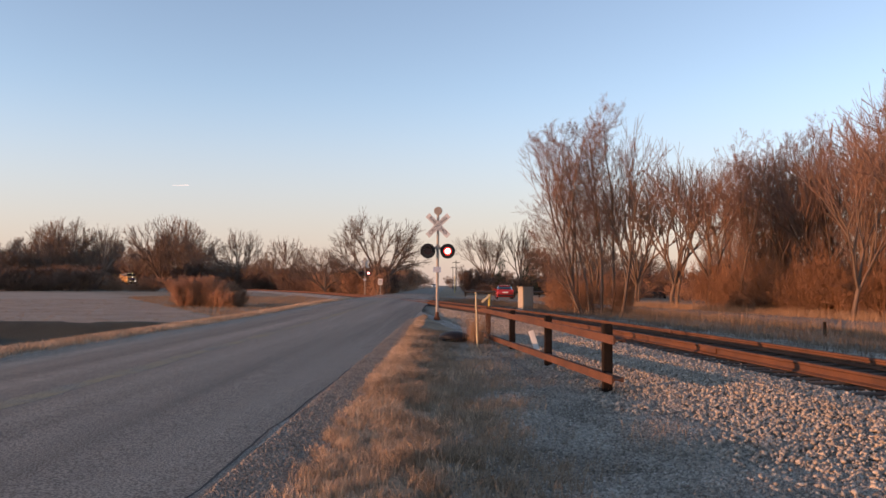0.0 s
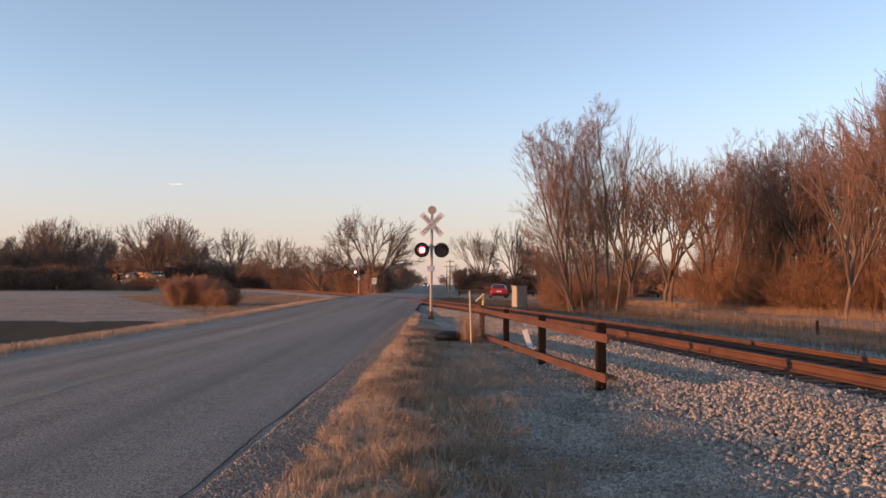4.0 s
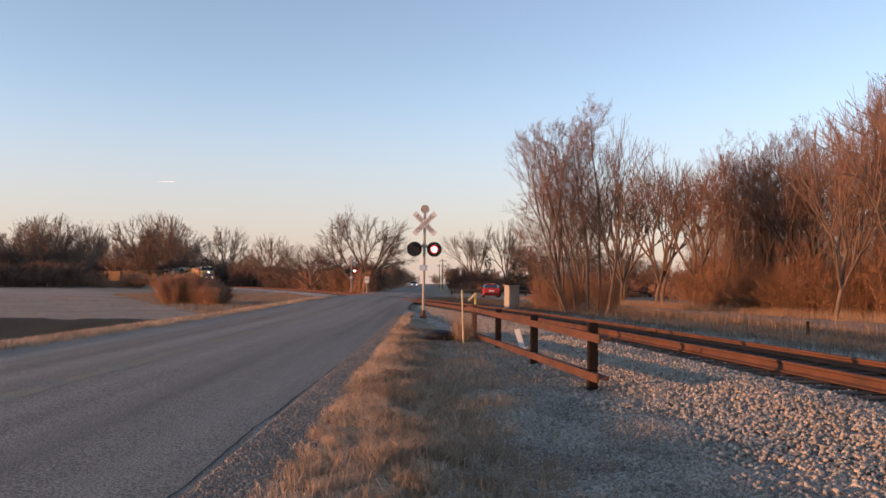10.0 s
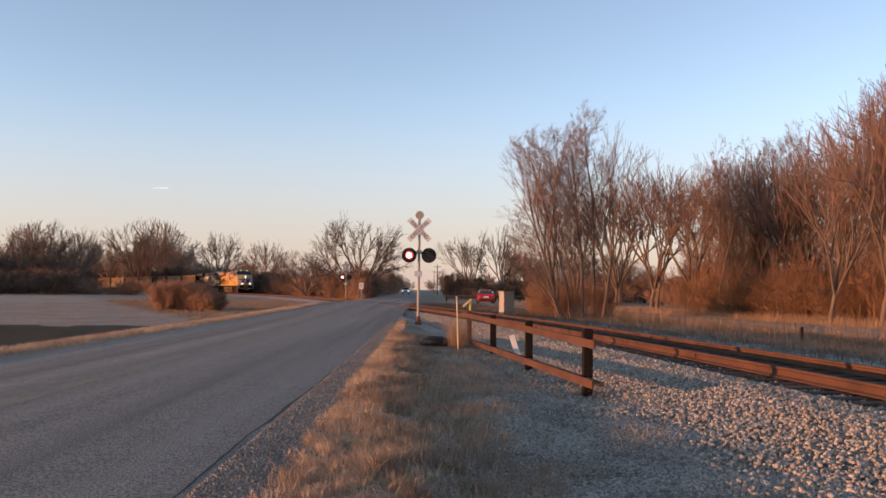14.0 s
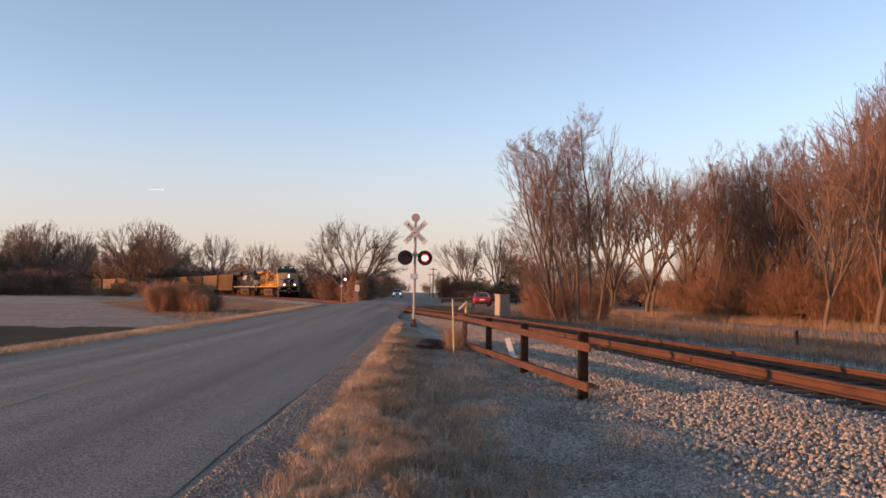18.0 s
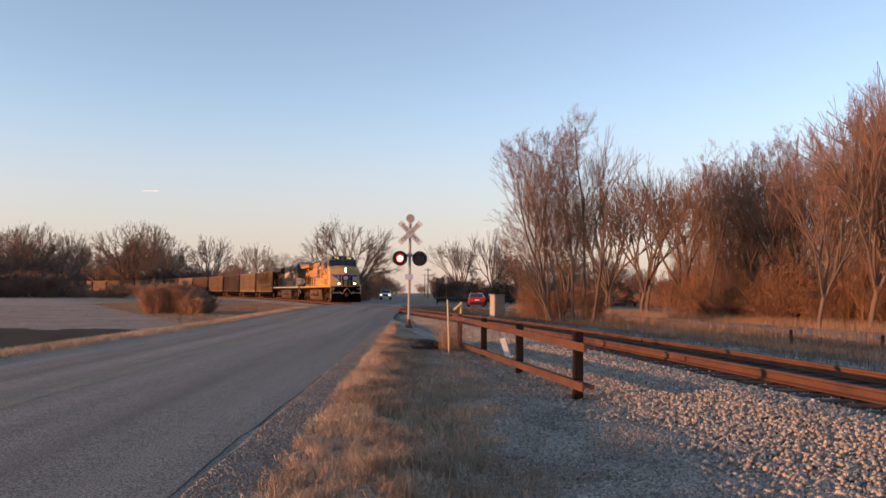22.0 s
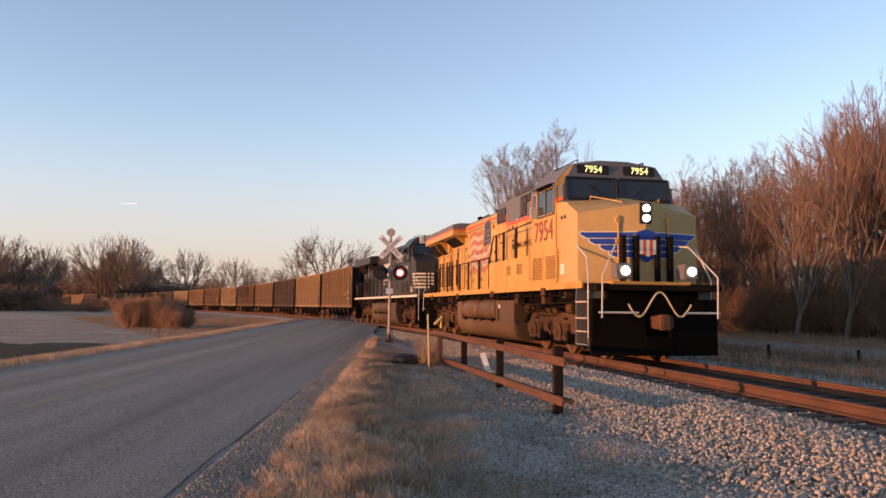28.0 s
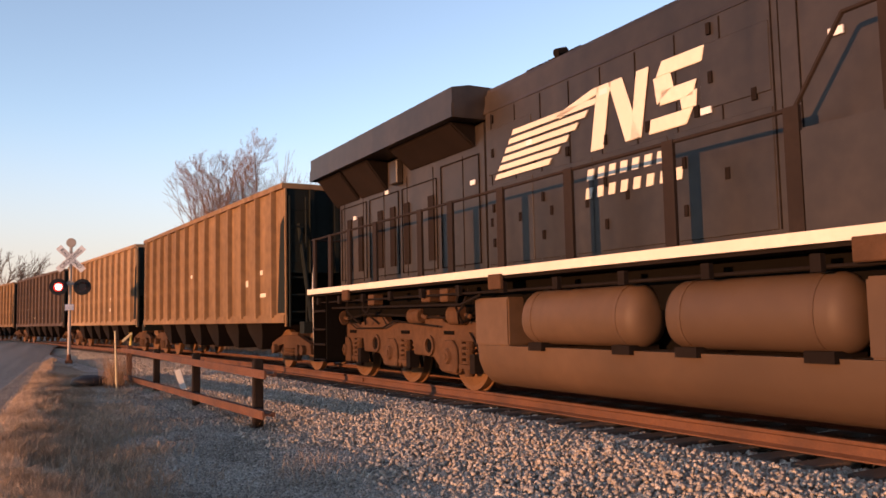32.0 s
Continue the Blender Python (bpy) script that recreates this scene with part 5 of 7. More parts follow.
def loco_truck(loco, cx, paint, back):
    """A three-axle truck: deep side frames with a spring pocket beside each axle box."""
    for y in (-0.98, 0.98):
        s = 1 if y > 0 else -1
        face = y + s * 0.08
        bm = bmesh.new()
        prof = [(-2.98, 0.62), (-2.95, 0.9), (-2.7, 1.03), (-1.55, 1.03), (-1.3, 1.14), (-0.6, 1.14), (-0.35, 1.03), (0.6, 1.03), (0.85, 1.14), (1.5, 1.14), (1.75, 1.03), (2.75, 1.03), (2.95, 0.88), (2.98, 0.6)]
        for ax in (2.12, 0.0, -2.12):
            prof += [(ax + 0.66, 0.52), (ax + 0.6, 0.76), (ax + 0.14, 0.76), (ax + 0.11, 0.3), (ax - 0.05, 0.25), (ax - 0.42, 0.27), (ax - 0.62, 0.38), (ax - 0.78, 0.5)]
        extrude(bm, [(cx + p, q) for p, q in prof], y - 0.08, y + 0.08)
        bevel(bm, 0.018, 1)
        fr = part("truck_frame", bm, paint, loco, "dusty cast truck frame")
        for ax in (-2.12, 0.0, 2.12):
            bm = bmesh.new()
            extrude(bm, [(cx + ax - 0.5, 0.33), (cx + ax - 0.4, 0.29), (cx + ax + 0.04, 0.28), (cx + ax + 0.08, 0.4), (cx + ax + 0.06, 0.66), (cx + ax - 0.06, 0.78), (cx + ax - 0.3, 0.78), (cx + ax - 0.46, 0.62)], face, face + s * 0.05)
            bevel(bm, 0.015, 1)
            ab = part("axle_box", bm, paint, fr)
            bm = bmesh.new()
            tube(bm, (cx + ax - 0.2, face + s * 0.05, 0.53), (cx + ax - 0.2, face + s * 0.1, 0.53), 0.125, 0.1, seg=18)
            tube(bm, (cx + ax - 0.2, face + s * 0.1, 0.53), (cx + ax - 0.2, face + s * 0.115, 0.53), 0.05, seg=12)
            part("axle_cap", bm, paint, ab)
            bm = bmesh.new()
            box(bm, cx + ax + 0.12, cx + ax + 0.5, y - 0.12, y + 0.12, 0.36, 0.42)
            tube(bm, (cx + ax + 0.28, y + s * 0.02, 0.24), (cx + ax + 0.28, y + s * 0.02, 0.38), 0.07, 0.1, seg=12)
            part("spring_seat", bm, paint, fr)
            bm = bmesh.new()
            for k in range(4):
                tube(bm, (cx + ax + 0.28, y + s * 0.02, 0.43 + k * 0.085), (cx + ax + 0.28, y + s * 0.02, 0.475 + k * 0.085), 0.12, seg=16)
            tube(bm, (cx + ax + 0.28, y, 0.42), (cx + ax + 0.28, y, 0.76), 0.07, seg=8)
            part("spring", bm, paint, fr, "coil spring")
            bm = bmesh.new()
            pipe(bm, [(cx + ax + 0.5, y, 0.86), (cx + ax + 0.62, y - s * 0.05, 0.6), (cx + ax + 0.6, y - s * 0.1, 0.3)], 0.03)
            box(bm, cx + ax + 0.52, cx + ax + 0.66, y - 0.16, y + 0.02, 0.3, 0.58)
            part("brake_shoe", bm, GRIME, fr)
        # round openings with a raised rim, between the axles; black discs paint their shade
        for ax in (-0.86, 1.26):
            bm = bmesh.new()
            ring(bm, 0.115, 0.165, -0.03, 0.03, 22)
            bmesh.ops.transform(bm, matrix=pose(cx + ax, face + s * 0.01, 0.68), verts=bm.verts)
            rim = part("frame_rim", bm, paint, fr)
            bm = bmesh.new()
            disc(bm, cx + ax, face - 0.002 if s > 0 else face - 0.004, 0.68, 0.113, 0.006)
            part("opening", bm, UNDERBLACK, rim)
        # black plates paint the shade inside the frame's slots
        for ax in (-2.0, 0.35, 1.9):
            bm = bmesh.new()
            box(bm, cx + ax - 0.16, cx + ax + 0.16, face, face + s * 0.012, 0.86, 0.92) if s > 0 else box(bm, cx + ax - 0.16, cx + ax + 0.16, face - 0.012, face, 0.86, 0.92)
            part("slot", bm, UNDERBLACK, fr)
        for ax, r in ((-2.5, 0.12), (0.9, 0.1), (2.3, 0.12)):
            bm = bmesh.new()
            tube(bm, (cx + ax - 0.2, y + s * 0.14, 1.12), (cx + ax + 0.2, y + s * 0.14, 1.12), r, seg=16)
            tube(bm, (cx + ax + 0.2, y + s * 0.14, 1.12), (cx + ax + 0.38, y + s * 0.14, 1.1), 0.03, seg=8)
            bevel(bm, 0.015, 1)
            part("brake_cylinder", bm, paint, fr)
        bm = bmesh.new()
        tube(bm, (cx - 2.9, y + s * 0.14, 0.78), (cx - 2.35, y + s * 0.16, 1.1), 0.045, seg=10)
        tube(bm, (cx - 2.9, y + s * 0.14, 0.78), (cx - 2.62, y + s * 0.15, 0.945), 0.065, seg=10)
        part("damper", bm, GRIME, fr)
        bm = bmesh.new()
        pipe(bm, [(cx - 2.6, y + s * 0.12, 1.06), (cx - 1.2, y + s * 0.14, 1.17), (cx + 0.4, y + s * 0.12, 1.13), (cx + 2.5, y + s * 0.14, 1.07)], 0.016)
        pipe(bm, [(cx - 2.0, y + s * 0.16, 1.05), (cx - 1.6, y + s * 0.18, 0.95), (cx - 0.4, y + s * 0.18, 0.96), (cx + 0.1, y + s * 0.16, 1.06), (cx + 1.7, y + s * 0.17, 0.98)], 0.013)
        pipe(bm, [(cx + 2.6, y + s * 0.12, 0.9), (cx + 2.98, y + s * 0.1, 0.5), (cx + 2.9, y - s * 0.1, 0.2)], 0.016)
        part("brake_pipe", bm, GRIME, fr)
    for ax in (-2.12, 0.0, 2.12):
        wheelset(loco, cx + ax, 0.533, 0.0667, back)
    # bolster widened into a black backing that paints the shade between the wheels
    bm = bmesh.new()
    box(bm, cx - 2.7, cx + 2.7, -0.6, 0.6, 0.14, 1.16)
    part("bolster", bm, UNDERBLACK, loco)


def rail_run(bm, pts, r=0.022):
    pipe(bm, pts, r, 6)


def nose_x(y):
    return 9.99 - 0.3 * abs(y)


def locomotive(name, body, roof, sill, tank, label, back, style):
    L = empty(name)
    # underframe, with the shade under the body put into its black
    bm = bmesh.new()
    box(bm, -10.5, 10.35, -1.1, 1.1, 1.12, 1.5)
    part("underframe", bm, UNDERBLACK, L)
    bm = bmesh.new()
    box(bm, -10.6, 10.5, -1.5, 1.5, 1.5, 1.6)
    part("walkway", bm, GRIME, L)
    for y in (-1, 1):
        bm = bmesh.new()
        box(bm, -10.6, 9.9, y * 1.52 - 0.02, y * 1.52 + 0.02, 1.5 if style == "yellow" else 1.54, 1.66 if style == "yellow" else 1.645)
        part("side_sill", bm, sill, L, "bright painted sill stripe")
        for i in range(4):
            bm = bmesh.new()
            xx = -8.4 + 5.2 * i
            box(bm, xx - 0.15, xx + 0.15, y * 1.55 - 0.03, y * 1.55 + 0.03, 1.38, 1.56)
            bevel(bm, 0.01, 1)
            part("jacking_pad", bm, tank, L)
        bm = bmesh.new()
        for i in range(17):
            xx = -10.0 + i * 1.15
            box(bm, xx - 0.05, xx + 0.05, y * 1.5 - 0.03, y * 1.5 + 0.03, 1.34, 1.46)
        pipe(bm, [(-10.4, y * 1.44, 1.38), (-3, y * 1.46, 1.36), (4, y * 1.45, 1.38), (9.4, y * 1.44, 1.37)], 0.014)
        pipe(bm, [(-9.6, y * 1.38, 1.28), (-4.4, y * 1.4, 1.24), (-3.8, y * 1.42, 1.34)], 0.016)
        pipe(bm, [(4.2, y * 1.4, 1.3), (5.6, y * 1.42, 1.18), (9.2, y * 1.4, 1.24)], 0.016)
        part("piping", bm, GRIME, L)
        rg = random.Random(17)
        for i in range(16):
            xx = rg.uniform(-9.6, -4.2) if i % 2 else rg.uniform(4.0, 9.4)
            bm = bmesh.new()
            if i % 3 == 0:
                w, hh = rg.uniform(0.06, 0.15), rg.uniform(0.1, 0.22)
                box(bm, xx - w, xx + w, y * 1.34 - 0.1, y * 1.34 + 0.1, 1.42 - hh, 1.44)
                bevel(bm, 0.015, 1)
                part("junction_box", bm, tank, L)
            else:
                dx = rg.uniform(-0.5, 0.5)
                pipe(bm, [(xx, y * 1.36, 1.42), (xx + dx * 0.3, y * 1.4, 1.22), (xx + dx, y * 1.34, 1.12 + rg.uniform(-0.08, 0.05)), (xx + dx * 1.5, y * 1.22, 1.02)], 0.017)
                part("air_hose", bm, GRIME, L)
    # fuel tank with air reservoirs
    bm = bmesh.new()
    loft(bm, [[(x, -w, 0.74), (x, -w * 0.985, 0.52), (x, -w * 0.93, 0.35), (x, -w * 0.82, 0.22), (x, -w * 0.68, 0.16), (x, w * 0.68, 0.16), (x, w * 0.82, 0.22), (x, w * 0.93, 0.35), (x, w * 0.985, 0.52), (x, w, 0.74)] for x, w in ((-4.1, 1.3), (-3.95, 1.36), (3.75, 1.36), (3.9, 1.3))])
    paint = TANKPAINT if style == "yellow" else TANKDARK
    tk = part("fuel_tank", bm, paint, L, "dusty fuel tank")
    for xa, xb in ((-4.07, -3.23), (1.79, 3.86)):
        bm = bmesh.new()
        box(bm, xa, xb, -1.355, 1.355, 0.742, 1.3)
        bevel(bm, 0.02)
        part("tank_shoulder", bm, paint, tk)
    # inset core, near black to paint the shade behind the air tanks
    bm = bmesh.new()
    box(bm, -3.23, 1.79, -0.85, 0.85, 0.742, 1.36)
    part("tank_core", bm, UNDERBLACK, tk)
    for x0, x1 in ((-2.85, -0.68), (-0.35, 1.7)):
        bm = bmesh.new()
        dome = [(0.0, 0.08), (0.015, 0.15), (0.05, 0.215), (0.1, 0.262), (0.17, 0.287)]
        outline = [(x0 + d, r) for d, r in dome] + [(x1 - d, r) for d, r in reversed(dome)]
        loft(bm, [[(a, -1.2 + r * math.cos(q * math.pi / 14), 1.06 + r * math.sin(q * math.pi / 14)) for q in range(28)] for a, r in outline])
        rv = part("air_reservoir", bm, paint, tk, "long round air tank")
        for xb in (x0 + 0.3, x1 - 0.3):
            bm = bmesh.new()
            tube(bm, (xb - 0.02, -1.2, 1.06), (xb + 0.02, -1.2, 1.06), 0.295, seg=20)
            part("strap", bm, paint, rv)
            bm = bmesh.new()
            box(bm, xb - 0.14, xb + 0.14, -1.42, -1.0, 0.7, 0.8)
            part("bracket", bm, GRIME, rv)
    bm = bmesh.new()
    box(bm, 2.08, 2.18, -1.385, -1.36, 0.75, 1.12)
    part("fuel_gauge", bm, TRUCKGREY, tk)
    bm = bmesh.new()
    box(bm, 2.2, 2.3, -1.385, -1.36, 1.1, 1.2)
    part("tank_plate", bm, WHITE, tk)
    for cx in (-7.25, 7.22):
        loco_truck(L, cx, tank, back)
    # long hood
    bm = bmesh.new()
    box(bm, -4.3, 0.9, -0.98, 0.98, 1.6, 4.3)
    bevel(bm, 0.05)
    hood = part("engine_hood", bm, body, L)
    bm = bmesh.new()
    loft(bm, [[(x, -0.99, 3.98), (x, -0.9, 4.36), (x, -0.55, 4.48), (x, 0.55, 4.48), (x, 0.9, 4.36), (x, 0.99, 3.98)] for x in (-4.3, 0.88)])
    part("hood_roof", bm, roof, L)
    bm = bmesh.new()
    box(bm, -10.2, -4.32, -0.95, 0.95, 1.6, 3.93)
    bevel(bm, 0.04)
    rh = part("radiator_hood", bm, body, L)
    # radiator wings: a broad slab over slanting screens
    bm = bmesh.new()
    loft(bm, [[(x, -1.5, 3.92), (x, -1.5, 4.36), (x, -1.2, 4.42), (x, 1.2, 4.42), (x, 1.5, 4.36), (x, 1.5, 3.92)] for x in (-10.43, -4.33)])
    part("radiator_wing", bm, roof, L, "overhanging radiator housing")
    for y in (-1, 1):
        bm = bmesh.new()
        box(bm, -10.44, -4.32, y * 1.505 - 0.012, y * 1.505 + 0.012, 3.915, 4.12)
        part("wing_band", bm, body if style == "yellow" else roof, L)
    for xe in (-10.44, -4.32):
        bm = bmesh.new()
        box(bm, xe - 0.012, xe + 0.012, -1.49, 1.49, 3.915, 4.12)
        part("wing_band", bm, body if style == "yellow" else roof, L)
        if style == "yellow":
            bm = bmesh.new()
            box(bm, xe - 0.014, xe + 0.014, -1.5, 1.5, 4.124, 4.18)
            part("red_stripe", bm, REDSTRIPE, L, "thin red stripe")
    for y in (-1, 1):
        for xa, xb, zl in ((-10.35, -9.1, 3.36), (-9.0, -7.75, 3.36), (-6.8, -4.6, 3.56)):
            bm = bmesh.new()
            loft(bm, [[(x, y * 0.93, zl), (x, y * 1.38, 3.918), (x, y * 0.93, 3.918)] for x in (xa, xb)])
            ck = part("screen_box", bm, body if style == "yellow" else GRIME, L)
            bm = bmesh.new()
            dz = 3.918 - zl
            box(bm, xa + 0.05, xb - 0.05, -0.5 * math.hypot(0.45, dz) + 0.05, 0.5 * math.hypot(0.45, dz) - 0.04, -0.015, 0.015, pose(0, y * 1.155, zl + dz / 2, y * math.degrees(math.atan2(dz, 0.45)), 0, 0))
            part("radiator_screen", bm, GRILLE, ck)
        bm = bmesh.new()
        box(bm, -7.4, -7.1, y * 1.02 - 0.07, y * 1.02 + 0.07, 3.4, 3.82)
        bevel(bm, 0.02, 1)
        part("shutter_motor", bm, body, L)
    # blower cabinet behind the cab
    bm = bmesh.new()
    box(bm, 0.92, 6.08, -1.1, 1.1, 1.6, 4.4)
    bevel(bm, 0.05)
    bc = part("blower_cabinet", bm, body, L)
    bm = bmesh.new()
    box(bm, 0.9, 6.08, -1.12, 1.12, 4.0, 4.52)
    bevel(bm, 0.08)
    part("cabinet_roof", bm, roof, L)
    for y in (-1, 1):
        bm = bmesh.new()
        box(bm, 1.4, 6.08, y * 1.3 - 0.2, y * 1.3 + 0.2, 1.6, 2.5)
        bevel(bm, 0.02)
        part("side_locker", bm, body, L)
        for xa in (3.5, 4.65):
            bm = bmesh.new()
            for k in range(5):
                box(bm, xa, xa + 0.5, y * 1.505 - 0.012, y * 1.505 + 0.012, 2.02 + k * 0.06, 2.038 + k * 0.06)
            part("locker_louvre", bm, GRILLE, L)
        for xa, xb, za, zb in (((1.05, 2.1, 3.83, 4.3), (3.74, 4.38, 3.8, 4.4), (4.46, 4.95, 4.18, 4.4)) if style == "yellow" else ((1.05, 2.12, 3.83, 4.28), (2.93, 3.6, 3.78, 4.32), (3.7, 4.4, 3.8, 4.36), (4.5, 5.0, 4.16, 4.38))):
            bm = bmesh.new()
            box(bm, xa, xb, y * 1.128 - 0.014, y * 1.128 + 0.014, za, zb)
            ig = part("intake_grille", bm, GRILLE, L)
            k = int((xb - xa) / 0.12)
            for j in range(k):
                bm = bmesh.new()
                xx = xa + (j + 0.5) * (xb - xa) / k
                box(bm, xx - 0.018, xx + 0.018, y * 1.142 - 0.012, y * 1.142 + 0.012, za + 0.02, zb - 0.02)
                part("slat", bm, body if style != "yellow" else GREY, ig)
    # seams and doors on the hood
    for y in (-1, 1):
        lines = [(-4.1 + i * 0.61, 0.983, 1.75, 3.95) for i in range(9)] + [(-9.9 + i * 0.98, 0.953, 1.75, 3.5) for i in range(6)] + [(1.15 + i * 1.05, 1.103, 2.55, 4.0) for i in range(5)]
        for xx, w, za, zb in lines:
            bm = bmesh.new()
            box(bm, xx - 0.007, xx + 0.007, y * w - 0.005, y * w + 0.005, za, zb)
            part("panel_seam", bm, GRIME, L)
    for xx in (-9.62, -9.05, -8.1, -7.55, -6.97, -6.05):
        bm = bmesh.new()
        box(bm, xx - 0.1, xx + 0.1, -0.975, -0.948, 1.95, 3.03)
        part("door_screen", bm, GRILLE, L)
    for y in (-1, 1):
        for xa, xb, za, zb in ((-10.05, -8.75, 1.8, 3.3), (-8.6, -7.3, 1.8, 3.3), (-7.15, -5.85, 1.8, 3.3), (-5.7, -4.5, 1.8, 3.45)):
            bm = bmesh.new()
            for a, b, c, d in ((xa, xb, zb - 0.012, zb), (xa, xb, za, za + 0.012), (xa, xa + 0.012, za, zb), (xb - 0.012, xb, za, zb)):
                box(bm, a, b, y * 0.962 - 0.008, y * 0.962 + 0.008, c, d)
            part("door_edge", bm, TRUCKGREY if style == "yellow" else GRIME, L)
        for xa, xb, za, zb in ((-4.2, -3.1, 1.75, 2.9), (-3.0, -1.85, 1.75, 2.9), (-1.75, -0.6, 1.75, 2.9), (-0.5, 0.75, 1.75, 2.9), (-4.2, -3.1, 3.05, 3.72), (-0.1, 0.75, 3.05, 3.72)):
            bm = bmesh.new()
            box(bm, xa, xb, y * 0.984 - 0.008, y * 0.984 + 0.008, za, zb)
            bevel(bm, 0.006, 1)
            dp = part("access_door", bm, body, L)
            for k in range(2):
                bm = bmesh.new()
                box(bm, xa + 0.12, xa + 0.17, y * 0.998 - 0.012, y * 0.998 + 0.012, za + 0.25 + k * 0.5, za + 0.37 + k * 0.5)
                part("latch", bm, GRIME, dp)
    for i in range(14):
        bm = bmesh.new()
        xx = -4.15 + 0.36 * i
        box(bm, xx, xx + 0.06, -1.0, -0.978, 2.3 + 0.7 * (i % 2), 2.42 + 0.7 * (i % 2))
        part("latch", bm, GRIME, L)
    # roof gear
    bm = bmesh.new()
    box(bm, -3.9, -2.6, -0.5, 0.5, 4.46, 4.6)
    bevel(bm, 0.02)
    part("roof_hatch", bm, GRIME, L)
    bm = bmesh.new()
    box(bm, -1.9, -0.9, -0.35, 0.35, 4.46, 4.64)
    bevel(bm, 0.02)
    part("exhaust_stack", bm, GRIME, L)
    bm = bmesh.new()
    box(bm, -0.5, 0.6, -0.45, 0.45, 4.46, 4.56)
    bevel(bm, 0.02)
    part("roof_hatch", bm, GRIME, L)
    for xx in (-2.6, 0.0, 1.0, 2.6, 3.9):
        bm = bmesh.new()
        tube(bm, (xx, -0.9, 4.42 if xx < 0.9 else 4.5), (xx, -0.74, 4.47 if xx < 0.9 else 4.56), 0.06, seg=10)
        part("lifting_eye", bm, GRIME, L)
    # cab
    bm = bmesh.new()
    loft(bm, [[(x, -1.52, 1.6), (x, -1.52, 4.2), (x, -1.12, 4.66), (x, -0.4, 4.78), (x, 0.4, 4.78), (x, 1.12, 4.66), (x, 1.52, 4.2), (x, 1.52, 1.6)] for x in (6.1, 8.12)])
    part("cab", bm, body, L)
    bm = bmesh.new()
    loft(bm, [[(x, -1.53, 4.12), (x, -1.53, 4.22), (x, -1.13, 4.68), (x, -0.4, 4.8), (x, 0.4, 4.8), (x, 1.13, 4.68), (x, 1.53, 4.22), (x, 1.53, 4.12)] for x in (6.08, 8.1)])
    part("cab_roof", bm, roof, L)
    for xx, yy, r in ((6.2, -0.5, 0.09), (6.9, 0.3, 0.11), (7.5, -0.6, 0.07)):
        bm = bmesh.new()
        tube(bm, (xx, yy, 4.72), (xx, yy, 4.84), r, r * 0.7, seg=12)
        part("antenna", bm, GRIME, L)
    bm = bmesh.new()
    for k in range(3):
        tube(bm, (2.6 + 0.1 * k, -0.15 + 0.15 * k, 4.62), (3.0 + 0.1 * k, -0.15 + 0.15 * k, 4.64), 0.03, 0.075, seg=10)
    box(bm, 2.5, 2.75, -0.2, 0.2, 4.5, 4.59)
    part("horn", bm, GRIME, L)
    for y in (-1, 1):
        bm = bmesh.new()
        pipe(bm, [(6.25, y * 0.9, 4.76), (6.25, y * 0.9, 4.82), (7.95, y * 0.9, 4.82), (7.95, y * 0.9, 4.76)], 0.015)
        part("roof_rail", bm, GRIME, L)
    # windscreen block, leaning
    bm = bmesh.new()
    loft(bm, [[(x + a, -1.46, 3.6), (x + b, -1.46, 4.05), (x + c, -1.1, 4.66), (x + c, -0.4, 4.76), (x + c, 0.4, 4.76), (x + c, 1.1, 4.66), (x + b, 1.46, 4.05), (x + a, 1.46, 3.6)] for x, a, b, c in ((8.04, 0, 0, 0), (8.44, 0.06, -0.04, -0.2))])
    part("cab_front", bm, roof, L)
    for y in (-1, 1):
        bm = bmesh.new()
        box(bm, -0.012, 0.012, -0.63, 0.63, -0.25, 0.25, pose(8.425, y * 0.7, 4.02, 0, -13, 0))
        bevel(bm, 0.008, 1)
        ws = part("windscreen", bm, CARGLASS, L, "dark windscreen pane")
        bm = bmesh.new()
        pipe(bm, [(8.5, y * 0.7 - 0.66, 3.75), (8.5, y * 0.7 + 0.66, 3.75), (8.38, y * 0.7 + 0.66, 4.29), (8.38, y * 0.7 - 0.66, 4.29), (8.5, y * 0.7 - 0.66, 3.75)], 0.035)
        part("windscreen_frame", bm, BLACK, ws)
        # number boards
        bm = bmesh.new()
        nx = 8.33 if style == "yellow" else 8.4
        box(bm, nx - 0.17, nx, y * 0.62 - 0.42, y * 0.62 + 0.42, 4.4, 4.64)
        bevel(bm, 0.015)
        nb = part("number_board", bm, BLACK if style == "yellow" else CREAM, L)
        words("lettering", style_number[style], 0.24, NUMGLOW if style == "yellow" else BLACK, nb, pose(nx + 0.005, y * 0.62, 4.52, 90, 0, 90), 0.004)
        # side windows
        for xa, xb in ((6.2, 6.5), (6.77, 7.3), (7.36, 7.93)):
            bm = bmesh.new()
            box(bm, xa, xb, y * 1.525 - 0.012, y * 1.525 + 0.012, 3.48, 4.1)
            bevel(bm, 0.01, 1)
            part("cab_window", bm, CARGLASS, L)
        bm = bmesh.new()
        pipe(bm, [(6.7, y * 1.54, 3.43), (8.0, y * 1.54, 3.43), (8.0, y * 1.54, 4.15), (6.7, y * 1.54, 4.15), (6.7, y * 1.54, 3.43)], 0.03)
        box(bm, 7.3, 7.36, y * 1.545 - 0.015, y * 1.545 + 0.015, 3.45, 4.12)
        part("window_frame", bm, roof, L)
        bm = bmesh.new()
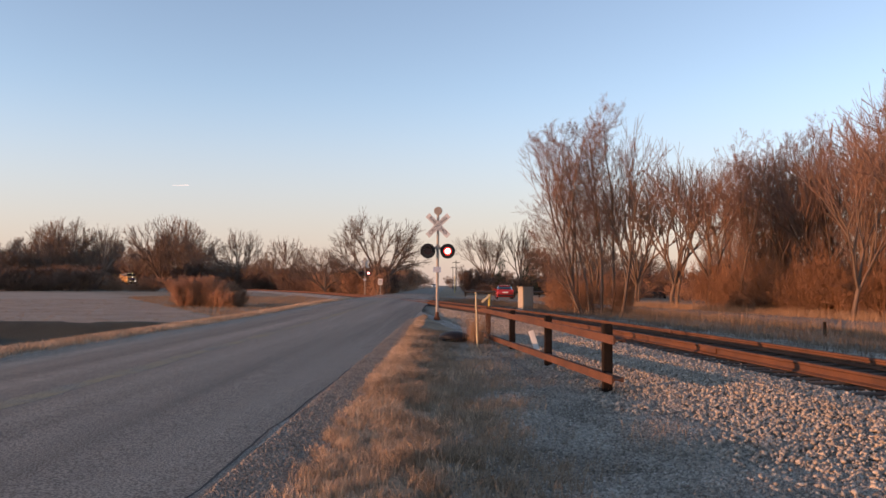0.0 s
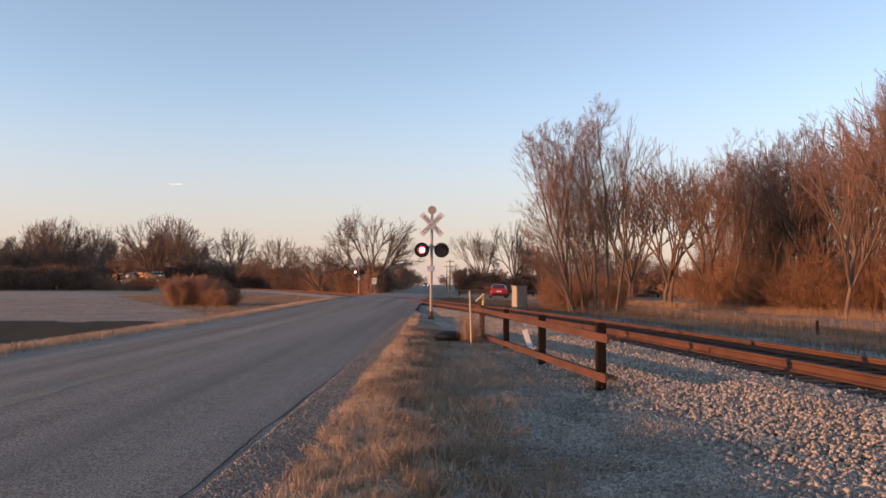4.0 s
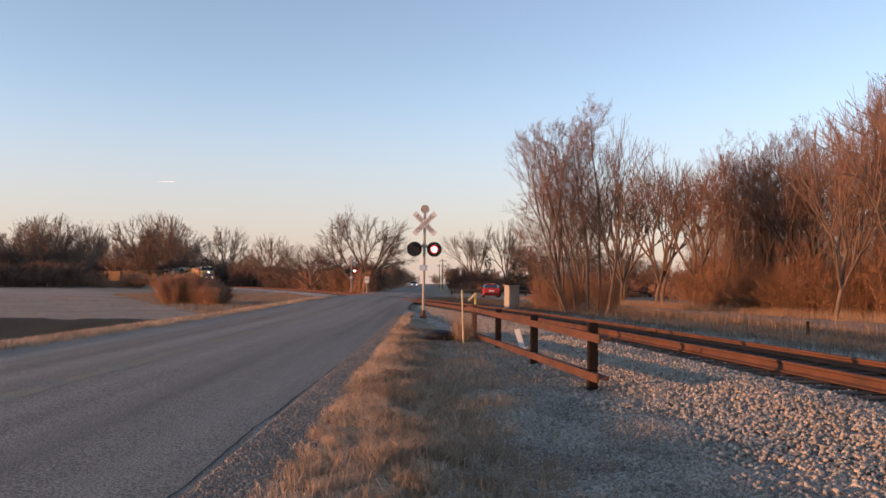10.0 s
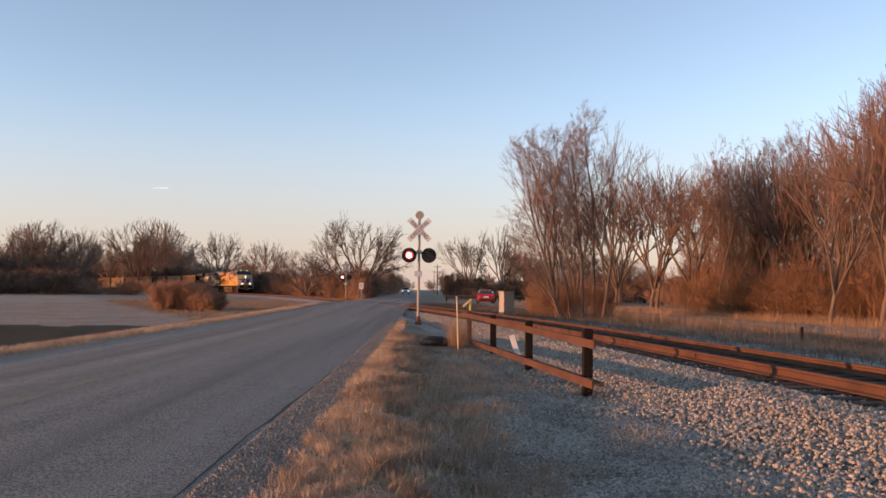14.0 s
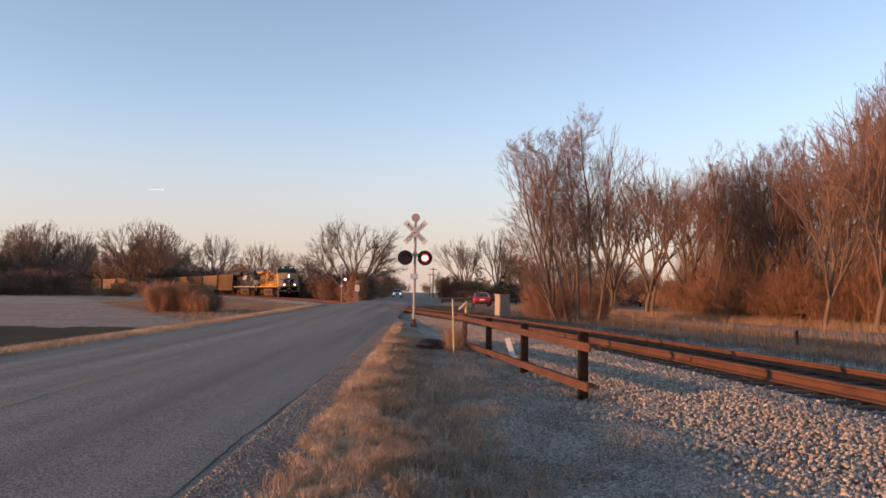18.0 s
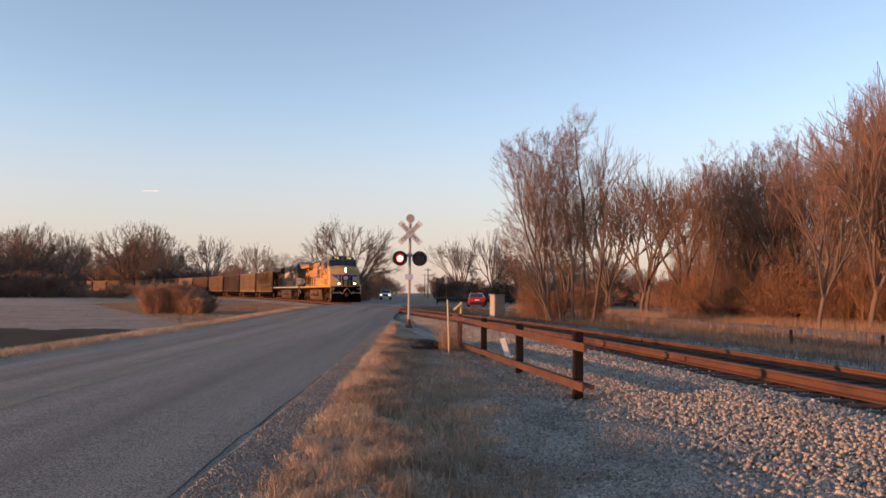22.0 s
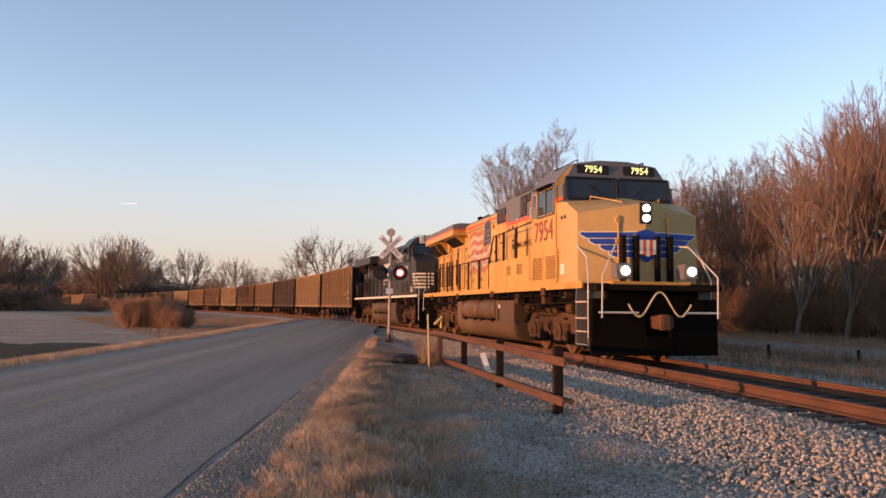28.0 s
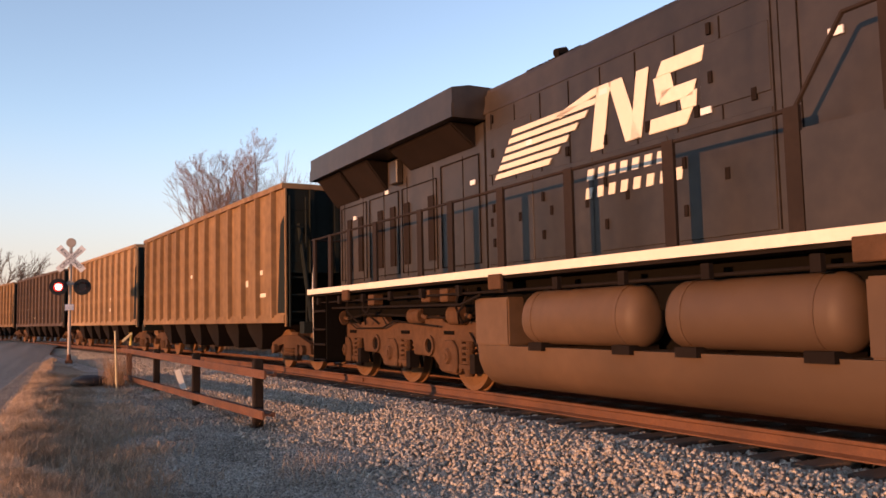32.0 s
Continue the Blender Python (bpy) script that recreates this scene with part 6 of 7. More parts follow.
        if style == "yellow":
            box(bm, 6.66, 8.0, -0.11, 0.11, -0.012, 0.012, pose(0, y * 1.62, 4.17, y * -14, 0, 0))
        else:
            box(bm, 6.3, 7.38, -0.2, 0.2, -0.012, 0.012, pose(0, y * 1.65, 4.02, y * -58, 0, 0))
        part("awning", bm, BLACK, L, "dark window awning")
        bm = bmesh.new()
        box(bm, 6.56, 6.62, y * 1.63 - 0.09, y * 1.63 + 0.09, 3.42, 3.74)
        bevel(bm, 0.01)
        part("mirror", bm, RAILPAINT, L)
        # louvred doors under the number
        for xa in (6.2, 7.3):
            bm = bmesh.new()
            box(bm, xa, xa + 0.92, y * 1.528 - 0.01, y * 1.528 + 0.01, 1.7, 2.5)
            bevel(bm, 0.006, 1)
            ld = part("louvred_door", bm, body, L)
            bm = bmesh.new()
            for k in range(15):
                box(bm, xa + 0.08, xa + 0.84, y * 1.54 - 0.008, y * 1.54 + 0.008, 1.78 + k * 0.04, 1.795 + k * 0.04)
            part("slats", bm, GRILLE if style == "yellow" else GRIME, ld)
    # nose: two broad faces that meet in a ridge
    bm = bmesh.new()
    loft(bm, [[(8.1, y, 1.6), (nose_x(y), y, 1.6), (nose_x(y), y, 3.5 - 0.16 * abs(y)), (8.75, y, 3.76 - 0.09 * abs(y)), (8.1, y, 3.8 - 0.09 * abs(y))] for y in (-1.5, -0.75, 0.0, 0.75, 1.5)])
    part("nose", bm, NOSEYELLOW if style == "yellow" else body, L, "full-width short nose")
    bm = bmesh.new()
    box(bm, 9.93, 9.97, -0.3, 0.3, 1.65, 2.75)
    bevel(bm, 0.01)
    nd = part("nose_door", bm, NOSEYELLOW if style == "yellow" else NSBLACK, L)
    bm = bmesh.new()
    pipe(bm, [(9.99, -0.2, 1.9), (10.02, -0.2, 2.5)], 0.015)
    part("handle", bm, CHROME, nd)
    for y in (-0.42, 0.42):
        for dy in (-0.16, 0.16):
            bm = bmesh.new()
            box(bm, 9.94, 10.09, y + dy - 0.05, y + dy + 0.05, 1.62, 2.72)
            part("end_post", bm, GRIME, L)
    bm = bmesh.new()
    box(bm, 9.87, 10.01, -0.14, 0.14, 3.0, 3.5)
    bevel(bm, 0.02)
    hl = part("headlight_box", bm, BLACK, L)
    for z in (3.13, 3.37):
        bm = bmesh.new()
        tube(bm, (9.99, 0, z), (10.04, 0, z), 0.085, seg=20)
        part("headlight", bm, HEADGLOW if style == "yellow" else CARGLASS, hl, "round headlight")
    # hinge rod, grab irons and small gear on the nose
    for y in (-1, 1):
        bm = bmesh.new()
        pipe(bm, [(nose_x(0.62) + 0.04, y * 0.62, 1.75), (nose_x(0.62) + 0.04, y * 0.62, 3.2)], 0.022)
        part("door_bar", bm, body, L)
        for z in (2.0, 2.55, 3.05):
            bm = bmesh.new()
            box(bm, nose_x(0.62) - 0.03, nose_x(0.62) + 0.06, y * 0.62 - 0.06, y * 0.62 + 0.06, z, z + 0.1)
            part("hinge", bm, body, L)
        bm = bmesh.new()
        pipe(bm, [(9.5, y * 0.4, 3.45), (9.55, y * 0.4, 3.56), (8.85, y * 0.9, 3.76), (8.8, y * 0.9, 3.68)], 0.014)
        part("grab_iron", bm, body, L)
        if body is YEL:
            bm = bmesh.new()
            box(bm, 8.42, 8.7, y * 1.512 - 0.012, y * 1.512 + 0.012, 1.86, 2.12)
            part("side_plate", bm, CREAM, L)
        bm = bmesh.new()
        pipe(bm, [(8.54, y * 0.3, 3.78), (8.44, y * 0.75, 4.12)], 0.012)
        part("wiper", bm, BLACK, L)
    # anticlimber, steps and pilot
    bm = bmesh.new()
    box(bm, 9.9, 10.7, -1.5, 1.5, 1.44, 1.57)
    bevel(bm, 0.02)
    fd = part("front_deck", bm, GRIME, L)
    if style == "yellow":
        bm = bmesh.new()
        box(bm, 9.95, 10.72, -1.12, 0.72, 1.572, 1.64)
        bevel(bm, 0.012)
        part("deck_lip", bm, sill, fd, "yellow painted deck lip")
    bm = bmesh.new()
    loft(bm, [[(x, -1.5, zb), (x, -1.5, 1.3), (x, 1.5, 1.3), (x, 1.5, zb)] for x, zb in ((10.15, 0.5), (10.45, 0.5))])
    part("pilot_plate", bm, UNDERBLACK, L, "black pilot plate")
    for y in (-1, 1):
        bm = bmesh.new()
        loft(bm, [[(10.5, y * 0.3, 0.12), (10.5, y * 0.3, 0.95), (10.56, y * 0.3, 0.95), (10.6, y * 0.3, 0.12)],
                  [(10.35, y * 1.52, 0.12), (10.35, y * 1.52, 1.0), (10.41, y * 1.52, 1.0), (10.45, y * 1.52, 0.12)]])
        part("plough_blade", bm, UNDERBLACK, L, "black snow plough blade")
    bm = bmesh.new()
    box(bm, 10.48, 10.6, -0.32, 0.32, 0.12, 0.55)
    part("plough_centre", bm, UNDERBLACK, L)
    bm = bmesh.new()
    box(bm, 10.4, 11.05, -0.14, 0.14, 0.72, 1.0)
    box(bm, 10.9, 11.15, -0.2, 0.02, 0.7, 1.02)
    bevel(bm, 0.03)
    part("coupler", bm, RUST, L, "rusty coupler")
    bm = bmesh.new()
    box(bm, -11.05, -10.4, -0.14, 0.14, 0.72, 1.0)
    bevel(bm, 0.03)
    part("coupler", bm, RUST, L, "rusty coupler")
    for y in (-0.8, 0.8):
        bm = bmesh.new()
        box(bm, 10.2, 10.62, y - 0.17, y + 0.17, 1.7, 2.05)
        bevel(bm, 0.03)
        dl = part("ditch_light", bm, GREY if style == "yellow" else BLACK, L)
        bm = bmesh.new()
        tube(bm, (10.62, y, 1.88), (10.66, y, 1.88), 0.095, seg=20)
        part("lens", bm, HEADGLOW if style == "yellow" else CARGLASS, dl, "round ditch light")
    bm = bmesh.new()
    pts = [(10.66, -0.75 + 1.5 * i / 24, 1.2 - 0.22 * math.sin(i / 24 * 3 * math.pi)) for i in range(25)]
    pipe(bm, pts, 0.018)
    part("brake_hose", bm, STAKE if style == "yellow" else GRIME, L)
    for sx in (1, -1):
        for y in (-1, 1):
            xe = 10.15 if sx > 0 else -10.3
            for k in range(4):
                bm = bmesh.new()
                z = 0.32 + 0.3 * k
                box(bm, min(xe, xe - sx * 0.7), max(xe, xe - sx * 0.7), y * 1.34 - 0.18, y * 1.34 + 0.16, z, z + 0.03)
                part("step", bm, UNDERBLACK, L)
                bm = bmesh.new()
                box(bm, min(xe, xe - sx * 0.7), max(xe, xe - sx * 0.7), y * 1.51 - 0.012, y * 1.51 + 0.012, z, z + 0.035)
                part("step_edge", bm, MASTPAINT if sx > 0 and style == "yellow" else GRIME, L)
            bm = bmesh.new()
            box(bm, min(xe, xe + sx * 0.04), max(xe, xe + sx * 0.04), y * 1.3 - 0.2, y * 1.3 + 0.2, 0.28, 1.5)
            box(bm, min(xe - sx * 0.74, xe - sx * 0.7), max(xe - sx * 0.74, xe - sx * 0.7), y * 1.3 - 0.2, y * 1.3 + 0.2, 0.28, 1.5)
            part("stepwell", bm, (GREY if sx > 0 else GRIME) if style == "yellow" else UNDERBLACK, L)
    rails = RAILPAINT
    for y in (-1, 1):
        bm = bmesh.new()
        rail_run(bm, [(10.2, y * 1.5, 0.5), (10.2, y * 1.5, 1.7), (9.9, y * 1.42, 2.2), (9.5, y * 1.5, 2.5)], 0.019)
        rail_run(bm, [(10.7, y * 1.38, 0.95), (10.72, y * 1.38, 1.75), (10.3, y * 0.9, 2.45), (9.95, y * 0.75, 2.5)], 0.018)
        rail_run(bm, [(10.68, y * 1.45, 1.05), (10.74, y * 0.55, 1.05)], 0.018)
        part("grab_rail", bm, rails, L, "bright grab rail")
        bm = bmesh.new()
        rail_run(bm, [(-10.5, y * 1.46, 2.68), (1.34, y * 1.46, 2.68), (1.82, y * 1.46, 3.34), (6.0, y * 1.46, 3.42)], 0.022)
        rail_run(bm, [(-10.5, y * 1.46, 2.68), (-10.55, y * 0.5, 2.68)], 0.022)
        part("handrail", bm, DUSTBLACK, L)
        for xx, z0_, z1_ in [(x_, 1.6, 2.7) for x_ in (-10.3, -9.4, -8.4, -7.2, -5.48, -4.5, -3.15, -1.7, -0.1, 1.32)] + [(2.2, 1.9, 3.36), (3.08, 1.9, 3.38), (4.44, 2.4, 3.4)]:
            bm = bmesh.new()
            box(bm, xx - 0.075, xx + 0.075, y * 1.47 - 0.02, y * 1.47 + 0.02, z0_, z1_)
            part("stanchion", bm, DUSTBLACK, L)
    for y in (-1.0, 1.0):
        bm = bmesh.new()
        rail_run(bm, [(-10.55, y * 1.4, 0.5), (-10.62, y * 1.4, 1.7), (-10.5, y * 1.4, 2.6)], 0.024)
        part("grab_rail", bm, RAILPAINT, L)
    # livery
    if style == "yellow":
        for y in (-1, 1):
            for xa, xb, yo, za, zb in ((-4.3, 0.9, 0.992, 4.1, 4.2), (-10.44, -4.32, 1.515, 4.124, 4.21), (2.3, 6.07, 1.128, 3.66, 3.78),
                                       (0.9, 2.1, 1.128, 3.98, 4.1), (6.1, 6.19, 1.534, 3.4, 4.1), (8.02, 8.12, 1.534, 3.7, 3.82), (8.12, 8.48, 1.475, 3.7, 3.82)):
                bm = bmesh.new()
                box(bm, xa, xb, y * yo - 0.007, y * yo + 0.007, za, zb - 0.03)
                part("red_stripe", bm, REDSTRIPE, L, "thin red stripe")
            for xa, xb, za, w in ((0.93, 2.1, 4.07, 1.118), (2.24, 6.07, 3.76, 1.118), (8.02, 8.13, 3.79, 1.527)):
                bm = bmesh.new()
                box(bm, xa, xb, y * w - 0.005, y * w + 0.005, za, 4.13)
                part("grey_band", bm, GREY, L)
            bm = bmesh.new()
            extrude(bm, [(2.06, 3.98), (2.06, 4.07), (2.16, 4.05), (2.34, 3.76), (2.34, 3.66), (2.26, 3.66)], y * 1.128 - 0.007, y * 1.128 + 0.007)
            part("red_stripe", bm, REDSTRIPE, L, "thin red stripe")
        words("lettering", "7954", 0.78, NUMRED, L, pose(7.13, -1.53, 3.02, 90, 0, 0), 0.004, "red road number")
        words("lettering", "BUILDING AMERICA", 0.25, BLACK, L, pose(3.84, -1.108, 2.95, 90, 0, 0), 0.003, "small black lettering")
        flag_of(L, -1.4)
        rv_ = random.Random(8)
        for i in range(26):
            xx = rv_.uniform(-4.8, 5.2)
            w = 1.0 if xx < 0.8 else (1.12 if xx > 1.0 else 0)
            if not w or xx < -4.2 or -3.7 < xx < -0.1:
                continue
            bm = bmesh.new()
            zz = rv_.uniform(2.7, 3.9)
            box(bm, xx, xx + rv_.uniform(0.05, 0.16), -w - 0.004, -w + 0.02, zz, zz + rv_.uniform(0.03, 0.09))
            part("small_plate", bm, rv_.choice((GRIME, GRIME, CREAM, BLACK)), L)
        for xx in (6.14, 8.3):
            bm = bmesh.new()
            pipe(bm, [(xx, -1.535, 1.8), (xx, -1.6, 1.86), (xx, -1.6, 3.3), (xx, -1.535, 3.36)], 0.014)
            part("grab_iron", bm, body, L)
        for xx in (8.42, 8.64):
            bm = bmesh.new()
            box(bm, xx, xx + 0.12, -1.512, -1.495, 3.22, 3.3)
            part("small_plate", bm, BLACK, L)
        # winged shield on the nose, in plain shapes
        for y in (-1, 1):
            for k in range(4):
                w1 = (1.44, 1.24, 1.0, 0.8)[k]
                z = 2.68 - 0.15 * k
                for grow, dx, paint, nm in ((0.022, 0.006, CREAM, "emblem_edge"), (0.0, 0.011, WINGBLUE, "emblem_feather")):
                    bm = bmesh.new()
                    tip = w1 + grow
                    loft(bm, [[(nose_x(v) + dx, y * v, z - grow + cut), (nose_x(v) + dx, y * v, z + 0.125 + grow), (nose_x(v) - 0.02, y * v, z + 0.125 + grow), (nose_x(v) - 0.02, y * v, z - grow + cut)]
                              for v, cut in ((0.2, 0.0), (tip - 0.12, 0.0), (tip, 0.075))])
                    part(nm, bm, paint, L)
        bm = bmesh.new()
        extrude(bm, [(-0.24, 2.25), (0.0, 2.1), (0.24, 2.25), (0.24, 2.8), (0.0, 2.88), (-0.24, 2.8)], -0.015, 0.09)
        bmesh.ops.transform(bm, matrix=pose(9.99, 0, 0, 0, 0, 90), verts=bm.verts)
        sh = part("emblem_shield", bm, WINGBLUE, L, "blue shield")
        for i in range(5):
            bm = bmesh.new()
            y0 = -0.2 + 0.08 * i
            box(bm, 10.075, 10.088, y0, y0 + 0.08, 2.24 + 0.05 * abs(i - 2) / 2, 2.62)
            part("shield_stripe", bm, REDSTRIPE if i % 2 else CREAM, sh)
    else:
        for y in (-1, 1):
            for k in range(5):
                z = 1.98 + 0.17 * k
                bm = bmesh.new()
                box(bm, 8.78 + 0.1 * (4 - k), 9.36, y * 1.5 - 0.012, y * 1.5 + 0.012, z, z + 0.085)
                part("nose_stripe", bm, CREAM, L, "cream stripe")
                bm = bmesh.new()
                loft(bm, [[(nose_x(v) + 0.01, y * v, z), (nose_x(v) + 0.01, y * v, z + 0.085), (nose_x(v) - 0.02, y * v, z + 0.085), (nose_x(v) - 0.02, y * v, z)] for v in (0.5, 1.505)])
                part("nose_stripe", bm, CREAM, L, "cream stripe")
        bm = bmesh.new()
        box(bm, -0.012, 0.012, -1.06, 1.06, -0.18, 0.18, pose(8.345, 0, 4.5, 0, -14.7, 0))
        part("brow", bm, CREAM, L)
        words("lettering", "8087", 0.54, CREAM, L, pose(7.18, -1.53, 2.98, 90, 0, 0), 0.004, "cream road number")
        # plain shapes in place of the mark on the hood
        for k in range(6):
            bm = bmesh.new()
            x0, z = -4.0 + 0.09 * k, 2.96 + 0.112 * k
            extrude(bm, [(x0, z), (x0 + 1.3 + 0.1 * k, z), (x0 + 1.36 + 0.1 * k, z + 0.075), (x0 + 0.05, z + 0.07)], -1.002, -0.985)
            part("hood_mark", bm, CREAM, L, "cream slanting bar")
        for poly in ([(-2.55, 3.56), (-1.78, 3.72), (-1.66, 3.72), (-1.66, 3.64), (-2.45, 3.5)], [(-1.86, 2.96), (-1.62, 2.96), (-1.5, 3.56), (-1.42, 3.72), (-1.7, 3.72)], [(-1.5, 3.72), (-1.26, 3.72), (-0.98, 2.96), (-1.24, 2.96)],
                     [(-1.16, 2.96), (-0.98, 2.96), (-0.82, 3.72), (-1.02, 3.72)], [(-0.72, 3.56), (-0.62, 3.72), (-0.02, 3.72), (-0.06, 3.56)], [(-0.72, 3.26), (-0.76, 3.56), (-0.5, 3.56), (-0.46, 3.4)], [(-0.68, 3.24), (-0.64, 3.4), (-0.14, 3.4), (-0.2, 3.24)],
                     [(-0.36, 3.12), (-0.38, 3.24), (-0.14, 3.3), (-0.16, 3.12)], [(-0.86, 2.96), (-0.82, 3.12), (-0.2, 3.12), (-0.3, 2.96)]):
            bm = bmesh.new()
            extrude(bm, poly, -1.002, -0.985)
            bevel(bm, 0.012, 1)
            part("hood_mark", bm, CREAM, L, "bold cream bar")
        for k, (xa, xb) in enumerate(((-1.98, -0.3), (-1.94, -0.56))):
            for q in range(8 - k):
                bm = bmesh.new()
                xq = xa + (xb - xa) * q / (8 - k)
                extrude(bm, [(xq, 2.4 + 0.22 * k), (xq + 0.11, 2.4 + 0.22 * k), (xq + 0.135, 2.53 + 0.22 * k), (xq + 0.025, 2.53 + 0.22 * k)], -1.004, -0.985)
                part("hood_mark", bm, CREAM, L, "small cream bar")
        bm = bmesh.new()
        box(bm, 8.5, 8.65, -1.535, -1.525, 1.8, 2.08)
        box(bm, 8.5, 8.87, -1.535, -1.525, 1.8, 1.92)
        part("placard", bm, CREAM, L)
        for i in range(10):
            bm = bmesh.new()
            xx, zz = -9.4 + i * 1.55, 3.0 + 0.9 * ((i * 7) % 3) / 3
            w = -1.0 if -4.3 < xx < 0.8 else (-0.968 if xx < -4.3 else -1.118)
            box(bm, xx, xx + 0.14, w - 0.006, w + 0.012, zz, zz + 0.07)
            part("label_plate", bm, WHITE, L)
    # the body rides this much higher on its springs
    for ob in L.children_recursive:
        if ob.name.startswith("wheelset"):
            continue
        if ob.name.startswith("lettering"):
            ob.location.z += 0.12
            continue
        co = np.zeros(len(ob.data.vertices) * 3)
        ob.data.vertices.foreach_get("co", co)
        co[2::3] += 0.12 * np.clip((co[2::3] - 0.95) / 0.5, 0, 1)
        ob.data.vertices.foreach_set("co", co)
        ob.data.update()
    return tagged(L, label, "locomotive", "train")


style_number = {"yellow": "7954", "black": "8087"}


def flag_of(L, xc):
    """The waving flag painted on the hood."""
    def wave(u):
        return 0.1 * math.sin(u * 7.5) + 0.05 * math.sin(u * 13)
    for k in range(9):
        bm = bmesh.new()
        n = 16
        lo = []
        for i in range(n + 1):
            u = i / n
            x = xc - 2.0 + 3.1 * u
            zt = 2.25 + 0.17 * k + wave(u) + 0.25 * u
            if k > 4 and u > 0.68:
                continue
            lo.append((x, zt))
        ring_ = lo + [(x, z + 0.165) for x, z in reversed(lo)]
        extrude(bm, ring_, -0.996 - 0.0002 * k, -0.986)
        part("flag_stripe", bm, FLAGRED if k % 2 == 0 else FLAGWHITE, L, "painted flag stripe")
    bm = bmesh.new()
    extrude(bm, [(xc + 0.1, 3.25), (xc + 1.1, 3.35), (xc + 1.0, 4.0), (xc + 0.75, 4.2), (xc + 0.25, 4.05)], -1.0, -0.988)
    fb = part("flag_canton", bm, FLAGBLUE, L, "painted dark blue flag corner")
    for i in range(18):
        bm = bmesh.new()
        a, b = xc + 0.28 + 0.13 * (i % 6), 3.42 + 0.17 * (i // 6)
        box(bm, a, a + 0.035, -1.004, -1.0, b, b + 0.035)
        part("star", bm, FLAGWHITE, fb)
    bm = bmesh.new()
    pipe(bm, [(xc + 1.25, -0.99, 2.3), (xc + 0.95, -0.99, 4.3)], 0.015, 5)
    part("flag_staff", bm, FLAGBLUE, L)


CAR_L, LOCO_L = 15.88, 22.3
loco1 = locomotive("locomotive", YEL, GREY, YEL, TRUCKGREY, "yellow and grey diesel locomotive with red stripe, leading the train", LOCO_L / 2, "yellow")
loco2 = locomotive("locomotive", NSBLACK, NSBLACK, CREAM, TRUCKGREY, "black diesel locomotive with cream stripes, second in the train", LOCO_L * 1.5, "black")


def hopper_meshes(paint):
    """The meshes of one open coal hopper, as (name, mesh, pose)."""
    got = []
    bm = bmesh.new()
    h = 7.2
    # shell: sides, ends and slopes, open on top
    for y in (-1, 1):
        box(bm, -h, h, y * 1.5 - 0.02, y * 1.5 + 0.02, 1.15, 4.12)
    got.append(("body", mesh_of("body", bm, paint)))
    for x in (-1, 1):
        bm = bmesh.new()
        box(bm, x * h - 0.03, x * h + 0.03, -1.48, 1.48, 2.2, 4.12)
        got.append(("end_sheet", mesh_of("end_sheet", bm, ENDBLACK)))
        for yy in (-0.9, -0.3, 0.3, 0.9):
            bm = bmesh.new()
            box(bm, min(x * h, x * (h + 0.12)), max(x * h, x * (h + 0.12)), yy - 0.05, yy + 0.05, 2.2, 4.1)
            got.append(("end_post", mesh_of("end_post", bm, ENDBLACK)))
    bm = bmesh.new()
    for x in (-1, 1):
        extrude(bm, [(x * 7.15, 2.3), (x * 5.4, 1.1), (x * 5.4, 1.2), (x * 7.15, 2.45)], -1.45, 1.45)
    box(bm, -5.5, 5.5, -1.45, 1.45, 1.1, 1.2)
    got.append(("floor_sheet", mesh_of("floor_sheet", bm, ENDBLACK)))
    for y in (-1, 1):
        bm = bmesh.new()
        box(bm, -h - 0.05, h + 0.05, y * 1.53 - 0.07, y * 1.53 + 0.07, 4.1, 4.22)
        got.append(("top_chord", mesh_of("top_chord", bm, paint)))
        bm = bmesh.new()
        box(bm, -h - 0.05, h + 0.05, y * 1.53 - 0.05, y * 1.53 + 0.05, 1.08, 1.26)
        got.append(("side_sill", mesh_of("side_sill", bm, paint)))
    for x in (-1, 1):
        bm = bmesh.new()
        box(bm, x * h - 0.06, x * h + 0.06, -1.46, 1.46, 4.1, 4.22)
        got.append(("end_chord", mesh_of("end_chord", bm, paint)))
    for x in (-1, 1):
        bm = bmesh.new()
        box(bm, x * 8.0 - 0.12, x * 8.0 + 0.12, -1.45, 1.45, 0.85, 1.1)
        box(bm, min(x * 5.6, x * 8), max(x * 5.6, x * 8), -0.2, 0.2, 0.8, 1.05)
        for y in (-1.2, 1.2):
            tube(bm, (x * 7.95, y, 1.05), (x * 7.24, y, 3.3), 0.05, seg=6)
        for k in range(7):
            box(bm, x * 7.42 - 0.02, x * 7.42 + 0.02, -1.5, -1.1, 1.3 + 0.38 * k, 1.34 + 0.38 * k)
        tube(bm, (x * 7.45, -1.5, 1.0), (x * 7.45, -1.5, 3.9), 0.025, seg=6)
        tube(bm, (x * 7.42, -1.1, 1.0), (x * 7.42, -1.1, 3.9), 0.025, seg=6)
        box(bm, min(x * 7.7, x * 8.1), max(x * 7.7, x * 8.1), -0.12, 0.12, 0.72, 0.98)
        got.append(("end_frame", mesh_of("end_frame", bm, ENDBLACK)))
        bm = bmesh.new()
        tube(bm, (x * 7.25, -1.52, 1.0), (x * 7.25, -1.52, 4.1), 0.03, seg=6)
        got.append(("corner_post", mesh_of("corner_post", bm, paint)))
        # flat black plate on the side paints the shade of the corner opening
        bm = bmesh.new()
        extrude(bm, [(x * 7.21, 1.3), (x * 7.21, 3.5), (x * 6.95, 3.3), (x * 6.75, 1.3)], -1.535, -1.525)
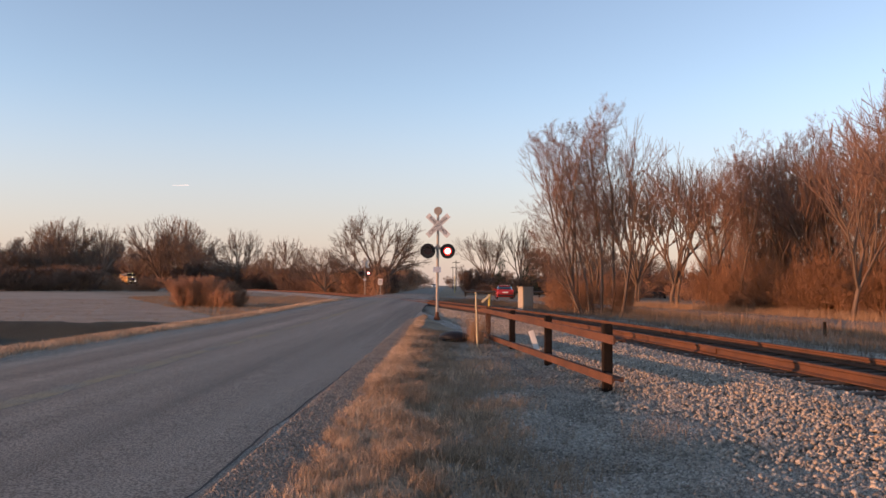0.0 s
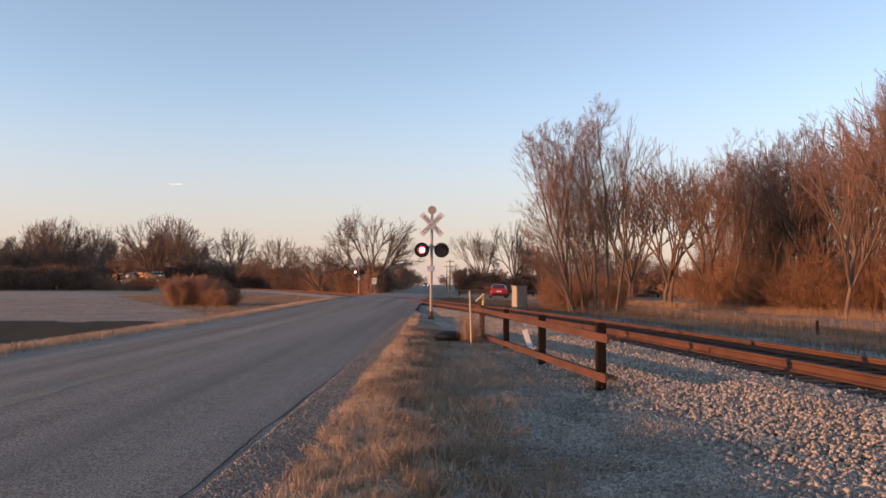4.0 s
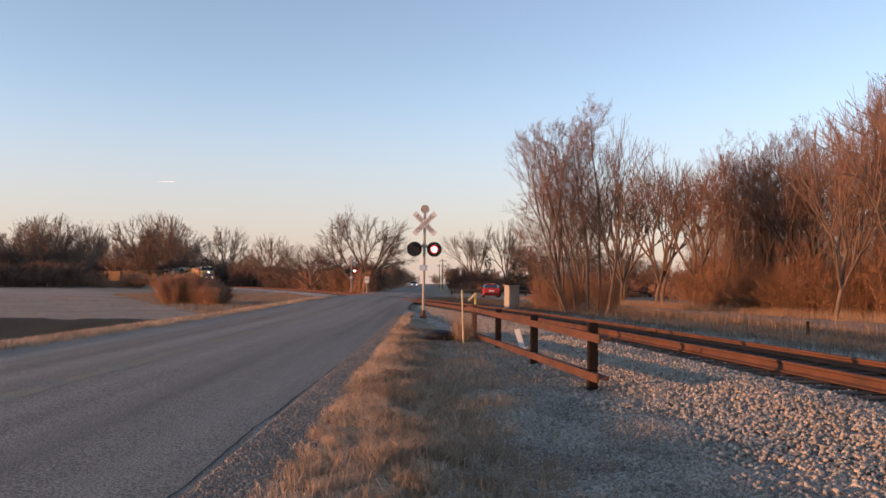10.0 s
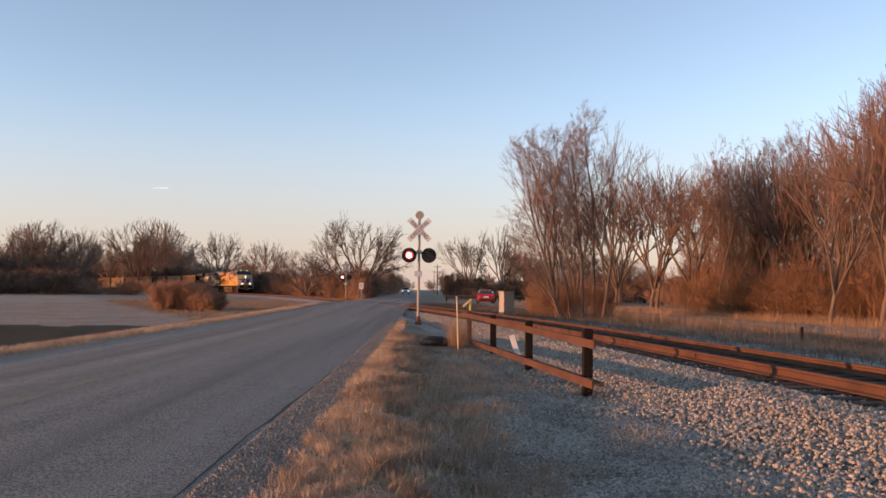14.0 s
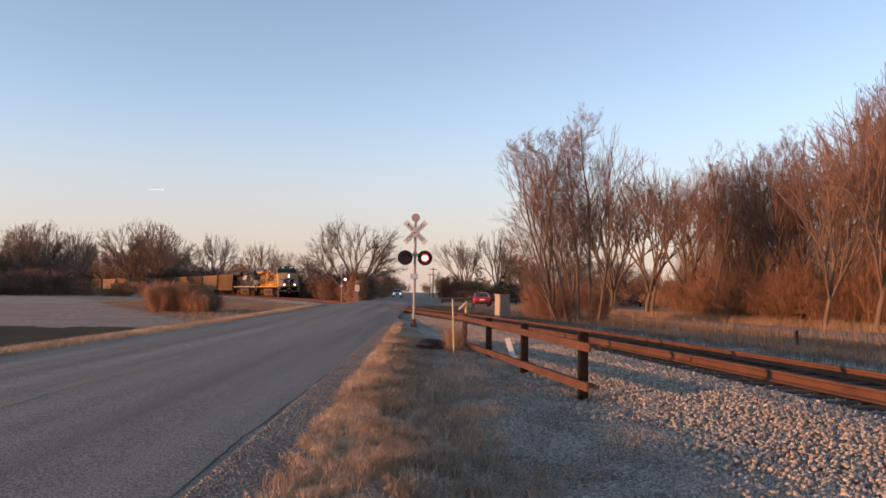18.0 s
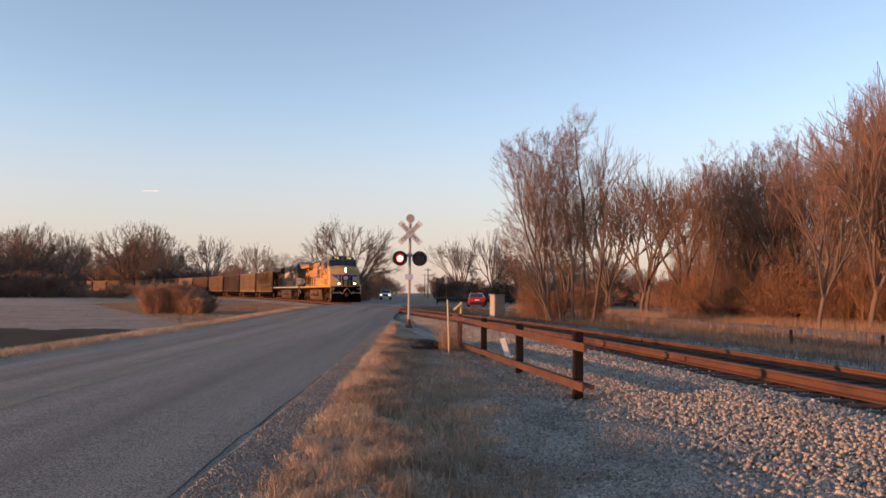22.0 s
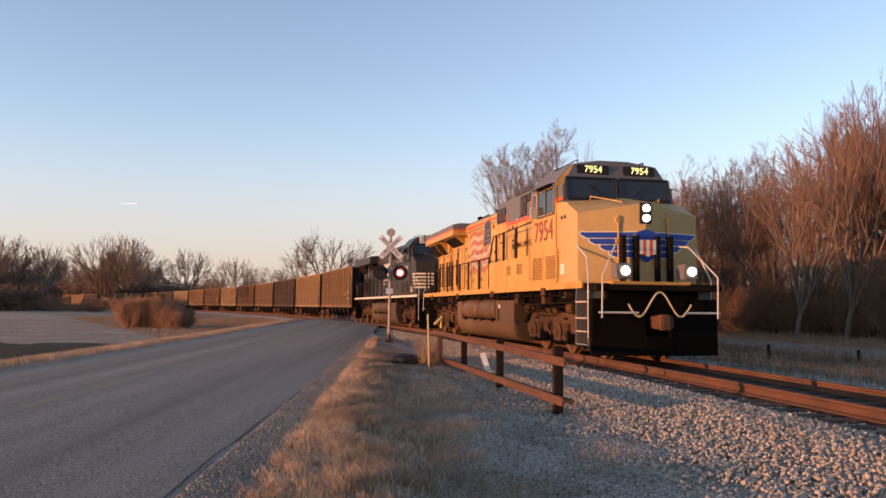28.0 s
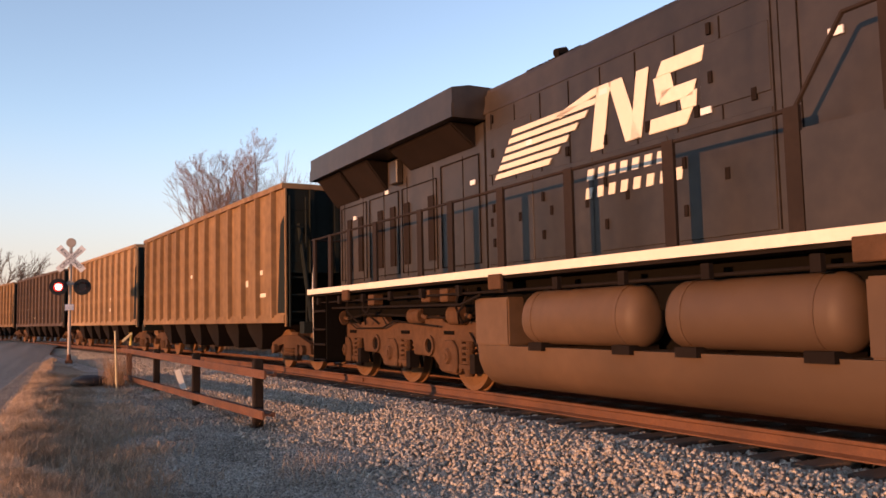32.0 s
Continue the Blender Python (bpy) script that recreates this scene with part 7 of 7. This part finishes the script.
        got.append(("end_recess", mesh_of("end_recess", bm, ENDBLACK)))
    bm = bmesh.new()
    box(bm, -7.3, 7.3, -0.25, 0.25, 0.85, 1.12)
    got.append(("centre_sill", mesh_of("centre_sill", bm, GRIME)))
    return got


RIB = {}


def rib_mesh(i):
    if i not in RIB:
        b = bmesh.new()
        loft(b, [[(-0.06, 0.0, z), (-0.045, -0.12, z), (0.045, -0.12, z), (0.06, 0.0, z)] for z in (1.2, 4.1)])
        RIB[i] = mesh_of("side_rib", b, CARBROWN[i])
    return RIB[i]


bm = bmesh.new()
loft(bm, [[(-0.6, -1.38, 1.12), (0.6, -1.38, 1.12), (0.6, 1.38, 1.12), (-0.6, 1.38, 1.12)], [(-0.52, -1.32, 0.86), (0.52, -1.32, 0.86), (0.52, 1.32, 0.86), (-0.52, 1.32, 0.86)], [(-0.14, -1.2, 0.42), (0.14, -1.2, 0.42), (0.14, 1.2, 0.42), (-0.14, 1.2, 0.42)]])
CHUTE = mesh_of("chute", bm, GRIME)
bm = bmesh.new()
for y in (-1.0, 1.0):
    extrude(bm, [(-1.25, 0.36), (-1.2, 0.6), (-0.5, 0.78), (0.5, 0.78), (1.2, 0.6), (1.25, 0.36), (0.95, 0.36), (0.8, 0.52), (0.44, 0.58), (0.42, 0.2), (-0.42, 0.2), (-0.44, 0.58), (-0.8, 0.52), (-0.95, 0.36)], y - 0.06, y + 0.06)
    for dx in (-0.2, 0.0, 0.2):
        for k in range(4):
            tube(bm, (dx, y * 1.07, 0.24 + k * 0.07), (dx, y * 1.07, 0.28 + k * 0.07), 0.075, seg=10)
    for dx in (-0.89, 0.89):
        tube(bm, (dx, y * 1.04, 0.457), (dx, y * 1.16, 0.457), 0.11, seg=12)
box(bm, -0.2, 0.2, -0.95, 0.95, 0.5, 0.85)
BOGIE = mesh_of("truck_frame", bm, TRUCKGREY)
bm = bmesh.new()
for y in (-0.72, 0.72):
    tube(bm, (0, y - 0.06, 0), (0, y + 0.06, 0), 0.457, seg=22)
    s_ = 1 if y > 0 else -1
    tube(bm, (0, y + s_ * 0.062, 0), (0, y + s_ * 0.08, 0), 0.36, 0.3, seg=18)
tube(bm, (0, -0.7, 0), (0, 0.7, 0), 0.08, seg=8)
CARWHEEL = mesh_of("wheelset", bm, WHEEL)
HOPPERS = [hopper_meshes(m) for m in CARBROWN]
HOPNAMES = ("tan", "brown", "dark brown", "pale tan")


def hopper(i, k, back):
    c = empty("coal_hopper")
    for n, me in HOPPERS[k]:
        share(n, me, c)
    for j in range(13):
        x = -6.6 + 13.2 * j / 12
        share("side_rib", rib_mesh(k), c, pose(x, -1.52, 0))
        if j % 2 == 0:
            share("side_rib", rib_mesh(k), c, pose(x, 1.52, 0, 0, 0, 180))
    for x in (-4.6, -2.75, -0.92, 0.92, 2.75, 4.6):
        share("chute", CHUTE, c, pose(x, 0, 0))
    for x in (-6.3, 6.3):
        share("truck_frame", BOGIE, c, pose(x, 0, 0))
        for a in (-0.89, 0.89):
            w = share("wheelset", CARWHEEL, c, pose(x + a, 0, 0.457))
            if i < 2:
                ROLLING.append((w, x + a, 0.457, back, 0.0333))
    bm = bmesh.new()
    rr = random.Random(40 + i)
    for q in range(5):
        xx = rr.uniform(-6.5, 6)
        zz = rr.uniform(1.5, 2.6)
        box(bm, xx, xx + rr.uniform(0.15, 0.6), -1.528, -1.52, zz, zz + rr.uniform(0.08, 0.16))
    part("stencil_marks", bm, CREAM, c)
    return tagged(c, HOPNAMES[k] + " ribbed steel coal hopper car in the train", "hopper car", "train")


ORDER = (0, 3, 2, 0, 1, 3, 1, 0, 3, 2, 1, 0, 3, 1, 2, 0, 1, 3, 0, 2, 1, 0, 3, 1)
cars = [hopper(i, k, 2 * LOCO_L + CAR_L * (i + 0.5)) for i, k in enumerate(ORDER)]
VEHICLES = [(loco1, LOCO_L / 2, 7.2), (loco2, LOCO_L * 1.5, 7.2)] + [(c, 2 * LOCO_L + CAR_L * (i + 0.5), 6.3) for i, c in enumerate(cars)]


def front_at(t):
    """Where the train's front is on the track's line."""
    u = t - 28.0
    slow = 9.0 * (max(0.0, 14.0 - t) / 11.0) ** 2
    return -0.83 - 11.0 * u - 0.0213 * u * u - 0.0009 * u ** 3 - slow


def vehicle_pose(s_mid, pivot):
    a, b = on_line(s_mid - pivot), on_line(s_mid + pivot)
    d = a - b
    return Matrix.Translation((a + b) / 2) @ pose(0, 0, 0, 0, 0, math.degrees(math.atan2(d.y, d.x)))


def motions():
    for ob, back, pivot in VEHICLES:
        walk(ob, [(t, vehicle_pose(front_at(t) + back, pivot)) for t in range(0, 33)])
    for ob, x, r, back, step in ROLLING:
        rows = []
        for i in range(int(round(32 / step)) + 1):
            t = min(32.0, i * step)
            rows.append((t, pose(x, 0, r) @ Matrix.Rotation(-front_at(t) / r, 4, "Y")))
        walk(ob, rows)
    # flashing lamps: each lens swings round to show its lit face, by turns
    for ref, sx, lit_second in REFLECTORS:
        turn = 180.0 if lit_second else 0.0
        rows = [(0.0, turn)]
        for n in range(39):
            f0 = round((0.65 + 0.809 * n) * 30)
            for k in range(4):
                rows.append(((f0 - 1 + k) / 30, turn + 60.0 * k))
            turn += 180.0
        rows = [r for r in rows if r[0] < 31.9] + [(32.0, turn if (0.65 + 0.809 * 38) < 31.8 else turn - 180.0)]
        walk(ref, [(t, pose(sx, -0.03, 2.58, 0, 0, a)) for t, a in rows])
    # the pickup comes up the road and stops short of the crossing
    ROWS = ((0, 350), (3, 322), (6, 292), (10, 252), (14, 217), (18, 183), (21, 155), (23, 145), (25, 141), (27, 140), (32, 140))
    walk(truck, [(t, pose(-6.3, y, -0.2, 0, 0, -90)) for t, y in ROWS])


motions()
